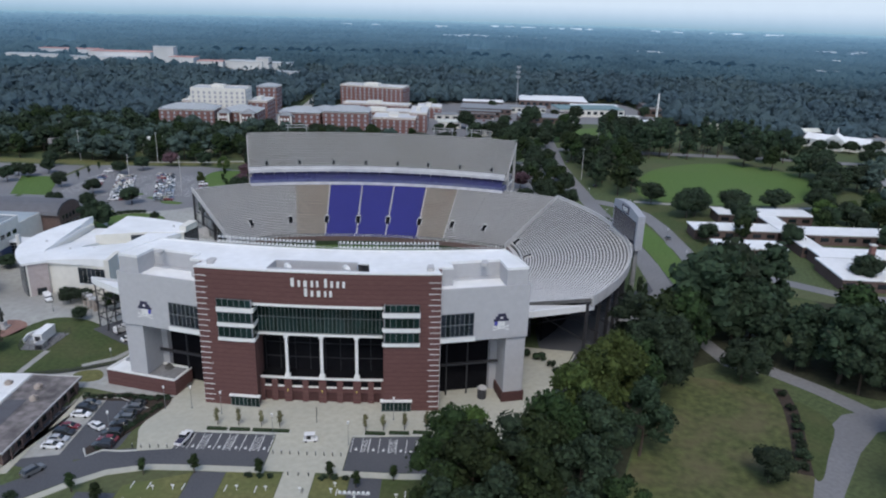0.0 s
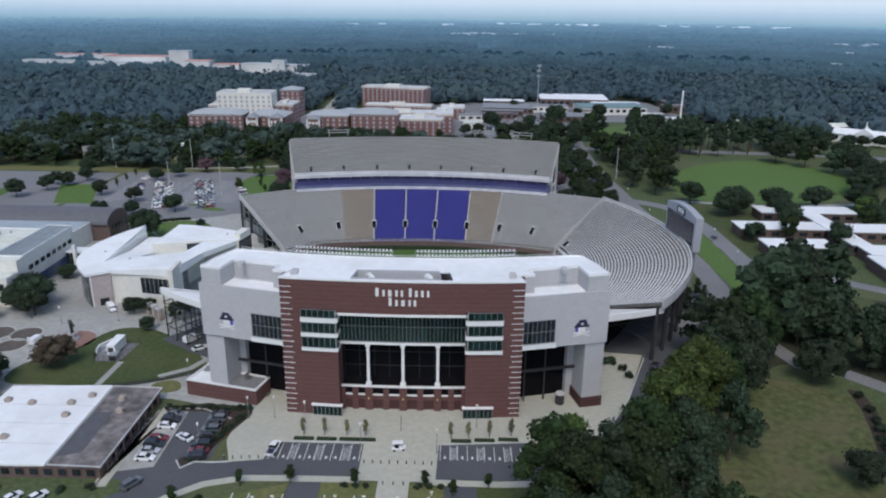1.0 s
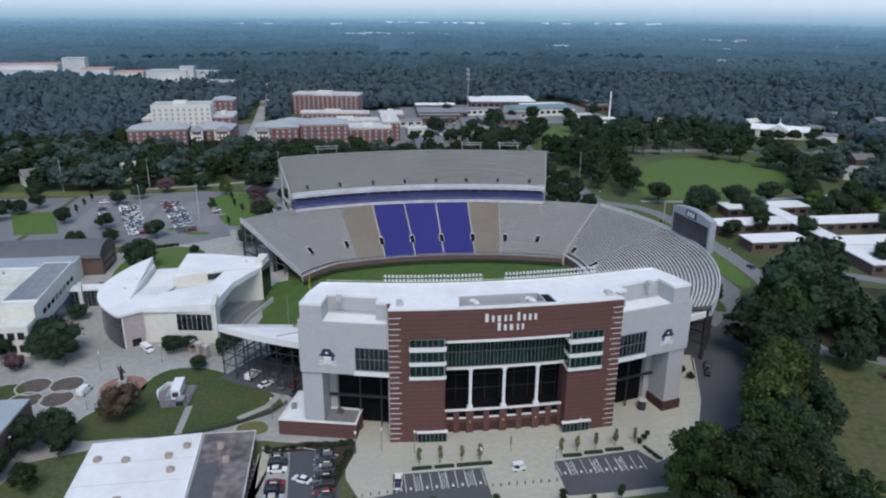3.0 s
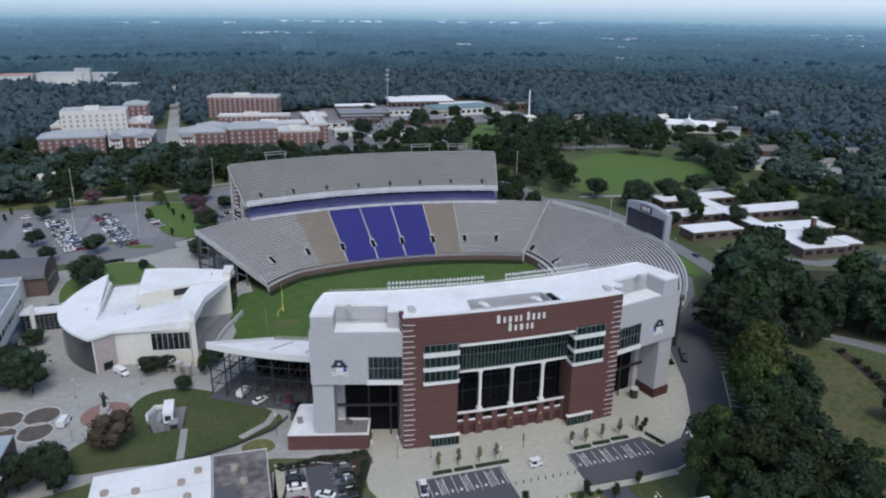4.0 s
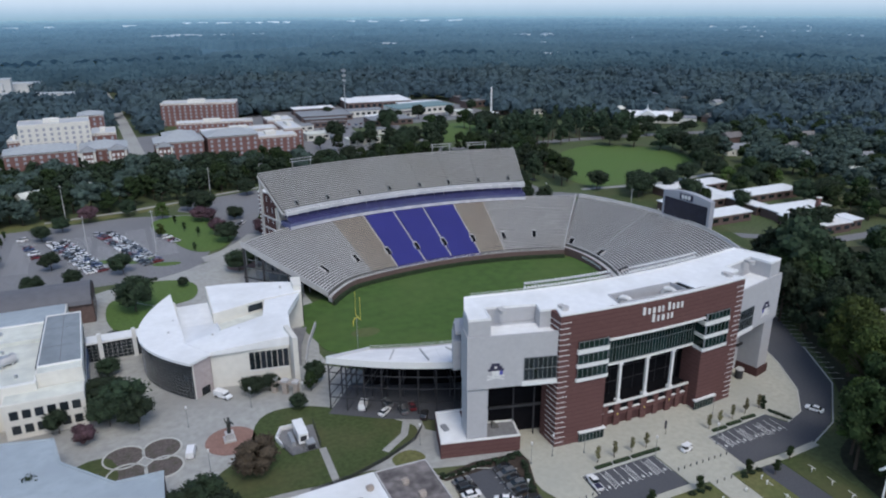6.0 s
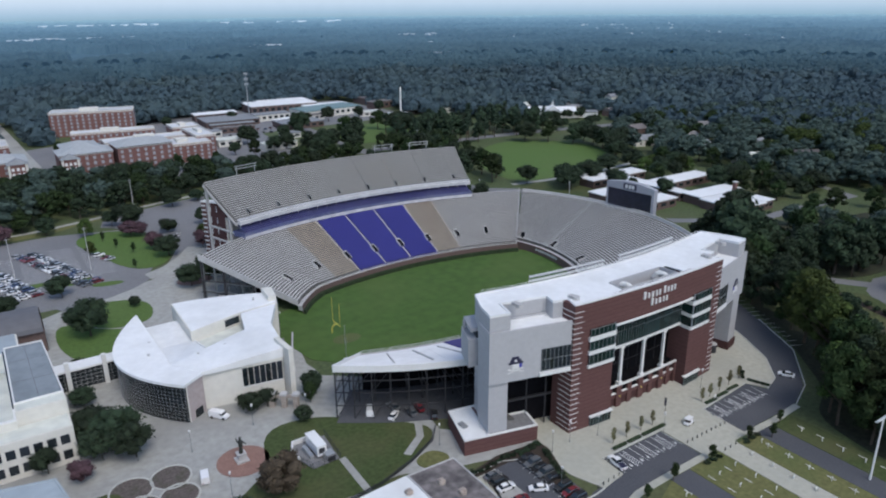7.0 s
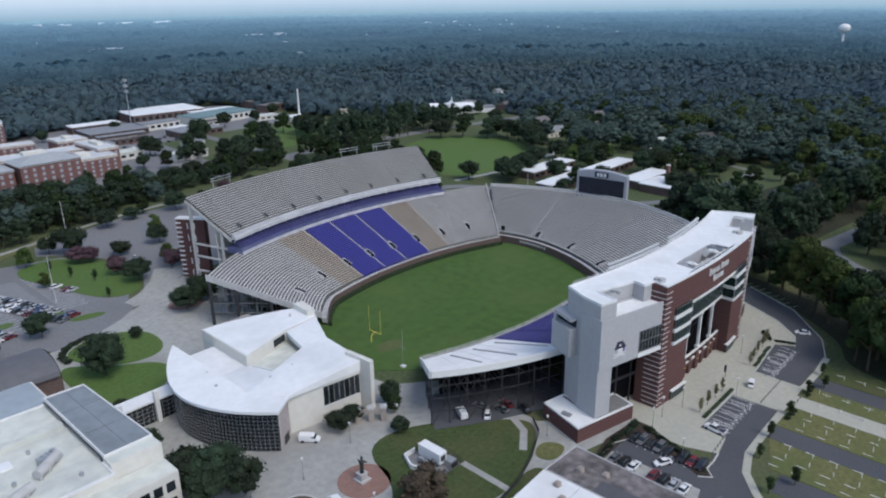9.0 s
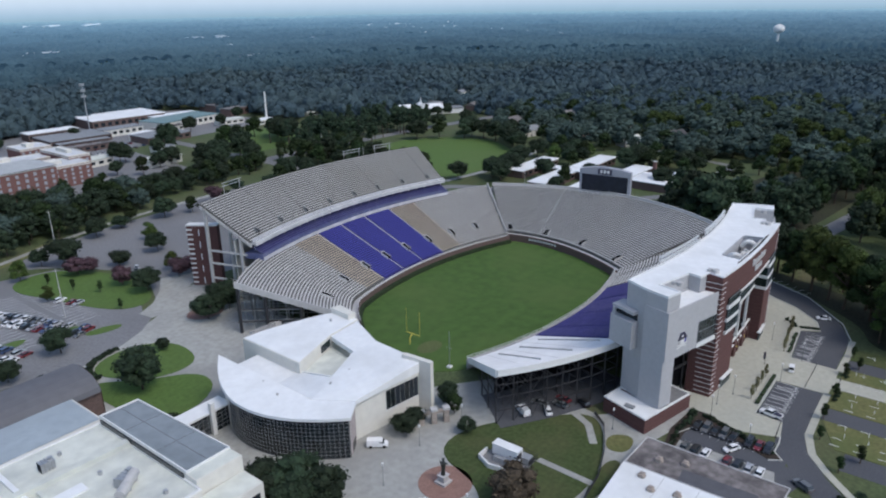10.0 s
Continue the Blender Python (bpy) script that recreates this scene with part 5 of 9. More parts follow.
for side in (0, 1):
    pt = wing(side)
    body = part("wing_box", wbox(B(), pt, -1.0, 22.6, 0.0, 7.2, 18.4, 31.6), M["stucco"], tower, "smooth grey stucco wing")
    part("wing_parapet", parapet(B(), [pt(-1, 0), pt(22.6, 0), pt(22.6, 7), pt(-1, 7)], 31.6, 32.3, 0.35), M["stucco"], tower)
    part("terrace_roof", wbox(B(), pt, -0.6, 22.2, 0.4, 7.0, 31.6, 31.75), M["roof_white"], tower, "white membrane terrace roof")
    part("wing_core", prism(B(), [pt(-2, 7.2), pt(22.0, 7.2), pt(20.4, 14.6), pt(-2, 15.4)], 18.0, TOPZ - 0.4), M["stucco"], tower, "smooth grey stucco wall")
    part("wing_shaft", wbox(B(), pt, 16.8, 22.2, 0.9, 7.2, 31.5, TOPZ - 0.4), M["stucco"], tower, "grey stucco stair shaft")
    part("wing_step", wbox(B(), pt, 0.0, 4.0, 3.6, 7.2, 31.6, TOPZ - 0.4), M["stucco"], tower)
    part("wing_core_low", prism(B(), [pt(15.5, 7.2), pt(22.0, 7.2), pt(20.4, 14.6), pt(14.5, 14.6)], 0.0, 18.0), M["stucco"], tower, "smooth grey stucco wall")
    part("pillar", wbox(B(), pt, 17.3, 22.4, 0.6, 7.3, 0 if side else 4.4, 18.4), M["stucco"], tower, "broad grey stucco pillar")
    if side:
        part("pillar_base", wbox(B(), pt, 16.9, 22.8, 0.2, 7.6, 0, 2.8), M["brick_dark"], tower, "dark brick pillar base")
    # window high in the wing
    za, zb = 19.9, 25.9
    w = part("window", wbox(B(), pt, 0.4, 8.6, -0.1, 0.2, za, zb), M["void_shade"], tower, "tall dark window")
    for i in range(7):
        for k in range(2):
            part("pane", wbox(B(), pt, 0.46 + i * 1.163, 1.5 + i * 1.163, -0.16, -0.1, lerp(za, zb, k / 2) + 0.08, lerp(za, zb, (k + 1) / 2) - 0.08), M["glass_dark"], w)
    bm = B()
    for i in range(8):
        wbox(bm, pt, 0.36 + i * 1.163, 0.46 + i * 1.163, -0.2, -0.08, za, zb)
    for z in (za, (za + zb) / 2, zb):
        wbox(bm, pt, 0.36, 8.64, -0.24, -0.08, z - 0.06, z + 0.06)
    part("mullion", bm, M["steel_mid"], w)
    part("sill_band", wbox(B(), pt, 0.0, 9.0, -0.35, 0.1, 18.4, 19.5), M["white_trim"], tower, "pale band under the window")
    # emblem in plain shapes
    emblem = thing("wall_emblem", "dark and purple wall emblem in plain shapes on grey stucco", "sign", "wall emblems")
    u, z = 15.6, 20.6
    bm = B()
    for u0, u1, z0, z1 in ((-2.0, 1.9, 2.5, 3.1), (-1.5, 1.4, 3.1, 3.8), (-0.9, 1.1, 3.8, 4.5)):
        wbox(bm, pt, u + u0, u + u1, -0.12, 0.0, z + z0, z + z1)
    part("dark_shape", bm, M["navy"], emblem)
    bm = B()
    wbox(bm, pt, u - 0.9, u + 0.9, -0.15, 0.0, z + 1.1, z + 2.5)
    wbox(bm, pt, u - 0.25, u + 0.35, -0.16, 0.0, z + 3.2, z + 3.7)
    part("pale_shape", bm, M["line_paint"], emblem)
    part("purple_shape", wbox(B(), pt, u - 1.7, u - 0.95, -0.1, 0.0, z + 1.4, z + 2.45), M["bench_purple"], emblem)
    bm = B()
    for k in (-1, 1):
        for i in range(6):
            c = -1.75 + i * 0.7
            wbox(bm, pt, u + c - 0.36, u + c + 0.36, -0.1, 0.0, z + 0.55 + k * (i - 2.5) * 0.17, z + 0.8 + k * (i - 2.5) * 0.17)
    part("crossed_bars", bm, M["line_paint"], emblem)
    # balcony box toward the field
    part("balcony_box", prism(B(), [pt(19.0, 9.6), pt(24.2, 9.6), pt(23.0, 17.6), pt(17.6, 17.6)], 18.8, 26.6), M["stucco"], tower, "grey stucco balcony box")
    part("balcony_roof", prism(B(), [pt(19.0, 9.8), pt(23.6, 9.8), pt(22.4, 17.6), pt(17.6, 17.6)], 28.6, 29.4), M["stucco"], tower, "grey slab over the balcony")
    part("balcony_post", prism(B(), [pt(22.2, 16.4), pt(22.9, 16.4), pt(22.8, 17.2), pt(22.1, 17.2)], 26.6, 28.6), M["stucco"], tower)
    part("balcony_back", prism(B(), [pt(18.6, 10.0), pt(21.8, 10.0), pt(21.2, 17.3), pt(17.8, 17.3)], 26.6, 28.6), M["glass_dark"], tower, "dark recess behind the balcony")
    for z in (19.8, 22.8):
        part("balcony_opening", prism(B(), [pt(18.2, 17.55), pt(22.2, 17.55), pt(22.2, 17.75), pt(18.2, 17.75)], z, z + 2), M["glass_dark"], tower)
    # near-black wall painting the shade of the open ground floor, and a mezzanine stair
    part("undercroft_wall", wbox(B(), pt, -1, 16, 8.4, 8.8, 0, 18.4), M["void_shade"], tower, "near-black wall painted as shade under the wing")
    part("undercroft_beam", wbox(B(), pt, 0, 17.4, 6.0, 6.6, 8.6, 9.2), M["steel_dark"], tower)
    for u in (3.5, 9.0):
        part("post", wbox(B(), pt, u, u + 0.35, 6.1, 6.45, 0, 18.4), M["steel_dark"], tower)
    for i in range(0 if side else 12):
        part("stair_step", wbox(B(), pt, 14.5 - i * 0.55, 15.05 - i * 0.55, 4.2, 6.0, 0, 5.4 - i * 0.42), M["stand_concrete"], tower)
# core, rear wall and roof
back = [(-73.6, 174.8), (-66, 173.6), (-57.5, 172.2), (-43, 170.6), (TX, 170.2)]
back += [(mirror(x), y) for x, y in back[-2::-1]]
wl, wr = wing(0), wing(1)
core = [(fx(0.6), 156.5)] + [(x, fy(x, 1.65)) for x in (fx(13.6), fx(29.15), fx(44.7))] + [(fx(57.7), 156.5)] + [(0.5, 171.2), (-28.45, 170.2), (-57.4, 171.2)]
part("core_wall", prism(B(), [(fx(6), 165.2), (fx(52), 165.2), (fx(56), 171.3), (TX, 170.1), (fx(2), 171.3)], 0, TOPZ - 0.3), M["stucco"], tower, "smooth grey stucco core")
part("upper_wall", prism(B(), core, 28.3, TOPZ - 4.6), M["stucco"], tower)
roofpts = [wl(0, 3.6), wl(4.0, 3.6), wl(4.0, 7.2), wl(16.8, 7.2), wl(16.8, 0.9), wl(22.2, 0.9), wl(22.0, 7.2)] + back + [wr(22.0, 7.2), wr(22.2, 0.9), wr(16.8, 0.9), wr(16.8, 7.2), wr(4.0, 7.2), wr(4.0, 3.6), wr(0, 3.6)]
roofpts += [(fx(m), fy(fx(m), 0.5)) for m in (58.2, 52, 44.7, 37, 29.15, 21, 13.6, 6, 0.1)]
AT = (fx(17.0), fx(38.5), 155.4, 161.0)      # open plant well in the roof
hole = [(AT[0], fy(AT[0], 1.8)), (AT[0] + 0.8, AT[3]), (TX, AT[3]), (AT[1] - 0.6, AT[3]), (AT[1], fy(AT[1], 1.8)), (TX, fy(TX, 1.8))]
half = [(fx(m), fy(fx(m), 0.5)) for m in (29.15, 21, 13.6, 6, 0.1)] + [wl(0, 3.6), wl(4.0, 3.6), wl(4.0, 7.2), wl(16.8, 7.2), wl(16.8, 0.9), wl(22.2, 0.9), wl(22.0, 7.2)] + back[:5]
half += [(TX, AT[3]), hole[1], hole[0], hole[5]]
roof = part("roof", prism(B(), half, TOPZ - 0.35, TOPZ), M["roof_white"], tower, "bright white membrane roof")
part("roof", prism(B(), [(mirror(x), y) for x, y in half], TOPZ - 0.35, TOPZ), M["roof_white"], tower, "bright white membrane roof")
part("roof_rim", parapet(B(), roofpts, TOPZ, TOPZ + 0.3, 0.35), M["roof_white"], roof)
part("plant_well", prism(B(), hole, TOPZ - 4.5, TOPZ - 4.3), M["roof_grey"], tower, "floor of the sunken roof plant well")
for p, q in zip(hole, hole[1:] + hole[:1]):
    n = Vector((q[1] - p[1], p[0] - q[0])).normalized() * 0.25
    part("well_wall", prism(B(), [p, q, (q[0] + n.x, q[1] + n.y), (p[0] + n.x, p[1] + n.y)], TOPZ - 4.3, TOPZ + 0.3), M["stucco"], tower)
for i, (x, w) in enumerate(((AT[0] + 8, 1.8), (AT[0] + 11.4, 1.5), (AT[0] + 14.6, 2.6), (AT[0] + 2.5, 2.2))):
    bm = B()
    box(bm, x, x + w, 157.4, 159.0, TOPZ - 4.3, TOPZ - 2.6)
    rod(bm, (x + w / 2, 158.2, TOPZ - 2.7), (x + w / 2, 158.2, TOPZ - 2.0), 0.5, n=12)
    part("roof_unit", bm, M["white_trim"], tower, "pale rooftop air unit")
for xa, xb in ((AT[0] + 5.2, AT[0] + 3.6), (AT[1] - 2.2, AT[1] - 3.8)):
    bm = B()
    line = [(xa, 156.4, TOPZ - 2.4), (xa, 157.0, TOPZ - 1.0), (lerp(xa, xb, 0.4), 158.0, TOPZ - 0.3), (lerp(xa, xb, 0.8), 159.2, TOPZ - 0.4), (xb, 160.2, TOPZ - 2.0)]
    for p, q in zip(line, line[1:]):
        rod(bm, p, q, 0.7, n=10)
    part("duct", bm, M["white_trim"], tower, "bent white air duct")
for x, y in ((fx(3), 158), (fx(55.5), 158), (-69, 162.6), (11, 162.6)):
    bm = B()
    rod(bm, (x, y, TOPZ), (x, y, TOPZ + 0.9), 0.9, n=14)
    box(bm, x - 0.7, x + 0.7, y + 1.1, y + 2.2, TOPZ, TOPZ + 0.7)
    part("roof_unit", bm, M["stand_wall"], tower, "small roof fan housing")
# rows of field lights along the rear edge of the roof
for x0, x1 in ((-57.5, -32), (-26, -0.5)):
    rack = thing("light_rack", "long rack of white field lights along the tower roof edge", "floodlight", "light racks on the roof")
    bm = B()
    n = 27
    for zz in (37.2, 38.4):
        for a in range(8):
            xa, xb = lerp(x0, x1, a / 8), lerp(x0, x1, (a + 1) / 8)
            ya, yb = (170.4 + 0.0025 * (x - TX) ** 2 for x in (xa, xb))
            rod(bm, (xa, ya, zz - 0.35), (xb, yb, zz - 0.35), 0.09, n=4)
    for a in range(9):
        xa = lerp(x0, x1, a / 8)
        ya = 170.4 + 0.0025 * (xa - TX) ** 2
        rod(bm, (xa, ya, TOPZ), (xa, ya, 38.6), 0.08, n=4)
    part("rack_frame", bm, M["steel_grey"], rack)
    for i in range(n):
        for zz in (37.2, 38.4):
            x = lerp(x0, x1, (i + 0.5) / n)
            y = 170.4 + 0.0025 * (x - TX) ** 2
            bm = B()
            rod(bm, (x, y - 0.2, zz), (x, y + 0.45, zz - 0.1), 0.2, 0.27, 8)
            part("lamp_head", bm, M["white_trim"], rack)
rail(tower, [(x, 169.6 + 0.0025 * (x - TX) ** 2, TOPZ) for x in range(-72, 16, 3)], 1.0, M["white_trim"])
# brick platform at the foot of the west wing
plat = [(-85.6, 162.4), (-66.0, 157.6), (-64.2, 164.5), (-75.2, 167.6), (-73.6, 174.5), (-81.2, 176.0)]
pf = thing("brick_platform", "low red brick planter wall with a white terrace beside the tower", "wall")
part("wall", prism(B(), plat, 0, 4.2), M["brick"], pf)
part("coping", parapet(B(), plat, 4.2, 4.6, 0.5), M["white_trim"], pf, "pale stone coping")
part("terrace_top", prism(B(), [(-84.9, 162.8), (-78.4, 161.2), (-76.6, 168.4), (-75.0, 174.2), (-80.8, 175.4)], 4.2, 4.35), M["roof_white"], pf, "white terrace surface")
part("terrace_floor", prism(B(), [(-78.3, 161.2), (-66.4, 158.3), (-64.8, 164.1), (-75.6, 167.0), (-76.6, 168.3)], 4.2, 4.3), M["old_asphalt"], pf, "grey paved floor behind the brick wall")
part("roof_hatch", box(B(), -82.6, -81.2, 167, 169.6, 4.3, 4.8), M["roof_grey"], pf)

# ---- campus buildings ----
def window_grid(parent, origin, along_v, n, floors, w, h, z0, dz, pitch, material, name="window", depth=0.12):
    """Rows of separate windows on a wall; along_v: unit direction of the wall, outward is to its right."""
    d = Vector(along_v)
    out = Vector((d.y, -d.x))
    shared = {}
    for k in range(floors):
        for i in range(n):
            p = Vector(origin) + d * (pitch * (i + 0.5))
            if "m" not in shared:
                bm = B()
                m = Matrix(((d.x, -out.x, 0, 0), (d.y, -out.y, 0, 0), (0, 0, 1, 0), (0, 0, 0, 1)))
                box(bm, -w / 2, w / 2, -depth, 0.05, 0, h, m)
                ob = part(name, bm, material, parent)
                shared["m"] = ob.data
            else:
                ob = new(name, shared["m"])
                ob.parent = parent
            ob.matrix_basis = Matrix.Translation((p.x, p.y, z0 + k * dz))


museum = thing("round_fronted_hall", "white hall with a curved dark glass front and white roofs", "building")
drum = bez((-138.9, 265), (-161, 240), (-137.6, 216.7), 26)
part("drum_core", prism(B(), [tuple(p) for p in drum] + [(-132.2, 221), (-138.2, 229.2), (-138.2, 264.6)], 0, 11.3), M["cream_wall"], museum, "smooth white wall")
glassline = drum[8:]
gl = part("glass_front", ribbon(B(), [tuple(Vector(p) + Vector((-0.35, -0.1))) for p in glassline], [tuple(p) for p in glassline], 0.2, 11.2), M["glass_dark"], museum, "curved dark glass wall")
bm = B()
for i, p in enumerate(glassline):
    for k in (0, 0.5):
        if i + k > len(glassline) - 1:
            continue
        q = Vector(p).lerp(Vector(glassline[min(i + 1, len(glassline) - 1)]), k) + Vector((-0.42, -0.15))
        rod(bm, (q.x, q.y, 0.2), (q.x, q.y, 11.2), 0.035, n=4)
for z in [0.2 + 1.1 * i for i in range(11)]:
    for p, q in zip(glassline, glassline[1:]):
        rod(bm, (p[0] - 0.42, p[1] - 0.15, z), (q[0] - 0.42, q[1] - 0.15, z), 0.03, n=4)
part("mullion", bm, M["steel_grey"], gl, "thin grey glazing bars")
low_roof = [tuple(p) for p in bez((-139.2, 266.4), (-162.6, 240), (-138.2, 215.6), 26)] + [(-132.0, 219.8), (-138.0, 229.2)]
tip = [12.1 + 1.7 * max(0.0, 1 - i / 12) ** 1.5 for i in range(27)] + [12.1, 12.1]      # the roof rises to its pointed north end
part("roof", prism(B(), low_roof, 11.3, tip), M["roof_white"], museum, "white membrane roof")
part("stone_panel", prism(B(), [(-137.2, 217.0), (-132.2, 220.2), (-132.6, 221), (-137.6, 217.8)], 0.1, 11.25), M["pink_stone"], museum, "pinkish grey stone entrance panel")
part("entrance", prism(B(), [(-135.6, 217.9), (-133.2, 219.4), (-133.3, 219.7), (-135.7, 218.2)], 0.1, 2.6), M["glass_dark"], museum, "dark entrance doors")
sblock = [(-132.2, 219.9), (-109.6, 217.4), (-108.2, 223), (-106, 237), (-98.8, 251.6), (-110.9, 250.7), (-113.7, 238.6), (-127.4, 233.6), (-137.9, 229.3)]
stops = [12.3, 14.2, 14.1, 13.3, 12.9, 12.7, 12.6, 12.3, 12.15]
part("south_block", prism(B(), [(-132.2, 221), (-110.2, 217.5), (-110.6, 224), (-113.8, 238.5), (-127.4, 233.4), (-137.8, 229.3)], 0, 11.6), M["cream_wall"], museum, "smooth white wall")
slab = prism(B(), sblock, 11.2, stops)
part("south_roof", slab, M["roof_white"], museum, "white tilted roof reaching over the court")
part("east_glazing", prism(B(), [(-110.5, 224.2), (-113.4, 238.3), (-113.1, 238.4), (-110.2, 224.3)], 0.2, 11.0), M["glass_dark"], museum, "dark glass wall under the roof edge")
for k in range(9):
    p = Vector((-110.1, 224.4)).lerp(Vector((-113.0, 238.4)), k / 8)
    part("mullion", rod(B(), (p.x, p.y, 0.2), (p.x, p.y, 11.2), 0.07, n=4), M["white_trim"], museum)
part("court_wall", ribbon(B(), [(-104.4, 224), (-100.6, 236), (-94.6, 250)], [(-104.0, 223.9), (-100.2, 235.8), (-94.2, 249.8)], 0, 1.8), M["stand_wall"], museum, "low concrete wall along the side court")
part("court_ramp", ribbon(B(), [(-109.6, 224), (-107.5, 238), (-102, 250)], [(-105.4, 224), (-102.4, 237), (-97.5, 250)], 0, 0.5), M["old_asphalt"], museum, "grey paved side court")
nblock = [(-127.6, 271.0), (-121, 270.2), (-114, 268.4), (-107, 266.0), (-101, 263.6), (-96, 260.8), (-98, 252), (-110.9, 250.9), (-128.1, 245.4)]
part("corner_glazing", prism(B(), [(-95.85, 261.4), (-97.7, 252.2), (-98.2, 252.2), (-96.4, 261.6)], 0.3, 12.6), M["glass_dark"], museum, "dark glass corner facing the field")
part("north_block", prism(B(), nblock, 0, 12.9), M["cream_wall"], museum, "white rear wing")
part("north_roof", prism(B(), ring(nblock, 0.35), 12.9, 13.02), M["roof_white"], museum, "white membrane roof")
part("roof_stub", prism(B(), [(-99.5, 262.5), (-96.2, 261.6), (-97.6, 253.5), (-100.2, 254)], 12.9, 14.8), M["cream_wall"], museum)
part("court_floor", prism(B(), [(-127.2, 233.6), (-113.6, 238.6), (-110.9, 250.7), (-127.2, 245.6)], 0, 9.2), M["roof_cream"], museum, "sunken roof court")
part("court_window", prism(B(), [(-116.6, 248.95), (-111.6, 250.5), (-111.6, 250.62), (-116.6, 249.07)], 9.9, 12.2), M["glass_dark"], museum, "dark window in the sunken court")
part("terrace_roof", prism(B(), [(-138.2, 229.3), (-127.3, 233.7), (-127.3, 246.8), (-138.2, 246.8)], 0, [12.05, 12.2, 9.4, 9.4]), M["roof_white"], museum, "white roof sloping down behind the curved front")
part("terrace_roof", prism(B(), [(-138.2, 246.8), (-127.3, 246.8), (-127.7, 264.5), (-137.6, 264.5)], 0, 9.4), M["roof_white"], museum, "stained white low roof")
part("court_kerb", prism(B(), [(-127.45, 233.9), (-127.05, 233.9), (-127.05, 245.8), (-127.45, 245.8)], 9.2, [12.5, 12.5, 9.9, 9.9]), M["white_trim"], museum)
part("roof_kerb", prism(B(), [(-138.3, 229.5), (-137.95, 229.5), (-137.95, 258), (-138.3, 258)], 11.3, 12.25), M["white_trim"], museum, "thin upstand along the inner roof edge")
part("fin_wall", prism(B(), [(-110.2, 223.4), (-108.8, 223.2), (-108.2, 213.8), (-109.7, 213.6)], 0, 15.0), M["cream_wall"], museum, "tall white end wall")
d = (Vector((-109.6, 217.4)) - Vector((-132.2, 221))).normalized()
window_grid(museum, Vector((-121.6, 219.3)), d, 7, 1, 1.45, 5.6, 4.6, 0, 1.62, M["glass_dark"])
part("window_frame", prism(B(), [tuple(Vector((-121.8, 219.35)) + d * t + Vector((d.y, -d.x)) * k) for t, k in ((0, 0.06), (11.6, 0.06), (11.6, -0.1), (0, -0.1))], 4.2, 4.5), M["white_trim"], museum)
for x, y in ((-130, 231), (-122, 232), (-142, 238), (-140, 246), (-104, 258)):
    part("roof_vent", rod(B(), (x, y, 11.8), (x, y, 13.9 if x > -110 else 12.8), 0.35, n=10), M["stand_wall"], museum)
# glazed link with two tall pillars
link = thing("glazed_link", "glazed footbridge link with a white roof between two halls", "building")
a, b = Vector((-146.0, 255.8)), Vector((-165.8, 255.8))
dd = (b - a).normalized()
nn = Vector((-dd.y, dd.x))
part("wall", prism(B(), [tuple(a + nn * 2.2), tuple(a - nn * 2.2), tuple(b - nn * 2.2), tuple(b + nn * 2.2)], 0.1, 6.2), M["glass_dark"], link, "dark glass wall")
part("roof", prism(B(), [tuple(a + nn * 2.7), tuple(a - nn * 2.7), tuple(b - nn * 2.7), tuple(b + nn * 2.7)], 6.2, 6.8), M["roof_white"], link)
bm = B()
for i in range(15):
    p = a.lerp(b, i / 14)
    for k in (-2.25, 2.25):
        q = p + nn * k
        rod(bm, (q.x, q.y, 0.1), (q.x, q.y, 6.2), 0.06, n=4)
for z in (1.3, 2.5, 3.7, 4.9):
    for k in (-2.25, 2.25):
        rod(bm, (a.x + nn.x * k, a.y + nn.y * k, z), (b.x + nn.x * k, b.y + nn.y * k, z), 0.05, n=4)
part("mullion", bm, M["steel_grey"], link)
for p in (a.lerp(b, 0.3), a.lerp(b, 0.8)):
    q = p + nn * 2.8
    part("pillar", box(B(), q.x - 0.6, q.x + 0.6, q.y - 0.75, q.y + 0.45, 0, 9.6), M["white_trim"], link, "tall white pillar")

# large white athletic building
big = thing("athletic_building", "large white flat-roofed building with cream and blue-grey roofs", "building")
main = [(-176, 221), (-176, 262.3), (-250, 264.6), (-250, 205), (-196, 205), (-190, 221)]
part("main_block", prism(B(), main, 0, 12.4), M["cream_wall"], big, "white wall")
part("main_roof", prism(B(), ring(main, 0.5), 12.4, 12.52), M["roof_cream"], big, "stained cream flat roof")
part("main_rim", parapet(B(), main, 12.4, 12.9, 0.5), M["white_trim"], big)
eastw = [(-164.8, 222.2), (-166.4, 261.8), (-176, 262.2), (-176, 222.6)]
part("east_block", prism(B(), eastw, 0, 14.1), M["cream_wall"], big, "white wall")
part("east_roof", prism(B(), ring(eastw, 0.25), 14.1, 14.2), M["roof_cream"], big)
panel = [(-165.3, 226.6), (-166.5, 261.2), (-175.9, 261.6), (-175.6, 226.6)]
part("blue_roof", prism(B(), panel, 14.2, 14.4), M["roof_blue"], big, "blue-grey roof panel")
part("roof_rim", parapet(B(), [(-164.9, 226.2), (-166.2, 261.7), (-175.9, 262.1), (-175.9, 226.2)], 14.1, 14.65, 0.3), M["white_trim"], big, "thin pale rim round the panel")
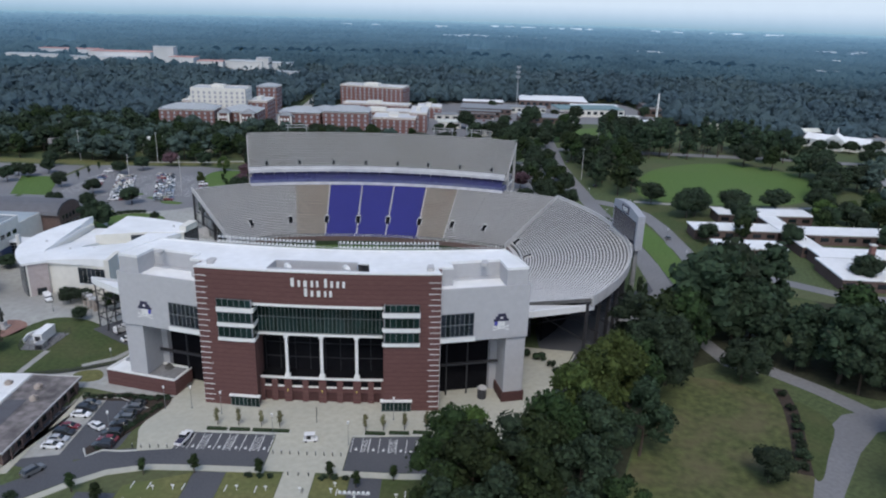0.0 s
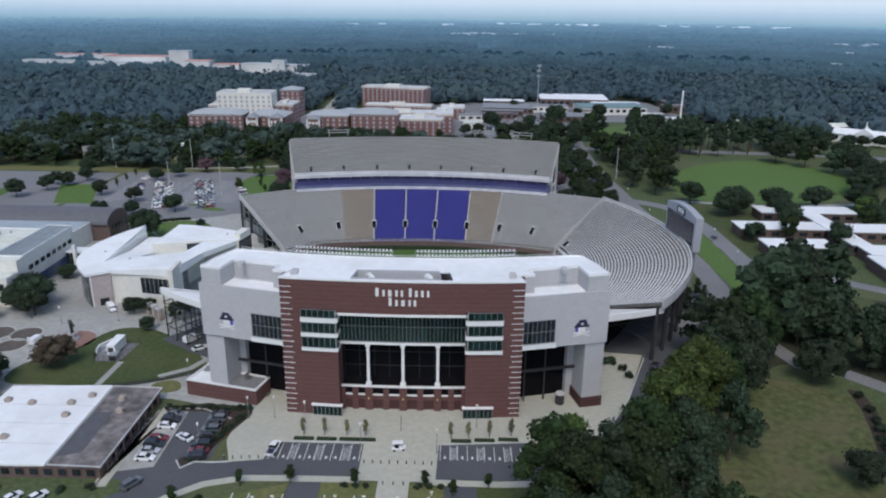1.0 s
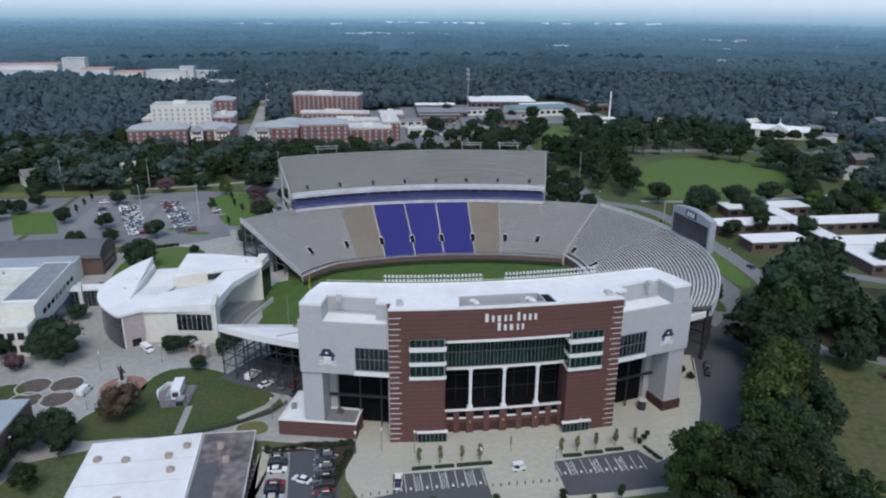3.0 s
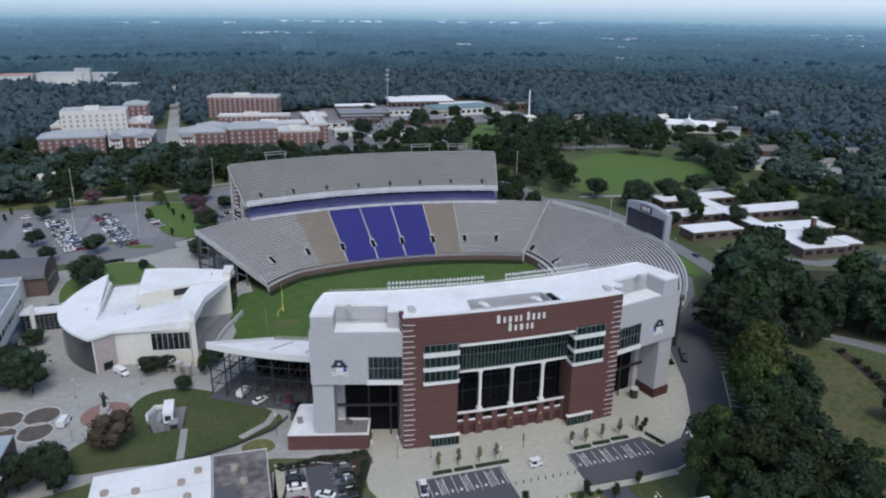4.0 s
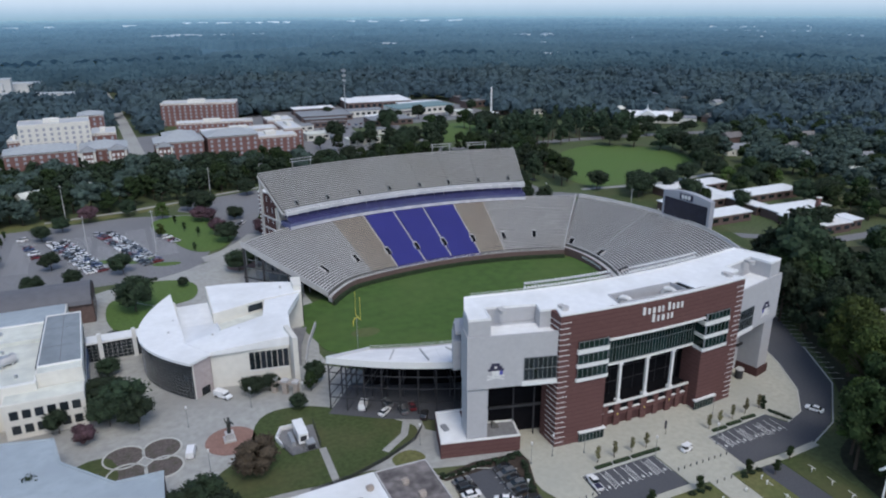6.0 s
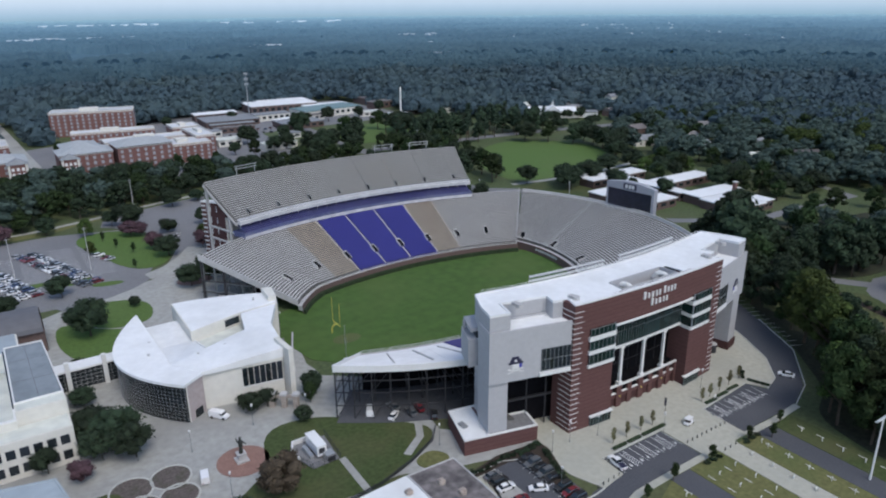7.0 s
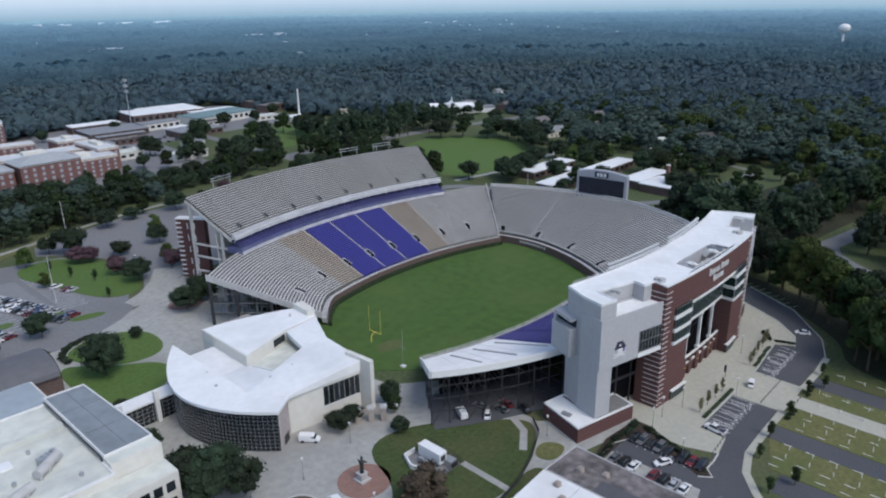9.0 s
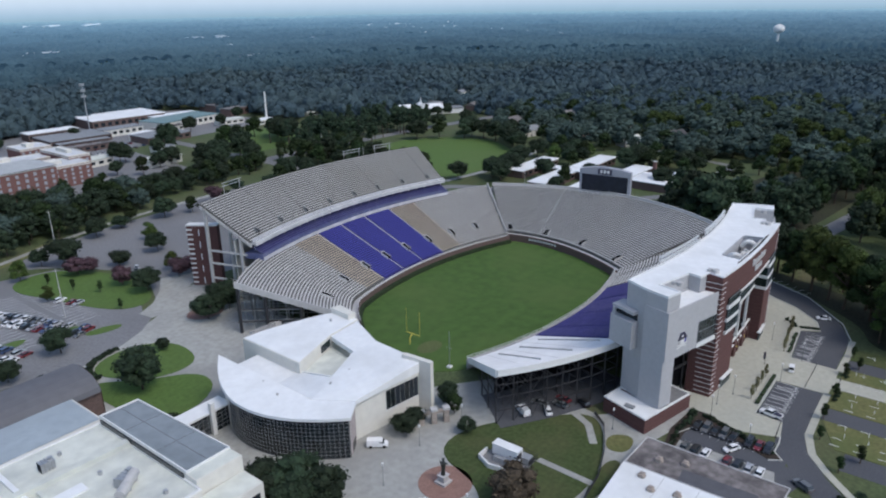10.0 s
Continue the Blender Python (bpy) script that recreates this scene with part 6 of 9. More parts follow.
for p, q in (((-170.4, 227), (-170.9, 261)), ((-165.6, 238), (-175.4, 238.4)), ((-166, 251), (-175.4, 251.4))):
    d = (Vector(q) - Vector(p)).normalized()
    n = Vector((-d.y, d.x)) * 0.06
    part("roof_seam", prism(B(), [tuple(Vector(p) + n), tuple(Vector(p) - n), tuple(Vector(q) - n), tuple(Vector(q) + n)], 14.4, 14.43), M["gym_roof"], big)
part("stair_block", box(B(), -184, -164.9, 215.5, 222.1, 0, 10.2), M["cream_wall"], big, "white lower block")
part("low_roof", box(B(), -183.6, -165.3, 215.9, 222.0, 10.2, 10.32), M["roof_cream"], big)
part("blue_band", prism(B(), [(-165.0, 226), (-164.7, 226), (-165.7, 262), (-166.1, 262)], 1.0, 5.0), M["car_blue"], big, "blue glazed band")
window_grid(big, Vector((-183, 215.5)), (1, 0), 6, 2, 2.0, 2.4, 1.6, 4.2, 2.9, M["glass_dark"])
window_grid(big, Vector((-165.0, 228)), Vector((-0.0375, 0.999)), 8, 1, 2.6, 1.6, 8.4, 0, 4.0, M["glass_dark"])
for x0, x1, y0, y1, z in ((-200, -190, 240, 243, 0.5), (-230, -200, 240, 241, 0.7), (-200, -199, 222, 262, 0.6)):
    part("roof_kerb", box(B(), x0, x1, y0, y1, 12.5, 12.5 + z), M["roof_white"], big)
for x, y, l, turn in ((-184, 236, 4.5, 20), (-202, 229, 7, 70), (-210, 250, 5, 10), (-192, 254, 3, 0)):
    bm = B()
    m = pose(x, y, 12.5, 0, 0, turn)
    box(bm, -l / 2, l / 2, -0.9, 0.9, 0.3, 2.2, m)
    for k in range(4):
        box(bm, -l / 2 + k * l / 4, -l / 2 + k * l / 4 + 0.3, -1.05, 1.05, 0.0, 2.35, m)
    rod(bm, m @ Vector((l * 0.3, 0, 2.2)), m @ Vector((l * 0.3, 0, 2.7)), 0.6, n=12)
    part("air_unit", bm, M["steel_grey"], big, "grey rooftop air handler with ducts")
part("roof_kerb", prism(B(), [(-176.6, 247.6), (-176.6, 249.4), (-214, 250.2), (-214, 248.4)], 12.5, 13.7), M["roof_cream"], big)
part("clerestory", prism(B(), [(-176.05, 227), (-176.05, 261), (-176.4, 261), (-176.4, 227)], 12.45, 14.0), M["glass_dark"], big, "dark glazed strip below the raised panel")
part("roof_kerb", prism(B(), [(-196.5, 206), (-196.5, 247), (-197.4, 247), (-197.4, 206)], 12.5, 13.3), M["roof_cream"], big)
for x0, y0, x1, y1 in ((-204, 222, -190, 228), (-188, 231, -182, 236)):
    bm = B()
    rod(bm, (x0, y0, 14), (x1, y1, 14), 1.1, n=14)
    for k in (0.1, 0.5, 0.9):
        box(bm, lerp(x0, x1, k) - 0.3, lerp(x0, x1, k) + 0.3, lerp(y0, y1, k) - 0.9, lerp(y0, y1, k) + 0.9, 12.5, 13.4)
    part("duct", bm, M["stand_wall"], big, "ribbed pale air duct on the roof")
for x, y in ((-181, 226), (-186, 243), (-192, 233), (-206, 240), (-188, 257), (-210, 232)):
    part("roof_vent", rod(B(), (x, y, 12.5), (x, y, 13.4), 0.45, n=10), M["steel_grey"], big)
gym = thing("gymnasium", "old brick gymnasium with a dark barrel roof", "building")
bm = B()
prof = [(-9.4, 7.5)] + [(-9.4 * math.cos(math.pi * i / 10), 7.5 + 4.6 * math.sin(math.pi * i / 10)) for i in range(1, 10)] + [(9.4, 7.5)]
e0 = [bm.verts.new((-164.5, 294.5 + y, z)) for y, z in prof]
e1 = [bm.verts.new((-262, 296.5 + y, z)) for y, z in prof]
for i in range(len(prof) - 1):
    bm.faces.new((e0[i], e0[i + 1], e1[i + 1], e1[i]))
bm.faces.new(e0[::-1])
bm.faces.new(e1)
bm.faces.new((e0[-1], e0[0], e1[0], e1[-1]))
bmesh.ops.recalc_face_normals(bm, faces=bm.faces)
part("barrel_roof", bm, M["gym_roof"], gym, "dark grey barrel roof")
part("wall", box(B(), -261, -164.2, 286.2, 303.6, 0, 7.6), M["brown_brick"], gym, "brown brick wall")
bm = B()
e0 = [bm.verts.new((-164.1, 294.5 + y * 0.92, z - 0.3)) for y, z in prof] + [bm.verts.new((-164.1, 294.5 + 8.6, 0)), bm.verts.new((-164.1, 294.5 - 8.6, 0))]
bm.faces.new(e0[::-1])
part("gable", bm, M["brown_brick"], gym, "brown brick gable end")
part("side_wing", box(B(), -250, -172, 270, 286, 0, 8.6), M["cream_wall"], gym, "white flat-roofed side wing")
part("side_roof", box(B(), -249.5, -172.5, 270.5, 285.8, 8.6, 8.75), M["roof_pale"], gym, "pale blue-grey flat roof")
window_grid(gym, Vector((-164.2, 287.5)), (0, 1), 5, 2, 1.6, 2.0, 1.5, 3.2, 2.8, M["glass_dark"])

# blue-roofed hall, lower left of the plaza
hall = thing("flat_roofed_hall", "brick hall with a pale blue-grey flat roof by the plaza", "building")
hp = [(-148, 173), (-158, 173.4), (-169, 186), (-171, 197), (-205, 205), (-240, 150), (-150, 132)]
part("wall", prism(B(), hp, 0, 8.5), M["brown_brick"], hall, "red-brown brick wall")
part("roof", prism(B(), ring(hp, 0.4), 8.5, 8.7), M["roof_pale"], hall)
part("rim", parapet(B(), hp, 8.5, 9.0, 0.45), M["roof_pale"], hall)
window_grid(hall, Vector((-148.3, 140)), Vector((0.06, 0.998)), 7, 2, 1.6, 1.8, 1.8, 3.4, 4.2, M["glass_dark"])

# low building beside the small car park: white roof and weathered tar roof
low = thing("low_building", "low brown brick building with a white roof and weathered tar roof", "building")
wp = [(-129.3, 158.7), (-103.8, 160.1), (-103.2, 126.7), (-128.9, 126.1)]
tp = [(-103.6, 160.1), (-90.8, 159.7), (-90.8, 126.3), (-103.0, 126.7)]
part("wall", prism(B(), [(-128.7, 158.1), (-91.6, 159.1), (-91.6, 127.1), (-128.3, 126.7)], 0, 3.1), M["brown_brick"], low, "brown brick wall")
part("white_roof", prism(B(), wp, 3.1, 3.65), M["roof_white"], low, "bright white membrane roof")
part("tar_roof", prism(B(), tp, 3.05, 3.4), M["roof_tar"], low, "grey tar roof with black stains")
part("tar_patch", prism(B(), [(-102.8, 147.5), (-98.2, 147.9), (-97.6, 131.5), (-102.8, 129.5)], 3.4, 3.46), M["roof_patch"], low, "smooth dark grey roofing patch")
part("tar_rim", parapet(B(), tp, 3.4, 3.6, 0.3), M["stand_wall"], low)
for x0, y0, x1, y1 in ((-128.8, 150, -104, 150.6), (-128.8, 142, -104, 142.5), (-128.8, 134, -104, 134.4)):
    part("roof_seam", box(B(), x0, x1, y0, y0 + 0.12, 3.65, 3.68), M["stand_wall"], low)
for x, y in ((-126, 151.5), (-119.5, 150.5), (-110, 151), (-108.5, 145.5), (-117.5, 136), (-126.5, 132.5), (-98.5, 153.5), (-96.5, 148), (-106.5, 154.5)):
    bm = B()
    box(bm, x - 0.8, x + 0.8, y - 0.6, y + 0.6, 3.4, 4.4)
    box(bm, x - 0.5, x + 0.5, y - 0.9, y + 0.9, 3.4, 4.0)
    rod(bm, (x, y, 4.3), (x, y, 4.7), 0.45, n=10)
    part("roof_unit", bm, M["gate_stone"], low, "small weathered roof unit")
window_grid(low, Vector((-91.5, 128.5)), Vector((0, 1)), 9, 1, 1.6, 1.3, 1.0, 0, 3.2, M["glass_dark"])
window_grid(low, Vector((-126, 126.7)), Vector((1, 0.0)), 11, 1, 1.6, 1.4, 1.0, 0, 3.1, M["glass_dark"])
for i in range(8):
    part("post", box(B(), -91.0, -90.7, 129 + i * 3.9, 129.3 + i * 3.9, 0, 3.05), M["brown_brick"], low)

# gate piers by the stand
gate = thing("gate_piers", "weathered stone gateway with three arched piers", "gate", at=pose(-113.6, 209.6, 0.1, 0, 0, -38))
for k in (-3.4, 0, 3.4):
    part("pier", box(B(), k - 0.7, k + 0.7, -0.7, 0.7, 0, 3.9), M["gate_stone"], gate)
    part("cap", box(B(), k - 0.9, k + 0.9, -0.9, 0.9, 3.9, 4.5), M["stand_wall"], gate)
part("lintel", box(B(), -3.4, 3.4, -0.4, 0.4, 3.0, 3.8), M["gate_stone"], gate)
# fenced yard with a trailer
yard = sheet("yard_slab", [(-121, 187), (-119, 191), (-110.6, 190.5), (-111.5, 179.2), (-118.6, 179)], 0.22, M["old_asphalt"], "grey yard slab on the lawn", "pavement")
yw = thing("yard_wall", "low pale curved wall round a service yard", "wall")
part("wall", ribbon(B(), [(-115.6, 191.2), (-119.2, 191.2), (-121.2, 187), (-120.4, 183.4)], [(-115.6, 190.8), (-118.9, 190.8), (-120.7, 187), (-120.0, 183.4)], 0, 1.4), M["white_trim"], yw)
trailer = thing("utility_trailer", "white box trailer standing in the fenced yard", "trailer", at=pose(-115.0, 185.4, 0.22, 0, 0, 90))
part("box_body", box(B(), -3.6, 3.6, -1.25, 1.25, 0.7, 3.5), M["car_white"], trailer)
part("roof", box(B(), -3.7, 3.7, -1.3, 1.3, 3.5, 3.6), M["roof_white"], trailer)
part("louvre", box(B(), -3.64, -3.55, -0.8, 0.8, 1.4, 2.9), M["steel_dark"], trailer)
for x in (-1.2, 0.2):
    for y in (-1.1, 1.1):
        part("wheel", rod(B(), (x, y - 0.12, 0.42), (x, y + 0.12, 0.42), 0.42, n=12), M["tyre"], trailer)
unit = thing("generator_unit", "grey generator unit on the yard slab", "generator", at=pose(-113.6, 180.6, 0.22, 0, 0, 90))
part("casing", box(B(), -1.0, 1.6, -1.1, 1.1, 0, 1.7), M["steel_grey"], unit)
part("panel", box(B(), -1.4, -1.0, -0.9, 0.9, 0.2, 1.3), M["steel_dark"], unit)
unit = thing("generator_unit", "long grey cabinet beside the white trailer", "generator", at=pose(-117.4, 185.0, 0.22, 0, 0, 90))
part("casing", box(B(), -2.4, 2.6, -0.5, 0.5, 0, 1.3), M["steel_grey"], unit)
part("panel", box(B(), -2.0, 2.2, -0.56, -0.5, 0.2, 1.1), M["panel_grey"], unit)
mesh = thing("mesh_fence", "dark mesh fence round the service yard", "fence")
line = [(-110.4, 190.6), (-111.3, 179.0), (-118.8, 178.8), (-120.4, 183.4)]
for a, b in zip(line, line[1:]):
    n = 5
    for k in range(n):
        p, q = Vector(a).lerp(Vector(b), k / n), Vector(a).lerp(Vector(b), (k + 1) / n)
        bm = B()
        rod(bm, (p.x, p.y, 0.2), (p.x, p.y, 2.0), 0.05, n=5)
        for h in (0.5, 0.9, 1.3, 1.7, 2.0):
            rod(bm, (p.x, p.y, h), (q.x, q.y, h), 0.025, n=4)
        part("panel", bm, M["steel_dark"], mesh)

# statue: a plain standing form on a pedestal
st = finish("statue", B(), M["bronze"])
bm = B()
rod(bm, (0, 0, 2.2), (0.05, 0, 3.9), 0.55, 0.42, 10)
rod(bm, (0.05, 0, 3.9), (0.1, 0, 5.3), 0.5, 0.62, 10)
rod(bm, (0.1, 0, 5.3), (0.1, 0, 6.0), 0.62, 0.2, 10)
bmesh.ops.create_icosphere(bm, subdivisions=2, radius=0.36, matrix=Matrix.Translation((0.12, 0, 6.3)))
rod(bm, (0.6, 0, 5.2), (1.3, -0.3, 4.4), 0.2, 0.14, 8)
rod(bm, (-0.5, 0, 5.2), (-0.8, 0.3, 6.4), 0.2, 0.12, 8)
bm.to_mesh(st.data)
bm.free()
st.matrix_basis = Matrix.Translation((-131.8, 192.4, 0.18))
tagged(st, "dark bronze statue of a plain standing figure on a pedestal", "statue")
ped = thing("pedestal", "pale stone pedestal under the bronze statue", "pedestal", at=pose(-131.8, 192.4, 0.18))
part("shaft", box(B(), -0.9, 0.9, -0.9, 0.9, 0.5, 2.0), M["stand_wall"], ped)
part("step", box(B(), -1.5, 1.5, -1.5, 1.5, 0, 0.5), M["stand_wall"], ped)
part("cap", box(B(), -1.1, 1.1, -1.1, 1.1, 2.0, 2.2), M["stand_wall"], ped)


def prism_gable(bm, x0, x1, y0, y1, z0, z1, turned=False):
    """A gabled roof; its ridge runs along x, or along y when turned."""
    c = [bm.verts.new(v) for v in ((x0, y0, z0), (x1, y0, z0), (x1, y1, z0), (x0, y1, z0))]
    if turned:
        c = c[1:] + c[:1]
    m0, m1 = (c[0].co + c[3].co) / 2, (c[1].co + c[2].co) / 2
    r = [bm.verts.new((m.x, m.y, z1)) for m in (m0, m1)]
    bm.faces.new((c[0], c[1], r[1], r[0]))
    bm.faces.new((c[2], c[3], r[0], r[1]))
    bm.faces.new((c[3], c[0], r[0]))
    bm.faces.new((c[1], c[2], r[1]))
    bm.faces.new(c[::-1])
    return bm


# ---- halls and blocks to the north ----
def brick_hall(x0, x1, y0, y1, h, floors, label, roof="hip", wings=(), body="far_brick", turn=0.0):
    t = thing("residence_hall", label, "building", at=pose((x0 + x1) / 2, (y0 + y1) / 2, 0, 0, 0, turn))
    w, d = (x1 - x0) / 2, (y1 - y0) / 2
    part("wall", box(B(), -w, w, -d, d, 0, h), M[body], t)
    if roof == "hip":
        bm = B()
        o = 0.8
        lo = [bm.verts.new(v) for v in ((-w - o, -d - o, h), (w + o, -d - o, h), (w + o, d + o, h), (-w - o, d + o, h))]
        r = min(w, d) * 0.98
        hi = [bm.verts.new(v) for v in ((-w + r, 0, h + r * 0.32), (w - r, 0, h + r * 0.32))]
        bm.faces.new((lo[0], lo[1], hi[1], hi[0]))
        bm.faces.new((lo[1], lo[2], hi[1]))
        bm.faces.new((lo[2], lo[3], hi[0], hi[1]))
        bm.faces.new((lo[3], lo[0], hi[0]))
        bm.faces.new(lo[::-1])
        part("roof", bm, M["roof_slate"], t, "pale grey hipped roof")
    else:
        part("roof", box(B(), -w + 0.4, w - 0.4, -d + 0.4, d - 0.4, h, h + 0.3), M["flat_grey"], t, "pale grey flat roof")
        part("rim", parapet(B(), [(-w, -d), (w, -d), (w, d), (-w, d)], h, h + 0.7, 0.4), M["cream_wall"], t)
        part("penthouse", box(B(), -w * 0.3, w * 0.15, -d * 0.4, d * 0.4, h + 0.3, h + 2.6), M["cream_wall"], t)
    part("string_course", box(B(), -w - 0.1, w + 0.1, -d - 0.1, d + 0.1, h - 1.0, h - 0.4), M["cream_wall"], t)
    dz = (h - 2.0) / floors
    n = max(3, int(2 * w / 4.4))
    window_grid(t, (-w, -d), (1, 0), n, floors, 1.7, dz * 0.6, 1.2, dz, 2 * w / n, M["panel_grey"])
    n = max(2, int(2 * d / 5))
    window_grid(t, (w, -d), (0, 1), n, floors, 1.7, dz * 0.6, 1.2, dz, 2 * d / n, M["panel_grey"])
    return t


def hall_wing(t, x0, x1, y0, y1, h, floors):
    """A gabled bay standing forward of a hall's front, with pale corner strips."""
    part("wing", box(B(), x0, x1, y0, y1, 0, h), M["far_brick"], t)
    bm = B()
    a = [bm.verts.new(v) for v in ((x0 - 0.7, y0 - 0.7, h), (x1 + 0.7, y0 - 0.7, h), (x1 + 0.7, y1, h), (x0 - 0.7, y1, h))]
    r0, r1 = bm.verts.new(((x0 + x1) / 2, y0 + 3, h + 3.0)), bm.verts.new(((x0 + x1) / 2, y1, h + 3.0))
    bm.faces.new((a[0], a[1], r0))
    bm.faces.new((a[1], a[2], r1, r0))
    bm.faces.new((a[3], a[0], r0, r1))
    bm.faces.new(a[::-1])
    part("wing_roof", bm, M["roof_grey"], t, "grey roof of a forward bay")
    for x in (x0, x1 - 1.2):
        part("corner_strip", box(B(), x - 0.06, x + 1.26, y0 - 0.1, y0 + 1, 0, h), M["cream_wall"], t)
    dz = (h - 2.0) / floors
    window_grid(t, (x0 + 1.2, y0), (1, 0), 3, floors, 1.5, dz * 0.6, 1.2, dz, (x1 - x0 - 2.4) / 3, M["white_trim"])


HIP = "red brick residence hall with white windows and grey hipped roof"
h1 = brick_hall(-216, -176, 522, 544, 20, 6, HIP, turn=4)
h2 = brick_hall(-174, -146, 532, 556, 18, 5, "red brick residence hall with forward bays and grey roof")
hall_wing(h2, -13.5, -5, -19, -12, 17.5, 5)
hall_wing(h2, 3, 13.5, -19, -12, 17.5, 5)
brick_hall(-212, -168, 577, 600, 29, 8, "tall pale residence block with rows of windows", "flat", body="cream_wall", turn=3)
brick_hall(-219, -211, 577, 598, 19, 5, "red brick stair block of the tall residence", "flat")
brick_hall(-168, -152, 585, 612, 19, 5, "red brick block with a flat roof", "flat")
brick_hall(-178, -160, 650, 670, 24, 6, "red brick block with a pyramid roof", body="far_brick")
h3 = brick_hall(-129, -98, 530, 552, 19, 5, HIP)
hall_wing(h3, -15, -5, -16, -11, 17, 5)
brick_hall(-96, -62, 527, 550, 21, 6, HIP, turn=2)
brick_hall(-62, -28, 556, 580, 13, 4, "red brick hall with a pale flat roof", "flat")
brick_hall(-34, -20, 572, 612, 15, 4, "red brick hall with a pale flat roof", "flat")
brick_hall(-92, -30, 598, 616, 12, 3, "low brick hall with a pale flat roof", "flat")
brick_hall(-120, -96, 596, 622, 11, 3, "low brick hall with a grey hipped roof")
brick_hall(-112, -46, 716, 738, 20, 6, "long red brick residence hall with a flat roof", "flat", turn=-14)
brick_hall(-104, -40, 676, 690, 8, 2, "low pale-roofed hall beside the long residence", "flat", turn=-8)
brick_hall(-32, -10, 650, 672, 10, 3, "small brick building with a pale roof", "flat")


def low_block(x0, x1, y0, y1, h, roof, wall="cream_wall", turn=0.0, label="low flat-roofed building with a pale roof", windows=True, name="low_block"):
    t = thing(name, label, "building", at=pose((x0 + x1) / 2, (y0 + y1) / 2, 0, 0, 0, turn))
    w, d = (x1 - x0) / 2, (y1 - y0) / 2
    part("wall", box(B(), -w + 0.5, w - 0.5, -d + 0.5, d - 0.5, 0, h), M[wall], t)
    part("roof", box(B(), -w, w, -d, d, h, h + 0.5), M[roof], t)
    if windows:
        n = max(2, int(2 * w / 6))
        window_grid(t, (-w + 0.5, -d + 0.5), (1, 0), n, 1, 2 * w / n * 0.55, h * 0.4, h * 0.35, 0, (2 * w - 1) / n, M["glass_dark"])
    return t


# school of white-roofed wings
for x0, x1, y0, y1, a in ((131.5, 178, 332.5, 345, 0), (113.5, 142, 279.6, 291.5, 0), (111.5, 149.5, 305.2, 317.4, 0), (150, 158.5, 284.5, 332, 0), (159, 203.5, 302.8, 315.5, 0), (151.5, 188, 271, 284, -2), (148, 172, 246, 270.4, -3), (172.5, 181, 247, 258, -3)):
    low_block(x0, x1, y0, y1, 4.6, "roof_white", "brown_brick", a, "low brick school wing with a bright white flat roof", name="school_wing")
chimney = thing("chimney_stack", "square red brick chimney on the school roof", "chimney", at=pose(164.6, 261, 4.9))
part("shaft", box(B(), -0.9, 0.9, -0.9, 0.9, 0, 9), M["far_brick"], chimney)
part("cap", box(B(), -1.1, 1.1, -1.1, 1.1, 9, 9.4), M["cream_wall"], chimney)
# flat-roofed blocks and the church beyond
for x0, x1, y0, y1, h, r, w, a in ((10, 52, 735, 752, 6, "roof_white", "brown_brick", -3), (8, 58, 690, 726, 5, "roof_grey", "brown_brick", -3), (70, 140, 742, 790, 8, "roof_white", "brown_brick", -4), (100, 165, 690, 724, 7, "roof_green", "cream_wall", 8),
                                  (60, 100, 640, 668, 5, "roof_grey", "brown_brick", 0), (62, 84, 668, 676, 5, "roof_white", "cream_wall", 20), (172, 190, 640, 652, 4, "roof_white", "cream_wall", 0), (195, 250, 740, 770, 7, "roof_tar", "brown_brick", 0),
                                  (300, 350, 560, 580, 6, "roof_grey", "cream_wall", 10), (-330, -250, 470, 486, 5, "roof_cream", "cream_wall", 5), (-190, -160, 478, 490, 4, "roof_cream", "cream_wall", 5), (390, 430, 640, 700, 6, "roof_grey", "cream_wall", 20)):
    low_block(x0, x1, y0, y1, h, r, w, a, "flat-roofed town building with a %s roof" % {"roof_white": "white", "roof_grey": "grey", "roof_green": "green metal", "roof_tar": "dark", "roof_cream": "cream"}[r])
# more low roofs of the shopping street
rnd = random.Random(8)
for x0, x1, y0, y1, h, r, a in ((-16, 6, 640, 652, 5, "roof_grey", 5), (4, 40, 655, 664, 4.5, "roof_tar", -4), (6, 46, 672, 680, 5, "roof_grey", -4), (44, 60, 600, 612, 4, "roof_grey", 8), (88, 118, 676, 684, 5, "roof_tar", 10), (120, 168, 728, 744, 6, "roof_white", -3),
                                (56, 92, 700, 716, 6, "roof_grey", 0), (12, 40, 560, 572, 5, "roof_cream", 6), (-12, 8, 596, 610, 5, "roof_cream", 4), (150, 176, 668, 680, 4, "roof_cream", -8), (196, 226, 652, 664, 4, "roof_grey", 6), (230, 262, 640, 652, 4, "roof_cream", 0), (186, 214, 708, 722, 7, "shingle", 12)):
    low_block(x0, x1, y0, y1, h, r, rnd.choice(("cream_wall", "brown_brick")), a, "low shop building with a flat weathered roof", name="shop_building")
church = thing("church", "broad white church with a low gabled roof and small spire", "building", at=pose(303, 558, 0, 0, 0, -38))
part("nave", box(B(), -22, 22, -9, 9, 0, 6.5), M["white_trim"], church)
part("roof", prism_gable(B(), -23, 23, -10, 10, 6.5, 10), M["roof_white"], church)
part("cross_wing", box(B(), -6, 6, -14, -9, 0, 8), M["white_trim"], church)
part("roof", prism_gable(B(), -6.8, 6.8, -14.6, -2, 8, 12.5, True), M["roof_white"], church)
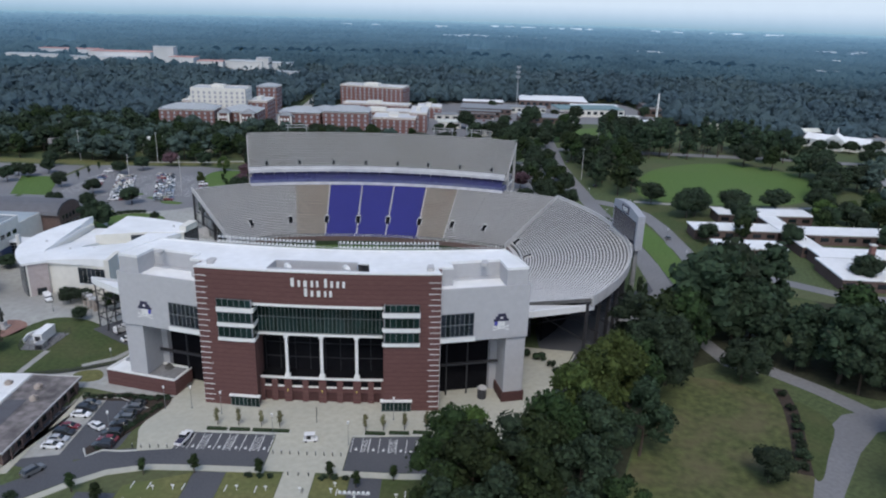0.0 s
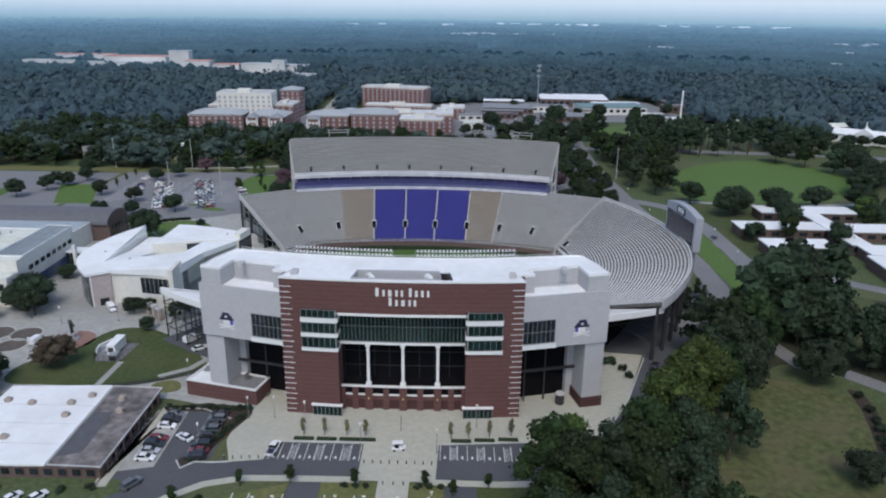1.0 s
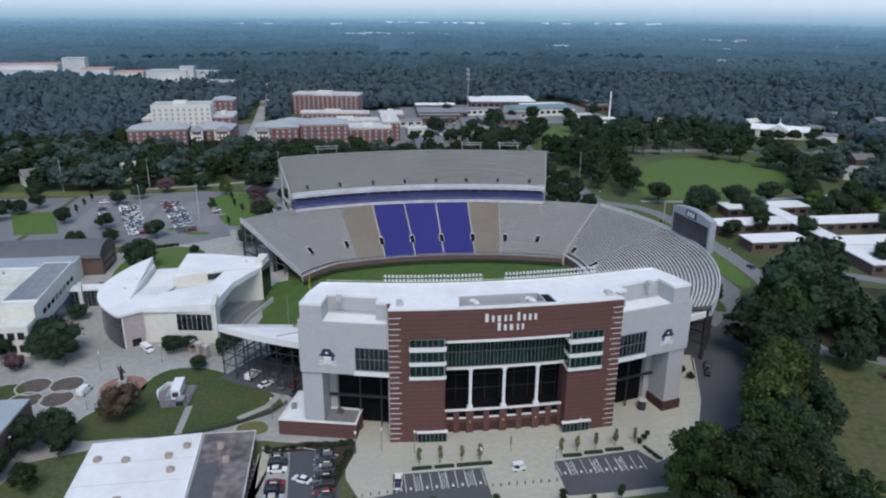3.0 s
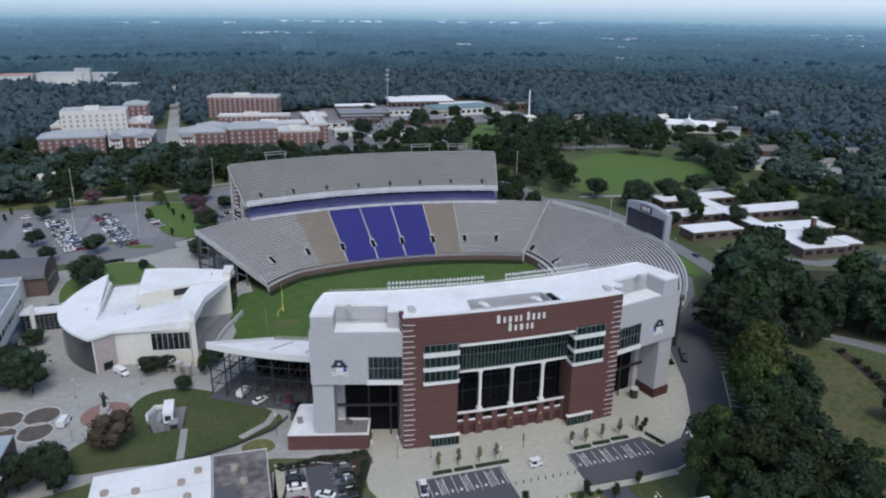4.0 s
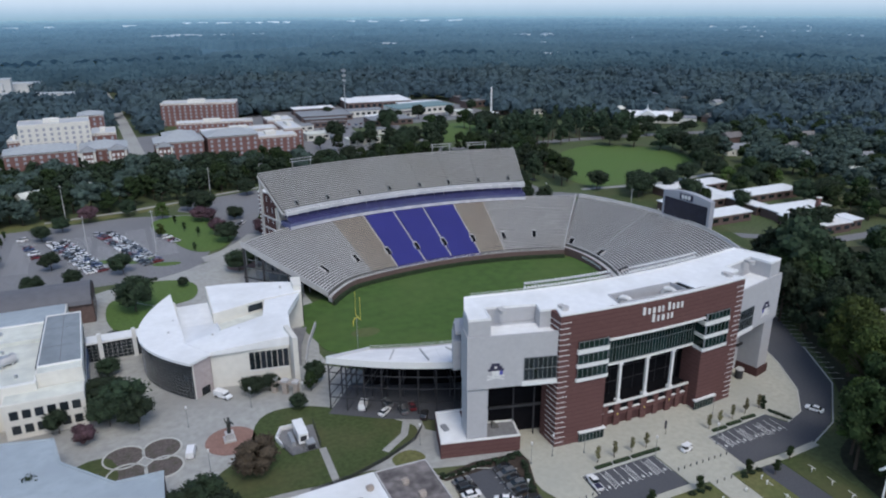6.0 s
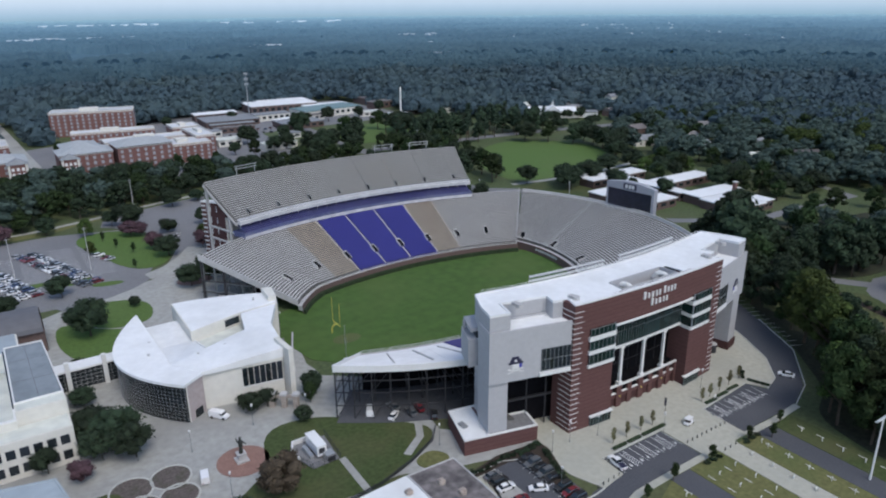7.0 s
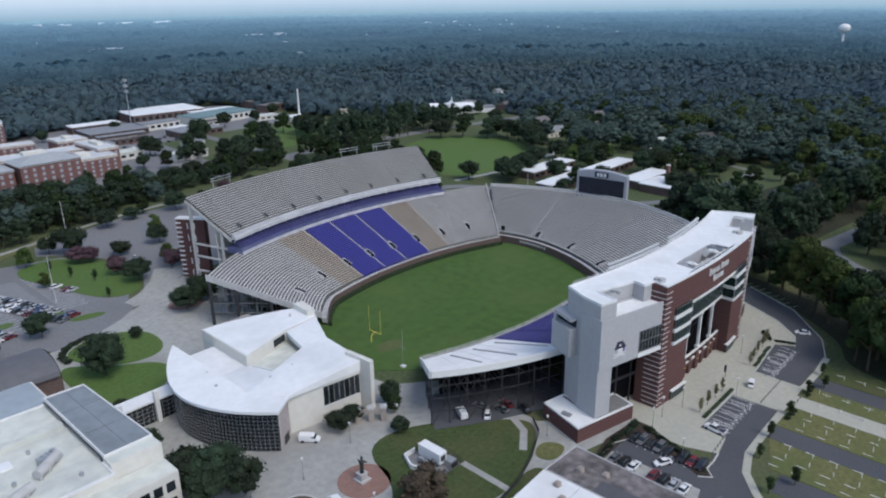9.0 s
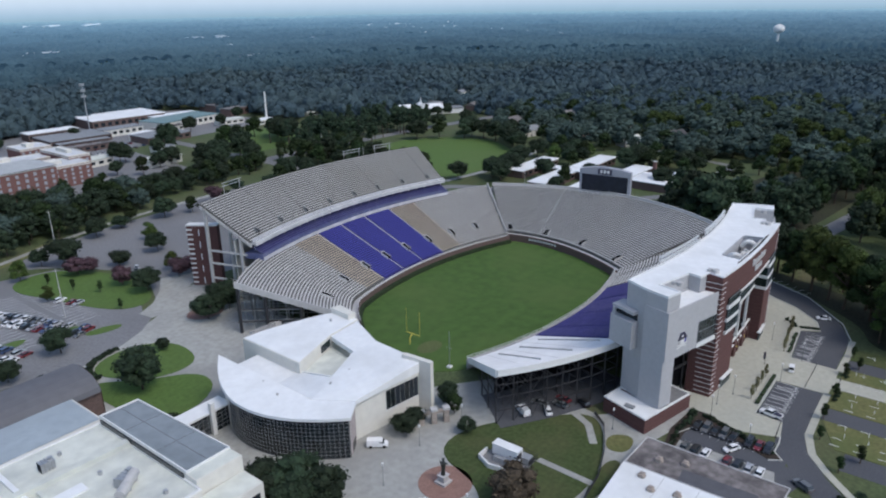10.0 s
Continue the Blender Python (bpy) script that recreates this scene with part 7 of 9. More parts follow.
part("spire", rod(B(), (0, -8, 11.5), (0, -8, 17.5), 0.9, 0.1, 8), M["white_trim"], church)
part("annex", box(B(), 22, 44, -6, 8, 0, 5), M["white_trim"], church)
part("annex_roof", box(B(), 21.5, 44.5, -6.5, 8.5, 5, 5.5), M["roof_grey"], church)
for k in range(7):
    part("window", box(B(), -20 + k * 6, -18 + k * 6, -9.06, -8.9, 2, 5.5), M["glass_dark"], church)
HOUSES = [(289, 440), (274, 367), (339, 272), (319, 244), (432, 600), (356, 530), (262, 408), (300, 395), (316, 350), (350, 420), (380, 460), (300, 300), (268, 322), (372, 318), (395, 372), (404, 250), (440, 300),
          (430, 430), (470, 520), (345, 580), (300, 600), (395, 560), (486, 395), (-250, 452), (-225, 470), (-195, 462), (-165, 470), (-280, 520)]
for x, y in HOUSES:
    a, w, d, h = rnd.uniform(-35, 35), rnd.uniform(6, 10), rnd.uniform(4.5, 6.5), rnd.uniform(4.5, 6.5)
    t = thing("house", "small %s house among trees" % "pale timber", "house", "houses among the trees", at=pose(x, y, 0, 0, 0, a))
    part("wall", box(B(), -w, w, -d, d, 0, h), M[rnd.choice(("white_trim", "cream_wall", "cream_wall", "brown_brick"))], t)
    part("roof", prism_gable(B(), -w - 0.5, w + 0.5, -d - 0.6, d + 0.6, h, h + d * 0.6), M[rnd.choice(("shingle", "shingle", "roof_cream", "roof_grey"))], t)
    part("door", box(B(), -0.5, 0.5, -d - 0.06, -d + 0.1, 0, 2.1), M["steel_dark"], t)
    for k in (-0.6, 0.45):
        part("window", box(B(), k * w, k * w + 1.5, -d - 0.06, -d + 0.1, 1.2, 2.6), M["glass_dark"], t)
# university halls far off, red and white roofs above the trees
def campus(x, y):
    return x * 0.93 - 25, 150 + (y - 150) * 0.9


for x0, x1, y0, y1, h, r, w, a in ((-322, -262, 1120, 1150, 17, "hazed_roof", "far_wall", -8), (-290, -225, 1150, 1175, 14, "hazed_roof", "far_wall", -4), (-262, -180, 1040, 1056, 11, "hazed_roof", "far_wall", -14), (-275, -255, 1120, 1140, 22, "hazed_roof", "far_wall", 0), (-370, -330, 1130, 1160, 15, "hazed_red", "far_wall", 5),
                                   (-420, -380, 1150, 1180, 18, "hazed_red", "far_wall", 0), (-455, -422, 1180, 1200, 30, "hazed_roof", "far_wall", 0), (-570, -470, 1200, 1240, 20, "hazed_red", "far_wall", 4), (-600, -485, 1180, 1198, 13, "hazed_roof", "far_wall", 4), (-700, -655, 1190, 1210, 14, "hazed_roof", "far_wall", 8),
                                   (-650, -612, 1185, 1200, 14, "hazed_roof", "far_wall", 8), (-690, -590, 1270, 1300, 18, "hazed_red", "far_wall", 4)):
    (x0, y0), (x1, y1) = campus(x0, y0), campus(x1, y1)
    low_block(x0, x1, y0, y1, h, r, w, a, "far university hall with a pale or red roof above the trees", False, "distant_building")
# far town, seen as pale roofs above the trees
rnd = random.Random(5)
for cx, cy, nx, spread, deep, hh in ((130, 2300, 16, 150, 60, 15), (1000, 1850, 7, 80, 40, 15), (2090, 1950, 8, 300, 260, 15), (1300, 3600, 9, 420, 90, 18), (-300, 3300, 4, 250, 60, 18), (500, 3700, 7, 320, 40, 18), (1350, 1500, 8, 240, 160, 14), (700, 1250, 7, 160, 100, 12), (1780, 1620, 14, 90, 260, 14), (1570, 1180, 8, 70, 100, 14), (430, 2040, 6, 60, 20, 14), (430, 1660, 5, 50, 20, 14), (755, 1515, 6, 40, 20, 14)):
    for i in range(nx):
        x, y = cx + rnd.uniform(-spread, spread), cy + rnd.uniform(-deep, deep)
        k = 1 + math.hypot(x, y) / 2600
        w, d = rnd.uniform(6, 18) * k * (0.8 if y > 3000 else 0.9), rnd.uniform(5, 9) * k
        low_block(x - w, x + w, y - d, y + d, hh + rnd.uniform(0, 4), "hazed_roof", "far_wall", rnd.uniform(-25, 25), "distant town building with a pale roof above the trees", False, "distant_building")
# masts and poles
ct = thing("cell_tower", "tall grey phone mast with three antenna rings", "mast", at=pose(66.2, 746, 0))
part("pole", rod(B(), (0, 0, 0), (0, 0, 41), 0.55, 0.35), M["steel_grey"], ct)
for z in (31, 36, 41):
    for i in range(9):
        part("antenna", box(B(), -0.3, 0.3, 1.7, 2.1, z - 1.1, z + 1.1, pose(0, 0, 0, 0, 0, 40 * i)), M["steel_grey"], ct)
    part("antenna_ring", rod(B(), (0, 0, z - 0.2), (0, 0, z + 0.15), 1.7, n=12), M["steel_grey"], ct)
wp_ = thing("white_pole", "slender tall white pole", "pole", at=pose(184, 645, 0))
part("pole", rod(B(), (0, 0, 0), (0, 0, 29), 0.9, 0.7), M["white_trim"], wp_)
wt = thing("water_tower", "distant white water tower on a stem", "water tower", at=pose(1348, 481, 0))
part("stem", rod(B(), (0, 0, 0), (0, 0, 36), 2.4, 2.0, 12), M["white_trim"], wt)
bm = B()
bmesh.ops.create_uvsphere(bm, u_segments=20, v_segments=12, radius=11, matrix=Matrix.Translation((0, 0, 41)) @ Matrix.Diagonal((1, 1, 0.8, 1)))
part("tank", bm, M["white_trim"], wt)

# ---- vehicles ----
def loft(bm, stations, mi=0):
    """A body through cross sections; each is (x, half width low, half width high, z low, z high)."""
    rings = []
    for x, wl, wh, zl, zh in stations:
        rings.append([bm.verts.new(v) for v in ((x, -wl, zl), (x, wl, zl), (x, wl, lerp(zl, zh, 0.6)), (x, wh, zh), (x, -wh, zh), (x, -wl, lerp(zl, zh, 0.6)))])
    for a, b in zip(rings, rings[1:]):
        for i in range(6):
            j = (i + 1) % 6
            bm.faces.new((a[i], a[j], b[j], b[i])).material_index = mi
    bm.faces.new(rings[0][::-1])
    bm.faces.new(rings[-1])
    bmesh.ops.recalc_face_normals(bm, faces=bm.faces)
    return bm


def vehicle(kind, paint, label):
    """A car, pickup, van or box truck pointing along +x."""
    t = thing({"car": "car", "suv": "car", "pickup": "pickup_truck", "van": "van", "truck": "box_truck"}[kind], label, {"car": "car", "suv": "car", "pickup": "pickup", "van": "van", "truck": "truck"}[kind])
    L, wd = {"car": (4.7, 0.9), "suv": (4.8, 0.95), "pickup": (5.7, 0.98), "van": (5.4, 1.0), "truck": (6.4, 1.1)}[kind]
    h = L / 2
    if kind == "car":
        body = [(-h, 0.78, 0.7, 0.4, 0.85), (-h + 0.25, wd, wd * 0.92, 0.3, 0.98), (-0.2, wd, wd * 0.95, 0.28, 0.98), (h - 0.9, wd, wd * 0.9, 0.28, 0.9), (h - 0.1, 0.76, 0.66, 0.35, 0.7)]
        cab = [(-h + 0.55, 0.78, 0.6, 0.95, 1.0), (-h + 1.15, 0.8, 0.62, 0.95, 1.42), (0.25, 0.8, 0.62, 0.95, 1.45), (1.15, 0.8, 0.62, 0.9, 0.98)]
        top = (-h + 1.15, 0.3, 0.6, 1.43)
    elif kind == "suv":
        body = [(-h, 0.84, 0.8, 0.42, 1.05), (-h + 0.2, wd, wd * 0.95, 0.34, 1.12), (0, wd, wd * 0.95, 0.34, 1.12), (h - 0.8, wd, wd * 0.9, 0.34, 1.05), (h - 0.05, 0.82, 0.75, 0.4, 0.85)]
        cab = [(-h + 0.08, 0.85, 0.7, 1.1, 1.15), (-h + 0.45, 0.86, 0.7, 1.1, 1.72), (0.4, 0.86, 0.7, 1.1, 1.72), (1.25, 0.86, 0.7, 1.05, 1.12)]
        top = (-h + 0.5, 0.4, 0.68, 1.73)
    elif kind == "pickup":
        body = [(-h, 0.9, 0.9, 0.5, 1.05), (-0.6, wd, wd * 0.97, 0.42, 1.1), (0.9, wd, wd * 0.95, 0.42, 1.15), (h - 0.5, wd, wd * 0.92, 0.42, 1.1), (h, 0.86, 0.8, 0.48, 0.95)]
        cab = [(-0.75, 0.88, 0.74, 1.08, 1.2), (-0.6, 0.88, 0.74, 1.08, 1.85), (0.85, 0.88, 0.74, 1.08, 1.85), (1.6, 0.88, 0.74, 1.1, 1.18)]
        top = (-0.6, 0.85, 0.72, 1.86)
    elif kind == "van":
        body = [(-h, 0.98, 0.9, 0.45, 2.15), (0.9, wd, 0.9, 0.4, 2.2), (1.7, wd, 0.85, 0.4, 1.35), (h, 0.92, 0.8, 0.45, 0.95)]
        cab = [(0.55, 0.99, 0.86, 1.3, 2.05), (1.1, 0.99, 0.86, 1.3, 1.95), (1.72, 0.95, 0.86, 1.28, 1.4)]
        top = (-h + 0.2, 0.6, 0.86, 2.2)
    else:
        body = [(1.2, 1.0, 0.9, 0.5, 2.1), (2.3, 1.0, 0.9, 0.45, 1.9), (h, 0.95, 0.85, 0.5, 1.2)]
        cab = [(1.7, 1.01, 0.9, 1.3, 1.95), (2.35, 1.01, 0.9, 1.3, 1.9), (2.6, 0.95, 0.88, 1.2, 1.5)]
        top = (-h, 1.1, 1.1, 2.9)
    part("body", loft(B(), body), paint, t)
    part("cabin_glass", loft(B(), cab), M["glass_dark"], t, "dark windows")
    if kind == "truck":
        part("cargo_box", box(B(), -h, 1.15, -1.1, 1.1, 0.75, 3.0), paint, t, "white cargo box")
    else:
        part("roof", box(B(), top[0], top[1], -top[2], top[2], top[3] - 0.06, top[3] + 0.02), paint, t)
    if kind == "pickup":
        part("bed", box(B(), -h + 0.12, -0.85, -0.78, 0.78, 1.0, 1.12), M["navy"], t, "dark open load bed")
    r = 0.34 if kind in ("car", "suv") else 0.4
    for x in (-h + 0.95, h - 0.95):
        for y in (-wd + 0.1, wd - 0.1):
            part("wheel", rod(B(), (x, y - 0.12, r), (x, y + 0.12, r), r, n=12), M["tyre"], t)
    for y in (-0.6, 0.6):
        part("headlight", box(B(), h - 0.2, h - 0.02, y - 0.18, y + 0.18, 0.62, 0.76), M["steel_grey"], t)
        part("taillight", box(B(), -h - 0.02, -h + 0.1, y - 0.16, y + 0.16, 0.68, 0.84), M["car_red"], t)
    return t


proto = {}


def park(kind, colour, x, y, turn, where, group="parked cars", z=0.06):
    key = (kind, colour, where)
    m = pose(x, y, z, 0, 0, turn)
    if key not in proto:
        word = {"car": "sedan", "suv": "sport utility car", "pickup": "pickup truck", "van": "van", "truck": "box truck"}[kind]
        v = vehicle(kind, M["car_" + colour], f"{colour} {word} parked {where}")
        tagged(v, group=group)
        v.matrix_basis = m
        proto[key] = v
        return v
    return copy_thing(proto[key], m)


# small car park by the low building: rear row under the shrubs, front row along the wall
rear = ("black", "grey", "black", "grey", "black", "black", "red", "black")
for i, c in enumerate(rear):
    if c:
        park("suv" if i % 2 else "car", c, -73.9, 152.6 - i * 2.3 - (1.6 if i > 4 else 0), 178 + (i % 3), "in the small car park", "cars in the small car park")
for i, (c, k) in enumerate((("grey", "car"), ("black", "suv"), ("white", "car"), (None, "car"), ("red", "car"), ("black", "suv"), ("silver", "car"), ("white", "car"))):
    if c:
        park(k, c, -84.9, 152.0 - i * 2.55, 2 - (i % 3) * 2, "in the small car park", "cars in the small car park")
park("car", "white", -79.0, 142.4, 150, "in the small car park", "cars in the small car park")
park("pickup", "white", -57.0, 138.6, 82, "in a marked bay")
park("suv", "grey", -84.0, 125.0, 60, "beside the low building")
park("car", "white", -106.5, 119.5, 65, "beside the low building")
park("car", "white", -101.5, 120.0, 62, "beside the low building")
park("car", "white", 16.8, 139.9, 115, "on the access road")
park("car", "black", 39.5, 178, 62, "along the bend")
park("suv", "black", 41.8, 182.6, 62, "along the bend")
park("van", "white", -130.4, 214.6, -50, "beside the round-fronted hall", z=0.12)
park("van", "white", -141.5, 190.2, 78, "on the plaza", z=0.12)
for k, c, x, y, a in (("van", "white", -95.5, 193, 60), ("car", "white", -91.2, 187.5, 40), ("car", "grey", -89, 191.5, 100), ("car", "red", -83.4, 187, 80), ("car", "grey", -86.4, 186.2, 85), ("suv", "black", -82, 181.5, 60)):
    park(k, c, x, y, a, "in the yard under the stand", z=0.25)
for i in range(16):
    park("car", ("white", "silver", "grey", "black")[i % 4], -34 + (i % 8) * 2.8, 392 + (i // 8) * 16, 90, "in the yard behind the deck", z=0.04)
# rows in the large northern car park
rnd = random.Random(11)
cols = ("white", "white", "silver", "silver", "grey", "black", "white", "red", "blue", "black")
for x0, y0, n, fill, lean in ((-184.6, 352, 18, 0.3, -0.28), (-166.6, 338, 19, 0.92, -0.36), (-161.8, 339, 19, 0.95, -0.36), (-144.8, 339, 21, 0.96, -0.36), (-140.0, 341, 20, 0.95, -0.36), (-127.5, 356, 12, 0.2, -0.36)):
    for i in range(n):
        if rnd.random() < fill:
            park(rnd.choice(("car", "car", "suv")), rnd.choice(cols), x0 + lean * 2.7 * i + rnd.uniform(-0.3, 0.3), y0 + 1.35 + 2.7 * i, rnd.choice((0, 180)) + 15 + rnd.uniform(-2, 2), "in the large northern car park", "cars in the northern car park", 0.05)
for x, y in ((-104, 372), (-102, 376), (-101, 379), (-99, 383), (-97, 386)):
    park("car", rnd.choice(cols), x, y, 60, "in the yard behind the stand", z=0.05)
for i in range(26):
    park("car", rnd.choice(cols), -15 + rnd.uniform(0, 3) + (i % 13) * 6.2, 640 + (i // 13) * 18 + rnd.uniform(-3, 3), 90, "in a far car park", "cars in far car parks", 0.05)
for x, y in ((94, 330), (100, 305), (103, 262), (85, 402), (79, 470)):
    park("car", rnd.choice(cols), x, y, 90, "on the east street", z=0.06)

# ---- small things of the forecourt ----
planter = thing("tree_planter", "long low planting bed cut into the forecourt", "planter", "forecourt planting beds", at=pose(-51.0, 143.3, 0.1))
part("kerb", parapet(B(), [(-2.6, -0.75), (2.6, -0.75), (2.6, 0.75), (-2.6, 0.75)], 0, 0.16, 0.15), M["kerb"], planter)
part("soil", box(B(), -2.45, 2.45, -0.6, 0.6, 0, 0.12), M["mulch"], planter)
part("low_hedge", box(B(), -2.3, 2.3, -0.45, 0.45, 0.1, 0.55), M["hedge"], planter, "low dark ground cover")
for x in (-45.6, -40.2):
    copy_thing(planter, pose(x, 143.3, 0.1))
for x in (-13.8, -8.2, -2.6):
    copy_thing(planter, pose(x, 143.6 + (x + 14) * 0.09, 0.1))
sp = copy_thing(planter, pose(-36.3, 143.3, 0.1))
bollard = thing("bollard", "short dark steel bollard on the forecourt", "bollard", "forecourt bollards", at=pose(-35.6, 134.6, 0.14))
part("post", rod(B(), (0, 0, 0), (0, 0, 0.95), 0.11, n=8), M["steel_dark"], bollard)
part("cap", rod(B(), (0, 0, 0.95), (0, 0, 1.05), 0.13, 0.05, 8), M["steel_grey"], bollard)
for i in range(1, 9):
    copy_thing(bollard, pose(-35.6 + i * 1.9, 134.6, 0.14))
for i in range(5):
    copy_thing(bollard, pose(-67.3 + i * 1.9, 134.9 + i * 0.15, 0.14))
for x in (-30.6, -28.4, -26.2):
    copy_thing(bollard, pose(x, 127.2, 0.14))
lamp = thing("street_lamp", "slim pale street lamp", "street lamp", "street lamps", at=pose(-66.4, 151.5, 0.14))
part("pole", rod(B(), (0, 0, 0), (0, 0, 5.6), 0.07, 0.05, 8), M["steel_mid"], lamp)
part("lantern", rod(B(), (0, 0, 5.5), (0, 0, 6.2), 0.16, 0.3, 8), M["white_trim"], lamp)
part("foot", rod(B(), (0, 0, 0), (0, 0, 0.4), 0.2, 0.14, 8), M["steel_mid"], lamp)
for x, y in ((-74.5, 139.6), (-37.2, 141.0), (-19.4, 139.0), (-52, 150), (-10, 150), (-60, 152), (-153, 207), (-124, 206), (-138, 181), (-127, 221.5), (-160, 212), (-141, 203), (-168, 178), (-148, 160), (-110, 203), (-88, 170), (97, 270), (98, 300), (77, 330), (76, 372)):
    copy_thing(lamp, pose(x, y, 0.14))
flag = thing("flag_pole", "dark flag pole with a furled dark banner", "flag pole", at=pose(-28.3, 147.6, 0.14))
part("pole", rod(B(), (0, 0, 0), (0, 0, 4.2), 0.06, n=6), M["steel_dark"], flag)
part("banner", box(B(), -0.05, 0.05, 0.05, 0.6, 1.6, 4.0), M["navy"], flag)
cart = thing("golf_cart", "white golf cart with a dark seat bay on the forecourt", "cart", at=pose(-28.3, 140.0, 0.14, 0, 0, 8))
part("body", loft(B(), [(-1.6, 0.6, 0.55, 0.35, 0.8), (-1.3, 0.75, 0.7, 0.3, 0.95), (0.4, 0.75, 0.7, 0.3, 0.7), (1.5, 0.7, 0.6, 0.35, 0.9), (1.75, 0.5, 0.45, 0.4, 0.7)]), M["car_white"], cart)
part("seat", box(B(), -0.9, 0.1, -0.6, 0.6, 0.7, 1.15), M["tyre"], cart, "black seat bench")
part("canopy", box(B(), -1.4, 1.1, -0.75, 0.75, 1.9, 2.0), M["car_white"], cart)
for x in (-1.25, 0.95):
    for y in (-0.65, 0.65):
        part("post", rod(B(), (x, y, 0.7), (x, y, 1.9), 0.03, n=4), M["steel_dark"], cart)
for x in (-1.0, 1.1):
    for y in (-0.7, 0.7):
        part("wheel", rod(B(), (x, y - 0.1, 0.26), (x, y + 0.1, 0.26), 0.26, n=10), M["tyre"], cart)
kiosk = thing("ticket_kiosk", "dark round kiosk with a pale cap beside the tower", "kiosk", at=pose(11.8, 162, 0.14))
part("drum", rod(B(), (0, 0, 0), (0, 0, 2.8), 1.15, n=14), M["steel_dark"], kiosk)
part("cap", rod(B(), (0, 0, 2.8), (0, 0, 3.2), 1.3, 1.0, 14), M["stand_wall"], kiosk)
# tall floodlight pole on the tailgating lawns
fl = thing("floodlight_pole", "tall pale pole with a slanted rack of floodlights", "floodlight", at=pose(-12.6, 101, 0.1))
part("pole", rod(B(), (0, 0, 0), (0, 0, 16.4), 0.28, 0.18, 10), M["white_trim"], fl)
part("crossarm", rod(B(), (-2.6, 0, 16.4), (2.6, 0, 16.4), 0.12, n=6), M["steel_grey"], fl)
for r in range(2):
    for i in range(7):
        bm = B()
        x = -2.4 + i * 0.8
        rod(bm, (x, 0.1 - r * 0.5, 16.6 + r * 0.5), (x, 0.4 - r * 0.5, 16.3 + r * 0.5), 0.18, 0.3, 8)
        part("lamp_head", bm, M["white_trim"], fl)
# posts on the lawns, tall poles by the car park
peg = thing("lawn_marker", "short white numbered marker post on the lawn", "marker", "lawn markers", at=pose(-20, 124, 0.1))
part("post", rod(B(), (0, 0, 0), (0, 0, 0.9), 0.09, n=6), M["white_trim"], peg)
part("plate", box(B(), -0.35, 0.35, -0.03, 0.03, 0.8, 1.15), M["line_paint"], peg)
for x, y0 in ((-53, 121.4), (-57, 121), (-34, 122), (-27, 122), (-40, 122), (-20.5, 122), (-7, 121)):
    for i in range(6):
        copy_thing(peg, pose(x + 0.15 * math.sin(i * 2.1), y0 - i * 5.4, 0.1))
bm = B()
for x in (-51.2, -58.3, -36.2, -26.5, -61.8, -42.4, -19.4, -5.2):
    for i in range(11):
        box(bm, x - 0.1, x + 0.1, 121.2 - i * 5.3, 123.4 - i * 5.3, 0.09, 0.12)
setting("lawn_marking", bm, M["line_paint"], "thin white painted lines across the lawns", "road marking")
upole = thing("utility_pole", "tall bare utility pole", "pole", "utility poles", at=pose(-106, 440, 0))
part("pole", rod(B(), (0, 0, 0), (0, 0, 19), 0.22, 0.12, 8), M["stand_wall"], upole)
part("crossarm", rod(B(), (-1, 0, 18.2), (1, 0, 18.2), 0.08, n=4), M["steel_grey"], upole)
for x, y in ((-180, 428), (-228, 428), (80, 420), (80, 300), (100, 480), (-140, 360), (-168, 362)):
    copy_thing(upole, pose(x, y, 0))
# fences
fence = thing("iron_fence", "dark iron railing along the lawn", "fence")
pts = [(-84.5, 177, 0.2), (-88.5, 172.2, 0.2), (-98, 167.5, 0.2), (-108, 164.2, 0.2), (-118, 163, 0.2)]
for a, b in zip(pts, pts[1:]):
    bm = B()
    n = 12
    for i in range(n):
        p = Vector(a).lerp(Vector(b), i / n)
        rod(bm, p, p + Vector((0, 0, 1.2)), 0.03, n=4)
    for h in (0.15, 0.4, 0.65, 0.9, 1.15):
        rod(bm, Vector(a) + Vector((0, 0, h)), Vector(b) + Vector((0, 0, h)), 0.06, n=4)
    part("panel", bm, M["steel_dark"], fence)

# ---- trees and planting ----
def mesh_from(name, verts, faces, material, smooth=False):
    me = bpy.data.meshes.new(name)
    v, f = np.asarray(verts, np.float32), np.asarray(faces, np.int32)
    k = f.shape[1]
    me.vertices.add(len(v))
    me.vertices.foreach_set("co", v.ravel())
    me.loops.add(f.size)
    me.loops.foreach_set("vertex_index", f.ravel())
    me.polygons.add(len(f))
    me.polygons.foreach_set("loop_start", np.arange(0, f.size, k, dtype=np.int32))
    me.polygons.foreach_set("loop_total", np.full(len(f), k, np.int32))
    me.polygons.foreach_set("use_smooth", np.full(len(f), smooth))
    me.materials.append(material)
    me.update(calc_edges=True)
    me.validate()
    return me


def ico(sub):
    bm = B()
    bmesh.ops.create_icosphere(bm, subdivisions=sub, radius=1.0)
    v = np.array([p.co[:] for p in bm.verts])
    f = np.array([[p.index for p in q.verts] for q in bm.faces])
    bm.free()
    return v, f


ICO1, ICO2 = ico(1), ico(2)


def lumpy(rng, v, amount):
    """Uneven radius over a unit ball."""
    k = rng.normal(size=(7, 3)) * 2.2
    ph = rng.uniform(0, 6.28, 7)
    s = np.sin(v @ k.T + ph).mean(axis=1)
    return v * (1 + amount * s[:, None] * 1.6)


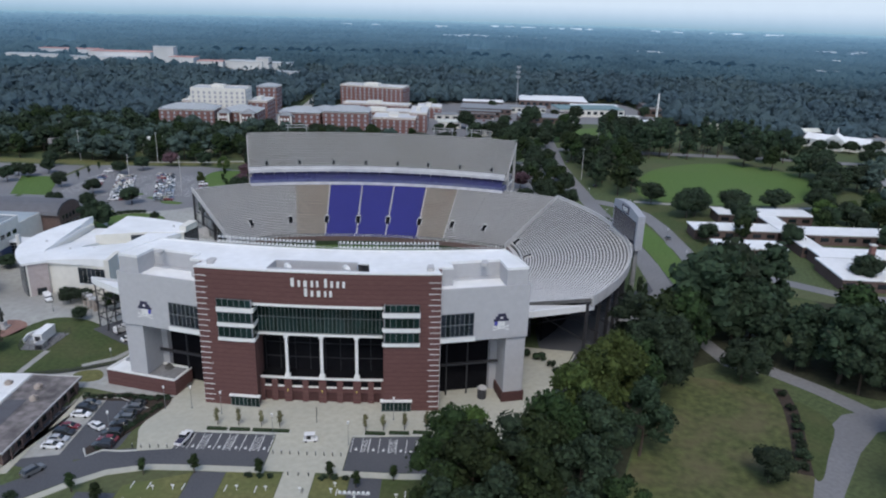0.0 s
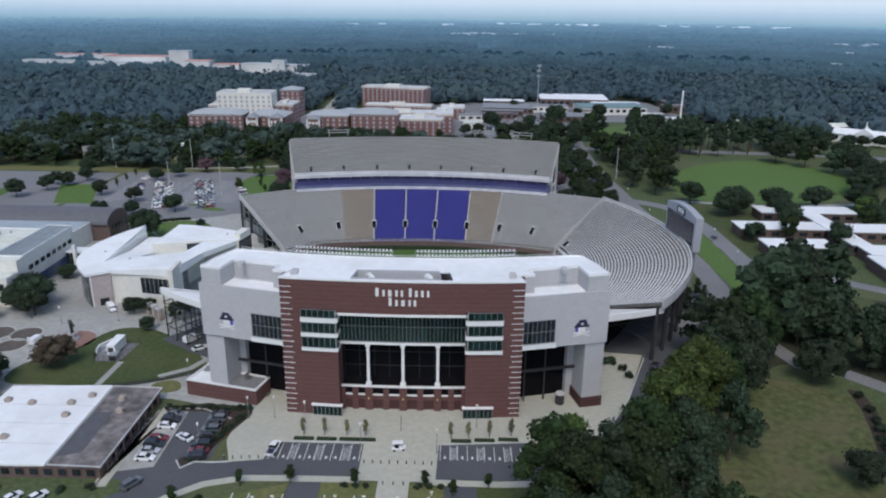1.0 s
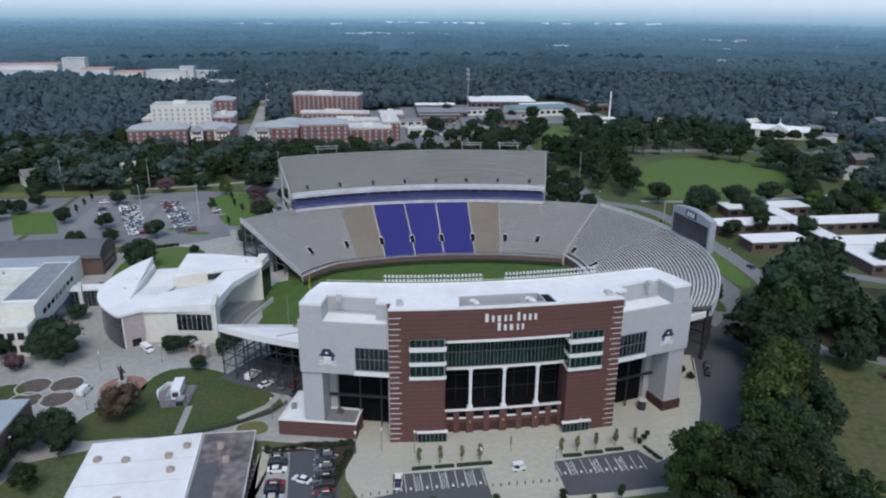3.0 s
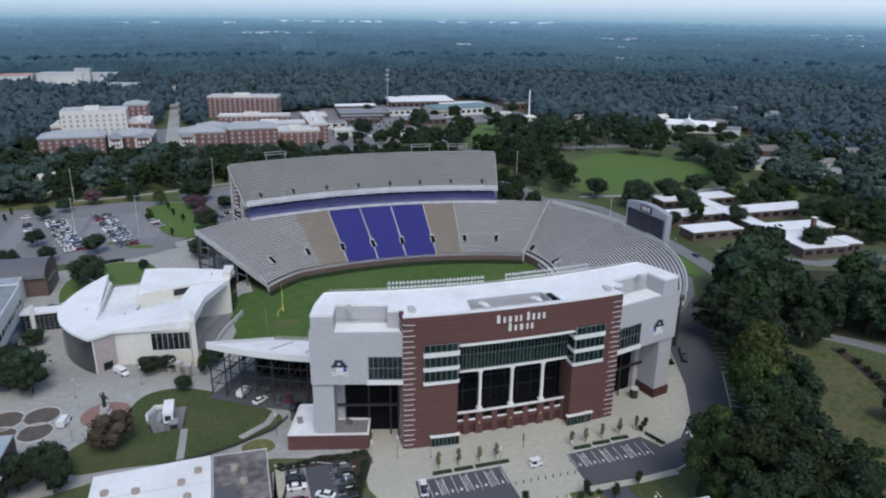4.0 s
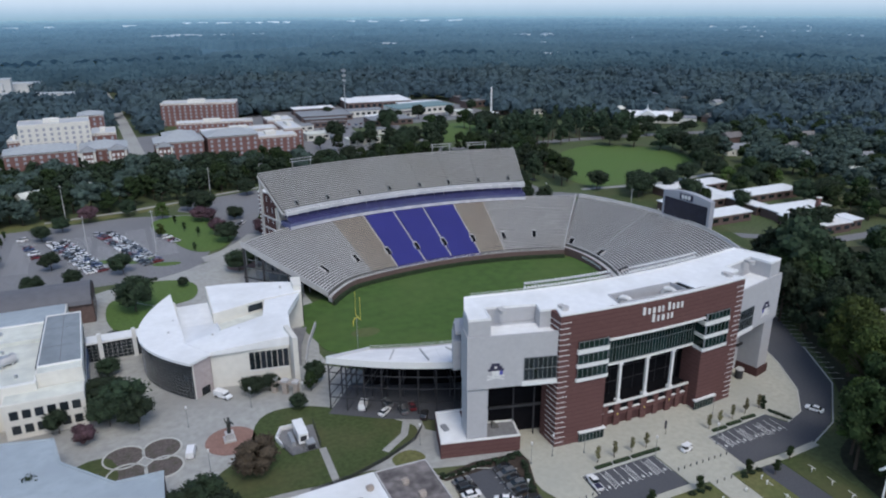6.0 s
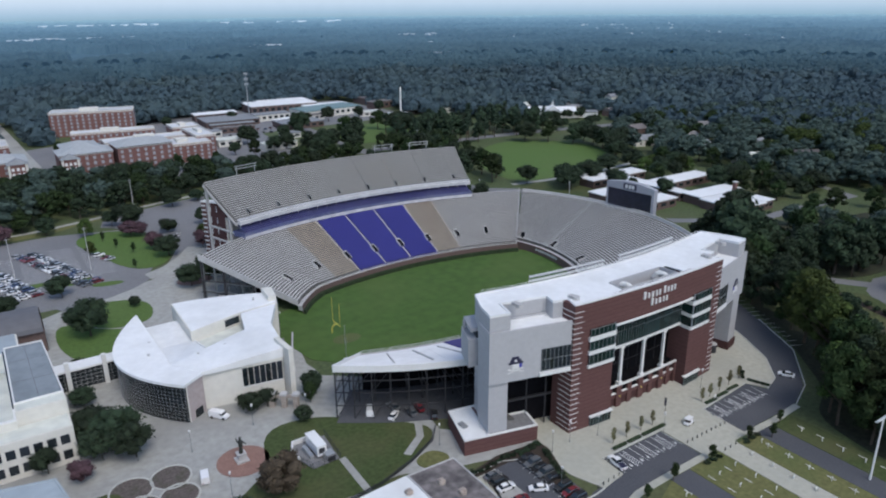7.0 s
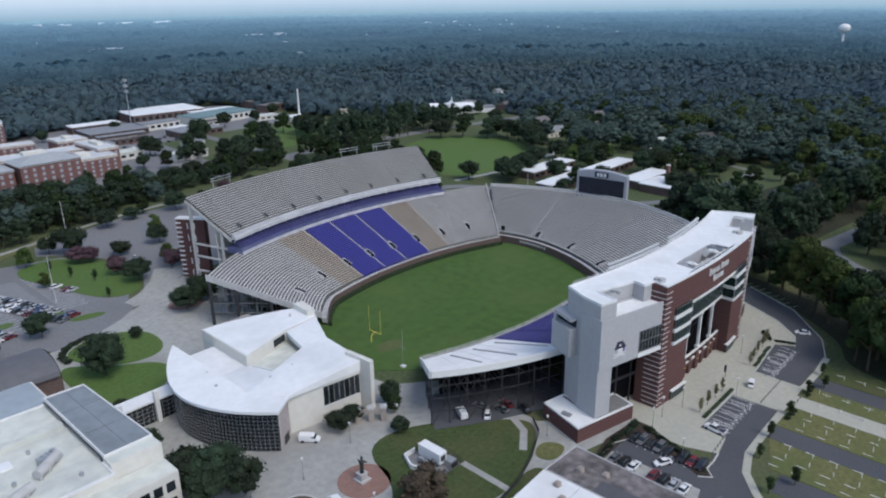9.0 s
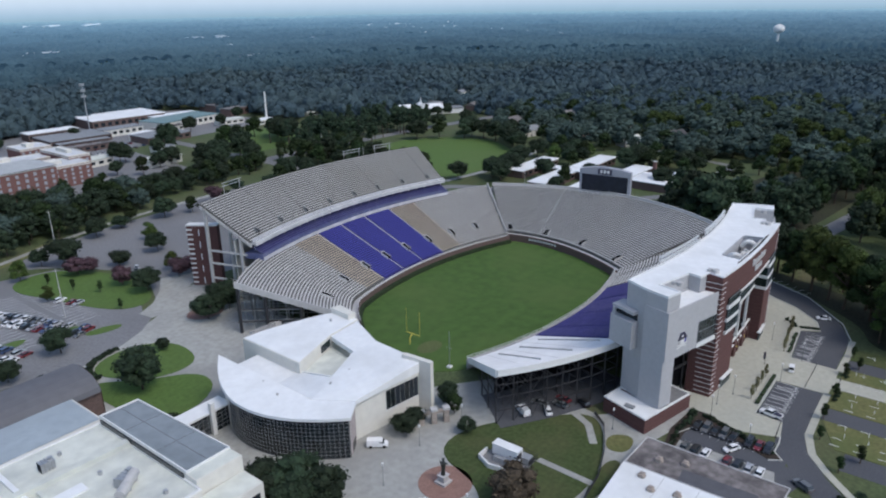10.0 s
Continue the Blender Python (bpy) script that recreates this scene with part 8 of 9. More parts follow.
def crown_mesh(name, seed, material, kind="broad", leaves=1500, leaf=0.036):
    """A crown for a tree one unit high: leafy clumps set round limbs, with gaps between them."""
    rng = np.random.default_rng(seed)
    blobs = []
    if kind == "pine":
        for i in range(13):
            z = 0.5 + 0.45 * (i / 12)
            a = rng.uniform(0, 6.28)
            r = rng.uniform(0.03, 0.13) * (1.15 - 0.7 * (i / 12))
            blobs.append((r * math.cos(a), r * math.sin(a), z, rng.uniform(0.045, 0.085)))
    elif kind == "small":
        for i in range(9):
            z = 0.36 + 0.56 * (i / 8)
            a = rng.uniform(0, 6.28)
            r = 0.1 * math.sin(math.pi * (0.15 + 0.75 * i / 8)) * rng.uniform(0.4, 1)
            blobs.append((r * math.cos(a), r * math.sin(a), z, rng.uniform(0.07, 0.12)))
    elif kind == "shrub":
        for i in range(11):
            a, r = rng.uniform(0, 6.28), rng.uniform(0.1, 0.5)
            blobs.append((r * math.cos(a), r * math.sin(a), rng.uniform(0.3, 0.68), rng.uniform(0.2, 0.32)))
    else:
        wide = {"broad": 0.3, "round": 0.42, "tall": 0.22}[kind]
        for i in range(34 if kind == "round" else 24 if leaves < 3000 else 26):
            u = rng.uniform(-0.75, 1)
            a = rng.uniform(0, 6.28)
            s = math.sqrt(max(0.0, 1 - u * u * 0.9))
            r = wide * s * rng.uniform(0.45, 0.9) * ((1.05 - 0.3 * u) if kind != "round" else 1)
            blobs.append((r * math.cos(a), r * math.sin(a), (0.55 + 0.36 * u) if kind != "round" else 0.58 + 0.32 * u, rng.uniform(0.085, 0.15) * (1.36 if kind == "round" else 0.86 if leaves > 3000 else 1.0)))
    vs, fs, n = [], [], 0
    for x, y, z, r in blobs:
        v = lumpy(rng, ICO1[0], 0.3) * r * np.array([0.86, 0.86, 0.72]) + (x, y, z)
        f = ICO1[1] + n
        vs.append(v)
        fs.append(f)
        n += len(v)
    tot = sum(b[3] ** 2 for b in blobs)
    for x, y, z, r in blobs:
        m = max(6, int(leaves * r * r / tot))
        d = rng.normal(size=(m, 3))
        d /= np.linalg.norm(d, axis=1)[:, None]
        d[:, 2] = np.where(d[:, 2] < -0.5, -d[:, 2], d[:, 2])
        c = np.array([x, y, z]) + d * (r * rng.uniform(0.8, 1.22, (m, 1))) * np.array([1, 1, 0.85])
        t = np.cross(d + rng.normal(scale=0.55, size=(m, 3)), rng.normal(size=(m, 3)))
        t /= np.linalg.norm(t, axis=1)[:, None]
        b = np.cross(d + rng.normal(scale=0.5, size=(m, 3)), t)
        b /= np.linalg.norm(b, axis=1)[:, None]
        s = leaf * rng.uniform(0.5, 1.25, (m, 1)) * (2.2 if kind == "shrub" else 1)
        q = np.stack([c - t * s, c - b * s * 0.7 + d * s * 0.15, c + t * s, c + b * s * 0.7 - d * s * 0.2], axis=1).reshape(-1, 3)
        i0 = n + 4 * np.arange(m)[:, None]
        fs.append(np.concatenate([i0 + (0, 1, 2), i0 + (0, 2, 3)]))
        vs.append(q)
        n += len(q)
    return mesh_from(name, np.concatenate(vs), np.concatenate(fs), material)


def trunk_mesh(name, seed, kind):
    rng = np.random.default_rng(seed + 99)
    bm = B()
    top = 0.9 if kind == "pine" else 0.55
    rod(bm, (0, 0, -0.01), (0.01, 0, 0.22), 0.022, 0.016, 7)
    rod(bm, (0.01, 0, 0.22), (0, 0.01, top), 0.016, 0.006, 7)
    for i in range(6):
        a = rng.uniform(0, 6.28)
        z0 = rng.uniform(0.2, 0.5) if kind != "pine" else rng.uniform(0.45, 0.8)
        r = {"pine": 0.12, "small": 0.08}.get(kind, 0.25)
        rod(bm, (0, 0, z0), (r * math.cos(a), r * math.sin(a), z0 + 0.2), 0.009, 0.003, 5)
    me = bpy.data.meshes.new(name)
    bm.to_mesh(me)
    bm.free()
    me.materials.append(M["bark"])
    return me


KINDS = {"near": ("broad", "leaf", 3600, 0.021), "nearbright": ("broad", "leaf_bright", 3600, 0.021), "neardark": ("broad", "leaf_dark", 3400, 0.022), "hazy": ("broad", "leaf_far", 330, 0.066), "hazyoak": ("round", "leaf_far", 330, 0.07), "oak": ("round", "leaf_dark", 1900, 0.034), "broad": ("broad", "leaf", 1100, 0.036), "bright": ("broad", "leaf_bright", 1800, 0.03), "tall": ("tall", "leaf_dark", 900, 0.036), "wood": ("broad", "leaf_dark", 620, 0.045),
         "red": ("round", "leaf_red", 1200, 0.036), "rust": ("round", "leaf_rust", 1700, 0.036), "pine": ("pine", "pine", 900, 0.022), "small": ("small", "leaf", 420, 0.035), "sapling": ("small", "leaf_pale", 230, 0.03), "shrub": ("shrub", "leaf_dark", 420, 0.04)}
LABELS = {"near": "tall green broadleaf tree", "nearbright": "tall bright yellow-green broadleaf tree", "neardark": "tall dark green broadleaf tree", "hazy": "woodland tree hazed grey-green", "hazyoak": "spreading tree hazed grey-green", "oak": "broad dark green oak", "broad": "tall green broadleaf tree", "bright": "tall bright yellow-green broadleaf tree", "tall": "narrow tall dark green tree",
          "wood": "dark green woodland tree", "red": "dark reddish-purple ornamental tree", "rust": "spreading rusty brown-green tree", "pine": "tall thin dark pine", "small": "young slender street tree", "sapling": "thin pale-leaved sapling", "shrub": "rounded dark green shrub"}
meshes = {}
tr = random.Random(21)


def tree(kind, x, y, h, wide=1.0, where="", bag=None):
    v = tr.randrange(3 if kind not in ("red", "rust", "small", "sapling") else 2)
    if (kind, v) not in meshes:
        shape, m, n, lf = KINDS[kind]
        meshes[kind, v] = (crown_mesh("crown", 31 * v + sum(map(ord, kind)), M[m], shape, n, lf), trunk_mesh("trunk", v, shape) if kind != "shrub" else None)
    c, t = meshes[kind, v]
    m = Matrix.Translation((x, y, 0.0)) @ Matrix.Rotation(tr.uniform(0, 6.28), 4, "Z") @ Matrix.Diagonal((h * wide, h * wide, h, 1))
    if bag is not None:
        bag.extend((me, m) for me in (c, t) if me)
        return None
    ob = thing("shrub" if kind == "shrub" else "tree", LABELS[kind] + (" " + where if where else ""), "shrub" if kind == "shrub" else "tree", "trees" if kind != "shrub" else "shrubs",
               at=m)
    o = new("crown", c)
    o.parent = ob
    if t:
        o = new("trunk", t)
        o.parent = ob
    return ob


flat = {}


def joined(bag, label):
    """Many trees past counting as one mesh."""
    mats, vs, fs, ids, n = [], [], [], [], 0
    for me, m in bag:
        if me.name not in flat:
            v, f = np.empty(len(me.vertices) * 3, np.float32), np.empty(len(me.loops), np.int32)
            me.vertices.foreach_get("co", v)
            tri = []
            me.loops.foreach_get("vertex_index", f)
            for p in me.polygons:
                q = f[p.loop_start:p.loop_start + p.loop_total]
                tri += [(q[0], q[i], q[i + 1]) for i in range(1, len(q) - 1)]
            flat[me.name] = (v.reshape(-1, 3), np.array(tri, np.int32))
        v, f = flat[me.name]
        k = np.array(m)
        if me.materials[0] not in mats:
            mats.append(me.materials[0])
        vs.append(v @ k[:3, :3].T + k[:3, 3])
        fs.append(f + n)
        ids.append(np.full(len(f), mats.index(me.materials[0]), np.int32))
        n += len(v)
    me = mesh_from("woodland", np.concatenate(vs), np.concatenate(fs), mats[0])
    for m in mats[1:]:
        me.materials.append(m)
    ids = np.concatenate(ids)
    if len(ids) == len(me.polygons):
        me.polygons.foreach_set("material_index", ids)
    return tagged(new("woodland", me), label, "woodland", kind="stuff")


def grove(pts, spacing, kinds, h0, h1, wide=1.0, avoid=(), where="", stuff=False):
    """Trees over a stretch of the plan, no two closer than the spacing."""
    xs, ys = [p[0] for p in pts], [p[1] for p in pts]
    got = []
    bag = [] if stuff else None
    for _ in range(int((max(xs) - min(xs)) * (max(ys) - min(ys)) / spacing ** 2 * 5)):
        x, y = tr.uniform(min(xs), max(xs)), tr.uniform(min(ys), max(ys))
        if inside(x, y, pts) and not any(inside(x, y, a) for a in avoid) and all((x - a) ** 2 + (y - b) ** 2 > spacing ** 2 for a, b in got):
            got.append((x, y))
            tree(tr.choice(kinds), x, y, tr.uniform(h0, h1), wide * tr.uniform(0.85, 1.15), where, bag)
    if stuff:
        joined(bag, "dark green broadleaf trees " + where)
    return got


def sight(x, y):
    """The open ground round a house and before it."""
    return [(x - 9, y + 9), (x + 9, y + 9), (x + 11, y - 8), (x - 4, y - 26), (x - 20, y - 20)]


# near stand of tall trees south-east of the tower
for k, x, y, h, w in (("broad", 3.5, 117.5, 24, 0.85), ("broad", 8, 112, 25, 0.9), ("wood", 13, 117, 24, 1), ("broad", 20, 121, 23, 0.95), ("wood", 11, 104, 22, 1.0), ("broad", 20, 108, 22, 1.0), ("broad", 24.6, 127, 23, 1), ("wood", 29, 115, 20, 1.1),
                      ("bright", 30.4, 136, 24, 0.95), ("bright", 36, 142, 25, 0.95), ("bright", 42, 149, 26.5, 0.95), ("wood", 34, 129.5, 22, 1), ("broad", 48, 157, 23, 1), ("wood", 47, 139, 19, 1), ("wood", 54, 164, 23, 1.05), ("bright", 8, 122, 21, 0.8),
                      ("wood", 3, 101, 20, 1), ("broad", 2, 108, 19, 0.9), ("oak", 73, 131, 8, 1.3), ("wood", 25, 99, 20, 1), ("oak", 84, 176, 12, 1.2), ("broad", 36, 108, 17, 1), ("wood", 62, 172, 20, 1)):
    tree({"broad": "near", "wood": "neardark", "bright": "nearbright"}.get(k, k), x, y, h, w, "beside the forecourt")
roads_avoid = [[(100, 190), (112, 188), (126, 210), (136, 236), (124, 242), (112, 216)], sweep([(112, 160), (104, 172), (95, 182), (85, 186), (80, 205)], 9), sweep([(78, 120), (84, 130), (96, 146), (106, 156), (118, 160), (170, 150)], 13)]
grove([(62, 182), (70, 186), (90, 186), (108, 172), (125, 170), (260, 150), (262, 166), (130, 188), (118, 228), (106, 232), (98, 222), (88, 205), (72, 196)], 10, ("wood", "wood", "tall", "broad"), 17, 25, 1.0, roads_avoid, "in the eastern wood", True)
grove([(50, 180), (60, 178), (72, 196), (88, 206), (98, 222), (97, 232), (84, 226)], 8.5, ("wood", "wood", "broad"), 15, 22, 1.0, (), "behind the stadium")
tree("tall", 77, 197, 31, 1.1), tree("wood", 84, 204, 30, 1.0), tree("wood", 92, 213, 29, 1.0)
grove([(100, 60), (200, 60), (260, 150), (130, 146), (112, 150), (98, 130)], 12, ("wood", "broad", "bright"), 17, 25, 1.0, roads_avoid, "in the eastern wood", True)
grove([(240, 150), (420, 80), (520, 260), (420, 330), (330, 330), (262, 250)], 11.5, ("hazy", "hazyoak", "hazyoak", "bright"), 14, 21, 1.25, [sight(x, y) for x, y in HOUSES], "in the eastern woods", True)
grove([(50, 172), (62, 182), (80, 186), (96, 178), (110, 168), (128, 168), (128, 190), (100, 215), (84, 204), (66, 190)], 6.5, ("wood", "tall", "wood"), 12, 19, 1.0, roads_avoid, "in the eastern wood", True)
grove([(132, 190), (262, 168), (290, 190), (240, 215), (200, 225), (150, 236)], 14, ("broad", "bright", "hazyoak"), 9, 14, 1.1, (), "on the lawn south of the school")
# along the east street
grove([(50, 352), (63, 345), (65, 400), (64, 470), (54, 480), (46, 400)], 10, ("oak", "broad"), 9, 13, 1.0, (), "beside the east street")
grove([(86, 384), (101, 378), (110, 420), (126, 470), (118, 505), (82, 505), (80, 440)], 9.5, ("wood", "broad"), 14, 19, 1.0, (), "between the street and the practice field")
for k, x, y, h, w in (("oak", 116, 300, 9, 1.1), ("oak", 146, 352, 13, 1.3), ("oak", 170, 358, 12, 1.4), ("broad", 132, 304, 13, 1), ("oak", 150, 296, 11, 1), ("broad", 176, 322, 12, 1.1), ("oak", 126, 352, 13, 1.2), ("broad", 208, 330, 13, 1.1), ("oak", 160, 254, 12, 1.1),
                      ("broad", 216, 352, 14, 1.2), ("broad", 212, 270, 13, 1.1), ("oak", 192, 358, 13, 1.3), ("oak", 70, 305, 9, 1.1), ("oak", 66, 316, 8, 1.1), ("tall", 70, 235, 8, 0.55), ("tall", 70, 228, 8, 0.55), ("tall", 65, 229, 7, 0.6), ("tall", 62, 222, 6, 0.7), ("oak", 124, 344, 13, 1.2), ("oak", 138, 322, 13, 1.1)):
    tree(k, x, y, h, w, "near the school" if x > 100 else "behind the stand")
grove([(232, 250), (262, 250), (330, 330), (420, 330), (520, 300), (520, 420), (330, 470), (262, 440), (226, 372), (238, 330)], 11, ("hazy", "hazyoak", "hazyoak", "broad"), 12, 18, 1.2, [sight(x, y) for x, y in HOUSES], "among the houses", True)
grove([(136, 486), (196, 498), (228, 478), (240, 515), (225, 550), (180, 545), (110, 530), (110, 505)], 9, ("pine", "pine", "wood"), 16, 24, 1.0, (), "north of the practice field", True)
for k, x, y, h, w in (("oak", 278, 536, 10, 1.2), ("oak", 290, 538, 9, 1.2), ("oak", 300, 534, 10, 1.2), ("oak", 312, 530, 9, 1.2), ("oak", 268, 548, 10, 1.2), ("oak", 322, 538, 10, 1.2)):
    tree(k, x, y, h, w, "before the church")
grove([(186, 288), (206, 296), (226, 300), (238, 262), (226, 240), (196, 244), (190, 262)], 9.5, ("oak", "broad", "oak"), 10, 15, 1.15, (), "east of the school")
grove([(182, 322), (214, 320), (228, 350), (196, 356), (182, 346)], 10, ("oak", "bright", "oak"), 9, 12, 1.2, (), "behind the school")
# belt behind the car park and the north street
grove([(-330, 432), (-205, 424), (-150, 436), (-95, 462), (-40, 470), (-40, 508), (-125, 518), (-230, 545), (-330, 552)], 8.5, ("wood", "wood", "hazyoak", "broad"), 11, 18, 1.25, [sight(x, y) for x, y in HOUSES], "in the belt of trees behind the car park", True)
grove([(-40, 480), (40, 486), (62, 490), (62, 506), (-40, 506)], 9, ("oak", "broad"), 8, 11, 1.1, (), "behind the stand")
for x, y in ((-148, 545), (-112, 540), (-80, 530), (-30, 540), (0, 545), (30, 560), (45, 600), (62, 610), (70, 560), (-60, 640), (-118, 640), (-240, 590), (-128, 700), (-20, 720), (150, 668), (115, 664), (185, 690), (-10, 560), (-60, 530), (-195, 545), (55, 545), (88, 560), (40, 720), (95, 668)):
    tree("oak" if tr.random() < 0.6 else "broad", x, y, tr.uniform(9, 14), 1.1, "among the halls")
for k, x, y, h, w in (("oak", 52, 533, 17, 1.15), ("oak", 60, 540, 15, 1.1), ("oak", 12, 596, 15, 1.1), ("oak", 69, 627, 17, 1.2), ("broad", 131, 596, 18, 1.2), ("oak", 138, 574, 17, 1.2), ("oak", 146, 585, 16, 1.2), ("wood", 179, 532, 18, 1.2), ("oak", 70, 520, 13, 1.1), ("oak", 40, 524, 13, 1.1),
                      ("oak", 214, 392, 15, 1.2), ("oak", 222, 402, 16, 1.2), ("wood", 226, 416, 17, 1.2), ("oak", 230, 430, 16, 1.2), ("oak", 206, 384, 14, 1.2), ("wood", 222, 444, 17, 1.2), ("broad", 212, 462, 17, 1.2), ("oak", 236, 446, 16, 1.2), ("oak", 198, 474, 16, 1.2), ("oak", 240, 410, 16, 1.2), ("oak", 108, 366, 12, 1.2), ("oak", 119, 341, 13, 1.2), ("oak", 142, 346, 12, 1.2),
                      ("oak", -5, 500, 12, 1.2), ("oak", -24, 498, 11, 1.2), ("oak", 16, 502, 12, 1.2), ("oak", -46, 498, 12, 1.2), ("oak", -70, 508, 13, 1.2), ("oak", -86, 512, 13, 1.2), ("oak", -98, 516, 13, 1.2), ("oak", -150, 512, 12, 1.2), ("oak", -200, 508, 13, 1.2), ("broad", -215, 512, 13, 1.2), ("oak", -110, 512, 12, 1.2),
                      ("oak", 252, 496, 12, 1.2), ("oak", 266, 502, 9, 1.2), ("oak", 290, 492, 10, 1.2), ("oak", 304, 500, 9, 1.2), ("oak", 242, 506, 13, 1.2)):
    tree(k, x, y, h, w, "beyond the stadium")
for k, x, y, h, w in (("wood", 37, 533, 17, 1.2), ("oak", 45, 528, 15, 1.2), ("wood", 72, 537, 19, 1.1), ("broad", 92, 582, 18, 1.2), ("wood", 98, 574, 17, 1.2), ("oak", 132, 553, 18, 1.2), ("wood", 141, 560, 19, 1.2), ("oak", 152, 548, 18, 1.2), ("oak", 14, 592, 13, 1.1), ("oak", 19, 556, 12, 1.1), ("wood", 84, 545, 17, 1.1), ("pine", 160, 556, 20, 1.3), ("pine", 168, 548, 21, 1.3), ("pine", 120, 562, 19, 1.3)):
    tree(k, x, y, h, w, "beyond the north street")
grove([(-100, 452), (-60, 472), (-20, 482), (60, 488), (60, 498), (-30, 496), (-100, 478)], 9, ("oak", "broad", "wood"), 9, 14, 1.15, (), "in the belt behind the stand", True)
grove([(-50, 360), (50, 345), (64, 380), (64, 465), (-30, 458)], 17, ("oak", "oak", "red", "broad"), 8, 12, 1.15, (), "in the yard behind the deck")
for i in range(15):
    a = radians(196 - i * 7.5)
    tree("shrub", -143 + 13.2 * math.cos(a), 309 + 10.5 * math.sin(a), 1.5, 1.5, "in the clipped hedge round the plaza lawn")
# car park trees
for k, x, y, h, w in (("bright", -134, 411, 9, 1.2), ("oak", -114.5, 414, 12, 1.35), ("oak", -120.5, 422, 8, 1.1), ("red", -116, 399, 7.5, 1.5), ("red", -112, 396, 7, 1.2), ("red", -111, 372, 8, 1.2), ("oak", -108, 358.5, 9.5, 1.35), ("oak", -85.4, 442, 10, 1.25), ("oak", -70.6, 446, 6.5, 1.5), ("oak", -99.7, 395, 6.5, 1.6), ("bright", -72.7, 417, 9, 1.1),
                      ("oak", -79.5, 398, 9, 1.2), ("bright", -75.5, 408, 9, 1.1), ("bright", -89, 371, 8.5, 1.2), ("red", -92, 362, 8, 1.2), ("red", -86, 362, 7.5, 1.2), ("oak", -46.7, 445, 11, 1.2), ("broad", -62, 452, 10, 1.1), ("small", -129, 397.5, 5, 1.4), ("small", -125.6, 383.5, 5, 1.4), ("small", -120.3, 372.3, 5, 1.4), ("bright", -137, 380, 6.5, 1.2), ("small", -124, 350, 4.5, 1.4),
                      ("oak", -154.3, 332.6, 8.5, 1.3), ("oak", -173, 326.5, 7, 1.3), ("oak", -109.8, 316, 9, 1.35), ("oak", -102, 319.5, 10, 1.25), ("oak", -96, 322, 9, 1.1), ("oak", -188.6, 394.7, 8, 1.2), ("oak", -180.4, 407, 8, 1.2), ("oak", -185, 431, 9, 1.3), ("red", -168.8, 420, 8.5, 1.3), ("oak", -150, 424, 8.5, 1.3), ("oak", -182, 350, 8, 1.2), ("oak", -205, 362, 8, 1.2),
                      ("small", -205, 380, 5, 1.3), ("small", -205, 392, 5, 1.3), ("small", -205, 404, 5, 1.3), ("oak", -186, 322, 8, 1.2)):
    tree(k, x, y, h, w, "in the car park island" if k != "small" else "on the lawn island")
for i in range(16):
    tree("oak", -225 - tr.uniform(0, 95), tr.uniform(340, 412), tr.uniform(7, 10), 1.1, "in the western car park")
# plaza trees
for k, x, y, h, w in (("oak", -151, 289.5, 13, 1.2), ("oak", -156, 215.5, 10.5, 1.4), ("oak", -161, 221, 9.5, 1.3), ("oak", -153, 209, 9, 1.2), ("oak", -160, 213, 9, 1.2), ("oak", -172, 226, 8, 1.1), ("rust", -128, 176, 9, 1.35), ("oak", -172, 214, 6.5, 1.1), ("red", -166, 206, 5.5, 1.2), ("oak", -122, 213, 5.6, 1.5), ("oak", -117.5, 212.5, 5, 1.4), ("oak", -104.5, 212, 7, 1.0), ("broad", -106.5, 208, 6.5, 1.0),
                      ("oak", -141, 166, 9, 1.2), ("oak", -146, 163, 9, 1.1), ("oak", -138, 160, 8, 1.1), ("oak", -176, 182, 9, 1.1), ("broad", -166, 170, 9, 1.1), ("oak", -160, 160, 9, 1.1), ("oak", -150, 152, 9, 1.1), ("broad", -140, 146, 8, 1.1), ("oak", -112, 200, 4.5, 1.2), ("oak", -172, 303, 9, 1.2), ("oak", -158, 262, 5.5, 1.2), ("oak", -160, 243, 5, 1.6), ("oak", -133, 308, 4, 1.3), ("oak", -100, 317, 7, 1.1)):
    tree(k, x, y, h, w, "on the plaza")
